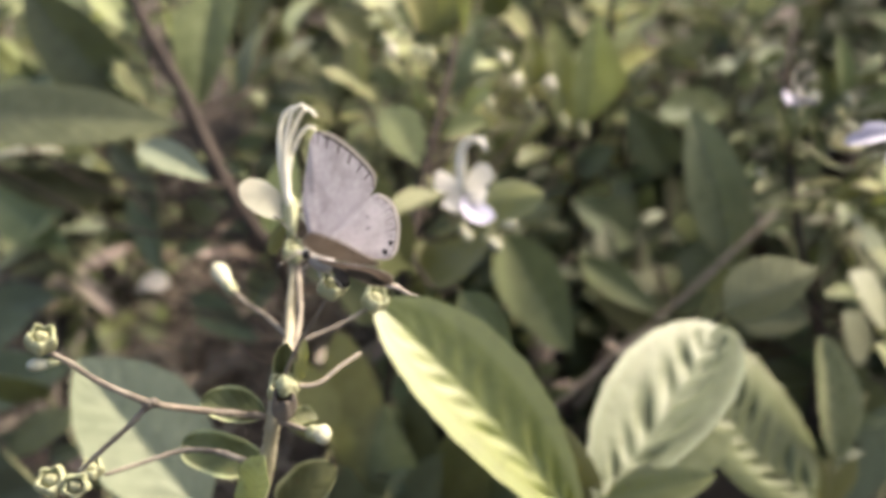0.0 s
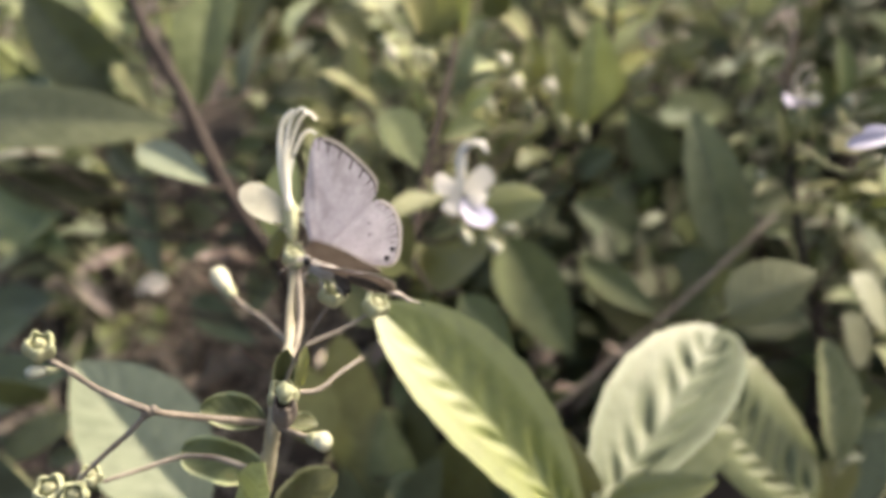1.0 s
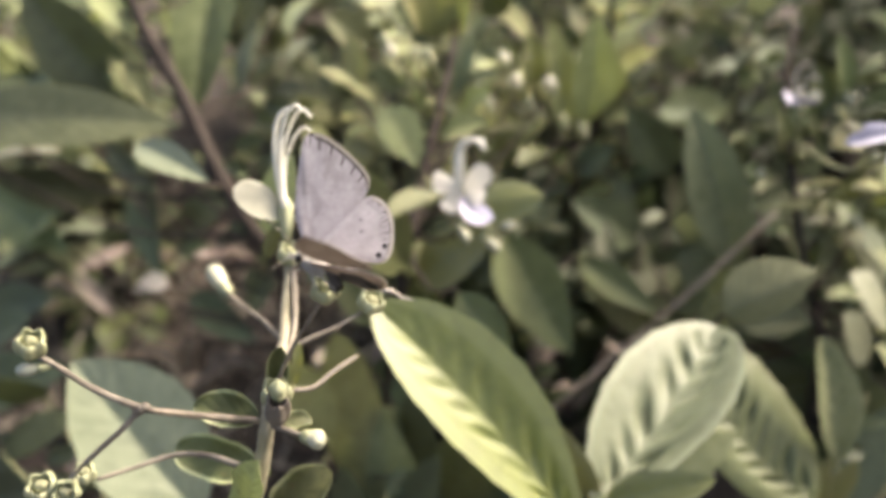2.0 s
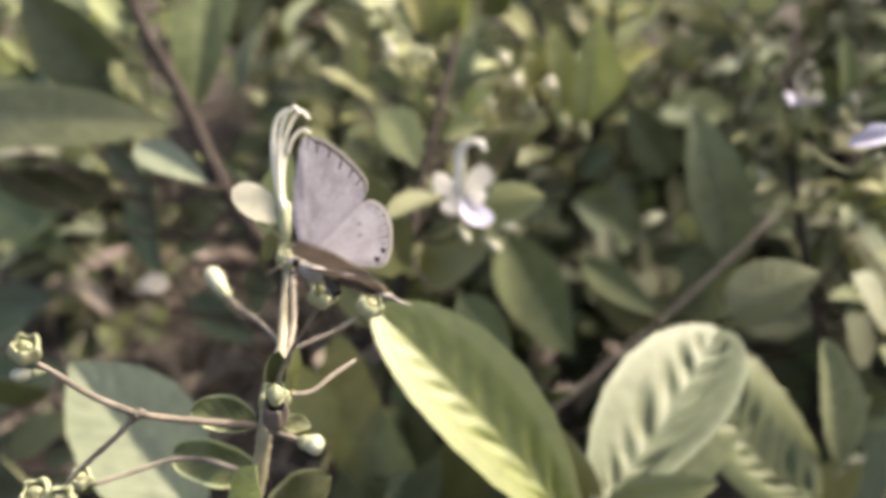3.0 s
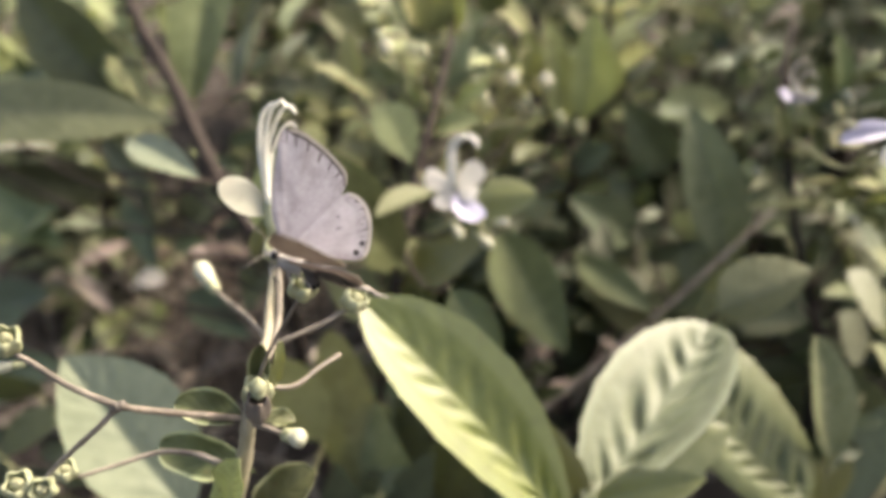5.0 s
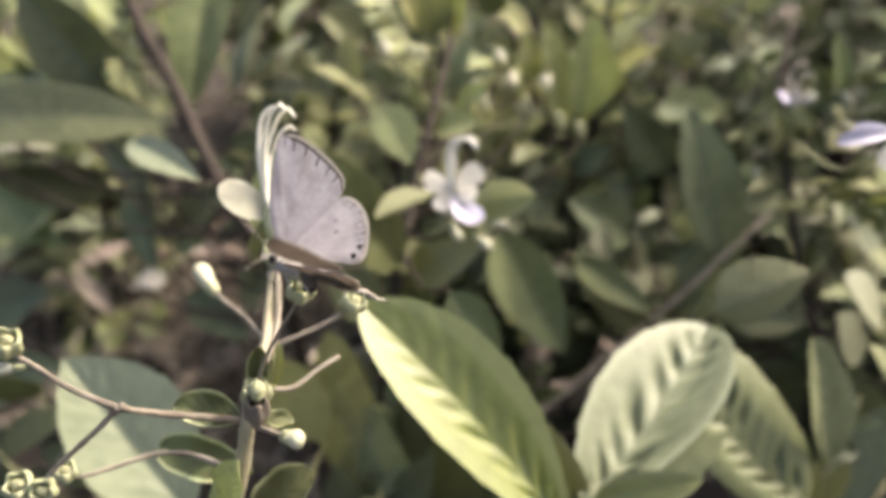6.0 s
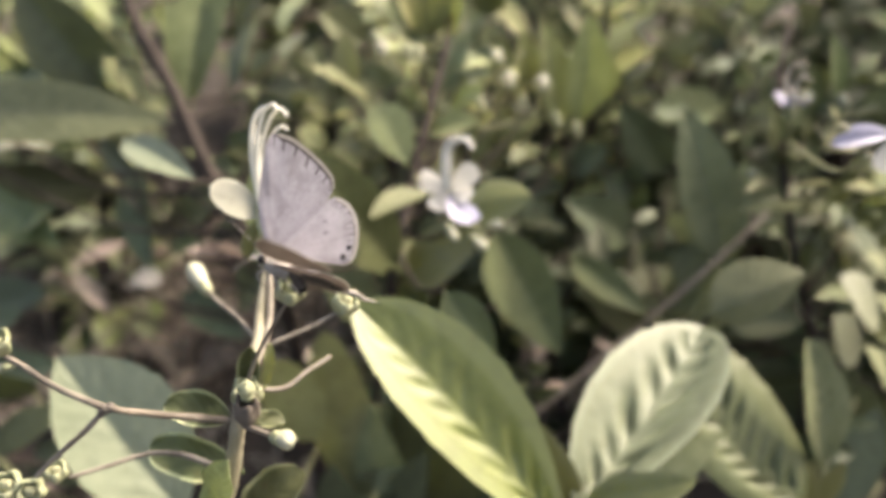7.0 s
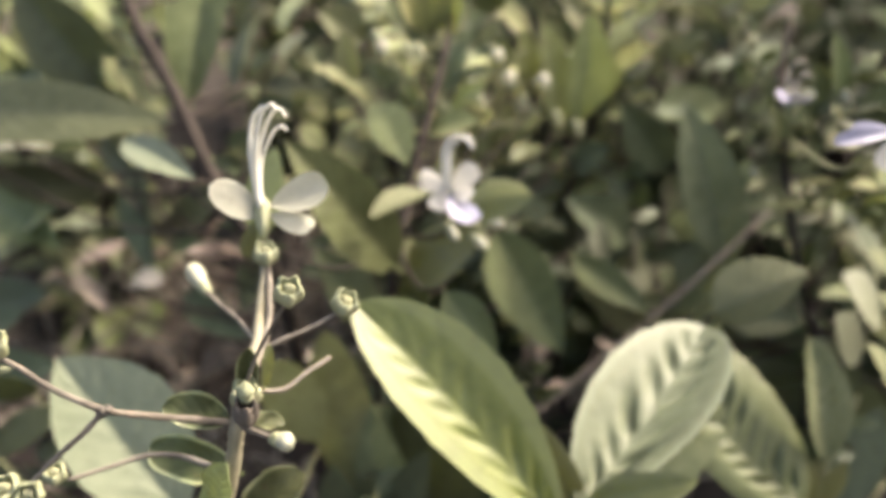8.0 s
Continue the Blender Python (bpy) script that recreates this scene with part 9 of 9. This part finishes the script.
def far_foliage():
    """The hedge beyond: one mass of leaves that nobody could count."""
    rng = random.Random(77)
    for mat, count, name in ((DARK, 6500, "hedge_dark"), (GREEN, 7500, "hedge_green"), (YOUNG, 2000, "hedge_young")):
        verts, faces, uv = [], [], []
        for _ in range(count):
            q, far = rng.uniform(0, 6.283), 2.0 + 1.5 * math.sqrt(rng.random()) + 0.35 * rng.random()
            far += 0.35 * noise.noise((3 * math.cos(q), 3 * math.sin(q), 7))
            x, y = far * math.cos(q), 0.5 + far * math.sin(q)
            z = rng.random() ** 0.8 * (0.55 + 0.2 * noise.noise((x * 2, y * 2, 3)))
            a, e = rng.uniform(0, 6.28), rng.uniform(-0.5, 0.7)
            way = Vector((math.cos(a) * math.cos(e), math.sin(a) * math.cos(e), math.sin(e)))
            m, _ = aim((x, y, z), Vector((x, y, z)) + way, (rng.uniform(-0.4, 0.4), rng.uniform(-0.6, 0.2), 1))
            ln = rng.uniform(0.07, 0.12)
            off = len(verts)
            for p, q in (((0, 0, 0), (0.5, 0)), ((-0.24, 0.35, -0.06), (0, 0.35)), ((0, 0.4, 0.03), (0.5, 0.4)), ((0.24, 0.35, -0.06), (1, 0.35)), ((-0.17, 0.7, -0.05), (0.1, 0.7)), ((0.17, 0.7, -0.05), (0.9, 0.7)), ((0, 1, -0.04), (0.5, 1))):
                verts.append(m @ (Vector(p) * ln))
                uv.append(q)
            faces += [(off, off + 2, off + 1), (off, off + 3, off + 2), (off + 1, off + 2, off + 6, off + 4), (off + 2, off + 3, off + 5, off + 6)]
        tagged(new(name, mesh_of(name, verts, faces, mat, uv)), "dense low hedge foliage that closes the garden round", "foliage", kind="stuff")


far_foliage()


# ---- dry litter on the soil ----
def litter():
    rng = random.Random(5)
    shapes = [blade("dry_leaf", DRY, rng.uniform(0.035, 0.07), rng.uniform(0.010, 0.016), rng.uniform(0.010, 0.016), rng.uniform(10, 50), rng.uniform(10, 50), rng.uniform(-0.15, 0.2), rng.uniform(-0.1, 0.1), 0.6, 0.75, curl=30, nu=10, nv=3, wave=0.08, seed=k, thick=0.0003, stalk=0.006) for k in range(6)]
    for k in range(260):
        x, y = rng.uniform(-0.75, 0.45), rng.uniform(0.42, 1.05)
        ob = new("dry_leaf", shapes[k % 6])
        ob.matrix_basis = Matrix.Translation((x, y, ground_height(x, y) - 0.012)) @ pose(0, 0, 0, rng.uniform(-25, 25), rng.uniform(-35, 35), rng.uniform(0, 360))
        tagged(ob, "curled pale brown dry leaf lying on the soil", "dry leaf", "litter")
    for k in range(90):
        x, y = rng.uniform(-0.7, 0.3), rng.uniform(0.45, 1.1)
        a, ln = rng.uniform(0, 6.28), rng.uniform(0.05, 0.16)
        z = ground_height(x, y) - 0.013
        pts = [(x, y, z), (x + ln * 0.5 * math.cos(a), y + ln * 0.5 * math.sin(a), z + rng.uniform(0.004, 0.02)), (x + ln * math.cos(a + 0.2), y + ln * math.sin(a + 0.2), z + rng.uniform(0, 0.02))]
        tagged(new("dead_twig", tube("dead_twig", STEM if k % 2 else TWIG, pts, 0.0022, 0.0010, sides=6, steps=4, knots=0.3, seed=k)), "thin dead brown twig lying on the soil", "twig", "litter")


def dead_stems():
    """Thin dry stalks that lean over the bare soil."""
    rng = random.Random(9)
    for k in range(70):
        x, y = rng.uniform(-0.55, -0.05), rng.uniform(0.52, 0.95)
        a, ln = rng.uniform(0, 6.28), rng.uniform(0.06, 0.15)
        z = ground_height(x, y) - 0.022
        pts = [(x, y, z), (x + ln * 0.4 * math.cos(a), y + ln * 0.4 * math.sin(a), z + ln * rng.uniform(0.2, 0.7)), (x + ln * 0.8 * math.cos(a + 0.4), y + ln * 0.8 * math.sin(a + 0.4), z + ln * rng.uniform(0.3, 1.0))]
        tagged(new("dead_stalk", tube("dead_stalk", TWIG if k % 3 else STEM, pts, 0.0016, 0.0007, sides=5, steps=4, knots=0.3, seed=k)), "thin dry stalk leaning over the soil", "stalk", "litter")


def brush():
    """A tangle of dry pinkish-brown stalks standing over the litter."""
    rng = random.Random(19)
    for k in range(75):
        x, y = rng.uniform(-0.40, -0.08), rng.uniform(0.46, 0.74)
        a, ln = rng.uniform(0, 6.28), rng.uniform(0.05, 0.13)
        z = ground_height(x, y) - 0.022
        lift = ln * rng.uniform(0.3, 1.0)
        pts = [(x, y, z), (x + ln * 0.4 * math.cos(a), y + ln * 0.4 * math.sin(a), z + lift * 0.7), (x + ln * 0.9 * math.cos(a + 0.5), y + ln * 0.9 * math.sin(a + 0.5), z + lift)]
        tagged(new("dead_stalk", tube("dead_stalk", TWIG, pts, rng.uniform(0.0022, 0.0034), 0.0012, sides=6, steps=4, knots=0.4, seed=k)), "thick dry pinkish-brown stalk leaning over the litter", "stalk", "litter")


dead_stems()
brush()
litter()
fallen = new("fallen_petal", blade("fallen_petal", WHITE, 0.019, 0.010, 0.010, 20, 25, 0.1, 0.0, 0.6, 0.4, nu=8, nv=3, thick=0.0003))
fallen.matrix_basis = Matrix.Translation((-0.2250, 0.4700, 0.1709)) @ aim((0, 0, 0), (0.012, 0.002, 0.002), (0.45, 0.0, 0.85))[0] @ Matrix.Scale(1.35, 4)
tagged(fallen, "white fallen flower petal caught on low leaves", "petal")


# ---- butterfly ----
REST = Matrix(((-0.912, 0.0, 0.410, -0.02014), (0.0, -1.0, 0.0, 0.10430), (0.410, 0.0, 0.912, 0.41761), (0, 0, 0, 1)))


def wing(name, mat, outline, margin, side, parent, hinge, camber):
    """A wing fanned out from its hinge: outline in millimetres (forward, outward); margin: the stretch of it with the dark rim."""
    line = smooth_line([(a, b, 0) for a, b in outline], 6)
    rings = 10
    n = len(line)
    verts, uv, faces = [], [], []
    root = Vector((outline[0][0] * 0.5 + outline[-1][0] * 0.5, 0.6, 0))
    for layer in (0, 1):
        for i in range(rings + 1):
            r = i / rings
            for k, p in enumerate(line):
                q = root.lerp(p, r)
                u = k / (n - 1)
                inside = min(1.0, max(0.0, min((u - margin[0]) / 0.05, (margin[1] - u) / 0.05)))
                h = camber * math.sin(math.pi * min(1, r)) + 0.05 * math.sin(u * 40) * r * r
                verts.append((q.x / 1000, side * q.y / 1000, (h - 0.09 * layer) / 1000))
                uv.append((u, r * (0.90 + 0.10 * inside)))
    row = (rings + 1) * n
    for i in range(rings):
        for k in range(n - 1):
            a = i * n + k
            f = (a, a + 1, a + n + 1, a + n)
            faces.append(f if side < 0 else f[::-1])
            g = tuple(row + j for j in f)
            faces.append(g[::-1] if side < 0 else g)
    flat = (len(faces), len(faces) + n - 1)
    edge = len(verts)
    for layer in (0, 1):
        verts += verts[layer * row + rings * n:layer * row + rings * n + n]
        uv += uv[layer * row + rings * n:layer * row + rings * n + n]
    for k in range(n - 1):
        a = edge + k
        faces.append((a, a + 1, n + a + 1, n + a))
    me = mesh_of(name, verts, faces, mat, uv, flat)
    me.materials.append(UNDERWING)
    me.polygons.foreach_set("material_index", [1 if row <= min(f) < edge else 0 for f in faces])
    ob = new(name, me)
    ob.parent = parent
    ob.matrix_basis = Matrix.Translation(hinge)
    return ob


def make_butterfly():
    bf = thing("butterfly", (0, 0, 0), "small pale lilac-grey butterfly with dark rimmed wings, perched on a calyx", "butterfly")
    bf.matrix_basis = REST

    def piece(name, me, label="", m=None, parent=None):
        ob = new(name, me)
        ob.parent = parent or bf
        ob.matrix_basis = m or Matrix.Identity(4)
        return tagged(ob, label)

    back = pose(0, 0, 0, 0, 0, 90)
    mm = 0.001

    def run(name, mat, pts, r0, r1, label="", parent=None, **more):
        return piece(name, tube(name, mat, [(x * mm, y * mm, z * mm) for x, y, z in pts], r0 * mm, r1 * mm, **more), label, None, parent)

    piece("thorax", lathe("thorax", FUR, [(0.4 * mm, -1.3 * mm), (1.05 * mm, -0.8 * mm), (1.4 * mm, 0.3 * mm), (1.45 * mm, 1.6 * mm), (1.1 * mm, 2.7 * mm), (0.5 * mm, 3.3 * mm)], 16, 5, 0.05), "pale grey furry thorax", pose(0, 0, 0.2 * mm) @ back)
    abdomen = run("abdomen", DUSK, [(-2.4, 0, 0.4), (-3.6, 0.1, 0.2), (-4.6, 0.3, -0.6), (-5.2, 0.45, -1.6)], 0.95, 1.15, "dark brown abdomen curled down", sides=14, steps=7, knots=0.06)
    piece("abdomen_tip", lathe("abdomen_tip", BLACK, [(1.12 * mm, -0.1 * mm), (1.2 * mm, 0.25 * mm), (1.02 * mm, 0.7 * mm), (0.55 * mm, 0.98 * mm), (0.1 * mm, 1.05 * mm)], 16, 4, 0.03), "blackish rounded abdomen tip", aim((-5.2 * mm, 0.45 * mm, -1.6 * mm), (-5.6 * mm, 0.6 * mm, -2.6 * mm), (0, 1, 0))[0], abdomen)
    head = piece("head", lathe("head", FUR, [(0.2 * mm, -1.0 * mm), (0.8 * mm, -0.6 * mm), (0.95 * mm, 0.1 * mm), (0.7 * mm, 0.7 * mm), (0.2 * mm, 0.95 * mm)], 14, 3, 0.06), "pale head", pose(1.6 * mm, 0, 0.7 * mm) @ back)
    for s in (1, -1):
        piece("eye", lathe("eye", BLACK, [(0.08 * mm, -0.78 * mm), (0.50 * mm, -0.55 * mm), (0.66 * mm, 0.0), (0.50 * mm, 0.55 * mm), (0.08 * mm, 0.78 * mm)], 12, 2, 0.0), "black eye", pose(s * 0.72 * mm, -0.2 * mm, 0.25 * mm, 90), head)
        run("palp", FUR, [(2.2, s * 0.3, 0.5), (2.9, s * 0.4, 0.3), (3.5, s * 0.45, 0.5)], 0.28, 0.10, "pale furry palp", head.parent, sides=7, steps=4, knots=0.4)
        tip = (8.7, -2.5, 3.5) if s < 0 else (5.4, 4.2, -1.0)
        root = (2.2, s * 0.35, 1.3)
        way = [tuple(a + (b - a) * k for a, b in zip(root, tip)) for k in (0.0, 0.35, 0.7, 0.86, 1.0)]
        bow = [0.0, 0.35, 0.30, 0.15, 0.0]
        way = [(x, y, z + w) for (x, y, z), w in zip(way, bow)]
        antenna = run("antenna", TAIL, way[:4], 0.07, 0.08, "thin pale banded antenna", sides=6, steps=6, knots=0.3)
        run("club", BLACK, way[3:], 0.15, 0.13, "black antenna club", antenna, sides=7, steps=5)
        for k in (0.22, 0.5, 0.72):
            at = [tuple(a + (b - a) * q for a, b in zip(root, tip)) for q in (k, k + 0.05)]
            run("band", BLACK, [(x, y, z + 0.33) for x, y, z in at], 0.09, 0.09, "", antenna, sides=6, steps=2)
    for x, s, mid, foot in ((0.9, 1, (1.6, 1.7, -1.3), (-0.2, 1.3, -3.3)), (-0.6, 1, (-1.9, 1.6, -1.9), (-4.0, 1.0, -3.4)), (-2.2, 1, (-4.6, 1.9, -1.2), (-6.4, 0.9, -2.9)), (0.9, -1, (1.9, -1.5, -1.2), (1.2, -1.3, -3.1)), (-0.6, -1, (-1.7, -1.9, -1.9), (-3.3, -2.0, -4.1)), (-2.2, -1, (-3.4, -1.9, -1.5), (-4.6, -1.7, -3.2))):
        between = tuple(0.5 * (a + b) + c for a, b, c in zip(mid, foot, (0.2, 0.25 * s, 0.0)))
        leg = run("leg", FUR, [(x, s * 0.8, -0.7), mid, between], 0.17, 0.12, "thin pale leg", sides=6, steps=5, knots=0.4)
        run("shank", BLACK, [between, tuple(0.4 * a + 0.6 * b for a, b in zip(between, foot)), foot], 0.12, 0.06, "dark banded shank", leg, sides=6, steps=4, knots=0.5)
    fore = [(0.2, 0.3), (1.9, 2.4), (3.7, 5.1), (5.0, 8.7), (6.0, 12.9), (6.6, 16.3), (5.9, 17.8), (3.5, 18.2), (0.2, 17.4), (-2.7, 16.2), (-4.8, 14.9), (-5.4, 13.7), (-5.5, 12.1), (-4.3, 6.5), (-1.4, 0.6)]
    hind = [(-0.4, 0.6), (-3.0, 6.3), (-4.4, 9.7), (-5.6, 11.7), (-7.5, 11.9), (-9.3, 11.0), (-10.8, 9.1), (-11.9, 6.1), (-12.1, 3.9), (-11.3, 2.5), (-9.1, 1.8), (-6.5, 1.3), (-2.6, 0.2)]
    wings = {}
    for s, which in ((1, "left"), (-1, "right")):
        wings["fore_" + which] = tagged(wing("forewing", FOREWING, fore, (0.40, 0.86), s, bf, (1.0 * mm, s * 0.5 * mm, 1.5 * mm), 0.2), "lilac-grey forewing with dark rim and vein dashes")
        rear = wings["hind_" + which] = tagged(wing("hindwing", HINDWING, hind, (0.24, 0.84), s, bf, ((0.6 if s < 0 else 1.5) * mm, s * (0.5 if s < 0 else 0.9) * mm, (1.75 if s < 0 else 0.62) * mm), 0.2), "pale hindwing with dark spots along its rim")
        for x, y, r in ((-10.7, 5.2, 0.42), (-10.3, 3.5, 0.50)):
            for up in (1, -1):
                disc = lathe("eyespot", BLACK, [(r * mm, 0), (r * 0.8 * mm, 0.05 * mm), (r * 0.2 * mm, 0.09 * mm)], 12, 3, 0.10)
                piece("eyespot", disc, "black spot by the tail", Matrix.Translation((x * mm, s * y * mm, (0.13 if up > 0 else -0.10) * mm)) @ pose(0, 0, 0, 90 * up), rear)
    tail = [(-11.4, 6.2, 0.0), (-13.2, 7.4, 0.15), (-14.8, 7.9, -0.1), (-16.2, 8.5, 0.1)]
    run("tail", TAIL, tail, 0.55, 0.16, "thin pale twisted tail", wings["hind_left"], sides=7, steps=6, knots=0.4)
    run("tail_point", BLACK, [tail[3], (-16.7, 8.7, 0.15), (-17.3, 8.8, 0.1)], 0.12, 0.05, "", wings["hind_left"], sides=6, steps=4, knots=0.4)
    for x, y, r in ((-8.6, 7.2, 0.42), (-10.5, 5.6, 0.90)):
        disc = lathe("eyespot", BLACK, [(r * mm, 0), (r * 0.8 * mm, 0.06 * mm), (r * 0.2 * mm, 0.10 * mm)], 14, 3, 0.14)
        piece("eyespot", disc, "dark brown underside spot", Matrix.Translation((x * mm, y * mm, -0.15 * mm)) @ pose(0, 0, 0, -90) @ Matrix.Diagonal((1.5, 1, 0.8, 1)), wings["hind_left"])
    fold = lathe("wing_fold", DUSK, [(1.0 * mm, 0), (0.8 * mm, 0.05 * mm), (0.2 * mm, 0.08 * mm)], 20, 5, 0.12)
    piece("wing_fold", fold, "dark brown band along the inner wing edge", Matrix.Translation((-8.2 * mm, 4.9 * mm, -0.05 * mm)) @ pose(0, 0, 0, -90, 0, 0) @ pose(0, 0, 0, 0, 9, 0) @ Matrix.Diagonal((3.3, 1, 2.9, 1)), wings["hind_left"])
    return bf, wings


butterfly, wings = make_butterfly()


def motions():
    """The butterfly rests, opens its wings and flies off past the camera's side."""
    turn = REST.to_3x3().to_4x4()
    lift = Matrix.Translation

    def flown(x, y, z, roll, rx=0, ry=0, rz=0):
        return lift((x, y, z)) @ Matrix.Rotation(radians(roll), 4, (0.155, -0.85, 0.5)) @ turn @ pose(0, 0, 0, rx, ry, rz)

    walk(butterfly, [
        (0.0, REST), (4.0, REST), (7.0, REST), (7.2, REST),
        (7.3, flown(-0.0205, 0.1043, 0.4205, -4)),
        (7.4, flown(-0.0368, 0.1010, 0.4402, -34)),
        (7.5, flown(-0.0650, 0.0850, 0.4840, -40)),
        (7.7, flown(-0.26, -0.10, 0.66, -40)),
        (8.0, flown(-0.42, -0.28, 0.80, -40)),
    ])
    # elevation of each wing and its sweep, for forewing and hindwing
    beats = {"left": [(0.0, 40, 16, 24), (4.0, 40, 16, 24), (7.0, 40, 16, 24), (7.2, 40, 16, 24), (7.25, 10, 0, 15), (7.3, -48, -22, 0), (7.34, -60, -22, 0), (7.37, -20, -10, 0), (7.4, 80, 0, 6), (7.43, 84, 0, 6), (7.5, 20, 0, 0), (7.6, 50, 0, 0), (7.7, -20, 0, 0), (7.8, 50, 0, 0), (7.9, -20, 0, 0), (8.0, 50, 0, 0)],
             "right": [(0.0, 58, 0, 0), (4.0, 58, 0, 0), (7.0, 58, 0, 0), (7.2, 58, 0, 0), (7.25, 57, 0, 6), (7.3, 55, 0, 16), (7.4, 76, 0, 6), (7.5, 20, 0, 0), (7.6, 50, 0, 0), (7.7, -20, 0, 0), (7.8, 50, 0, 0), (7.9, -20, 0, 0), (8.0, 50, 0, 0)]}
    for which, s in (("left", 1), ("right", -1)):
        for k, pair in enumerate(("fore_", "hind_")):
            w = wings[pair + which]
            at = w.matrix_basis.translation.copy()
            walk(w, [(row[0], lift(at) @ pose(0, 0, 0, s * (row[1] + (6 * k if s > 0 else 0))) @ pose(0, 0, 0, 0, 0, row[2 + k])) for row in beats[which]])


motions()
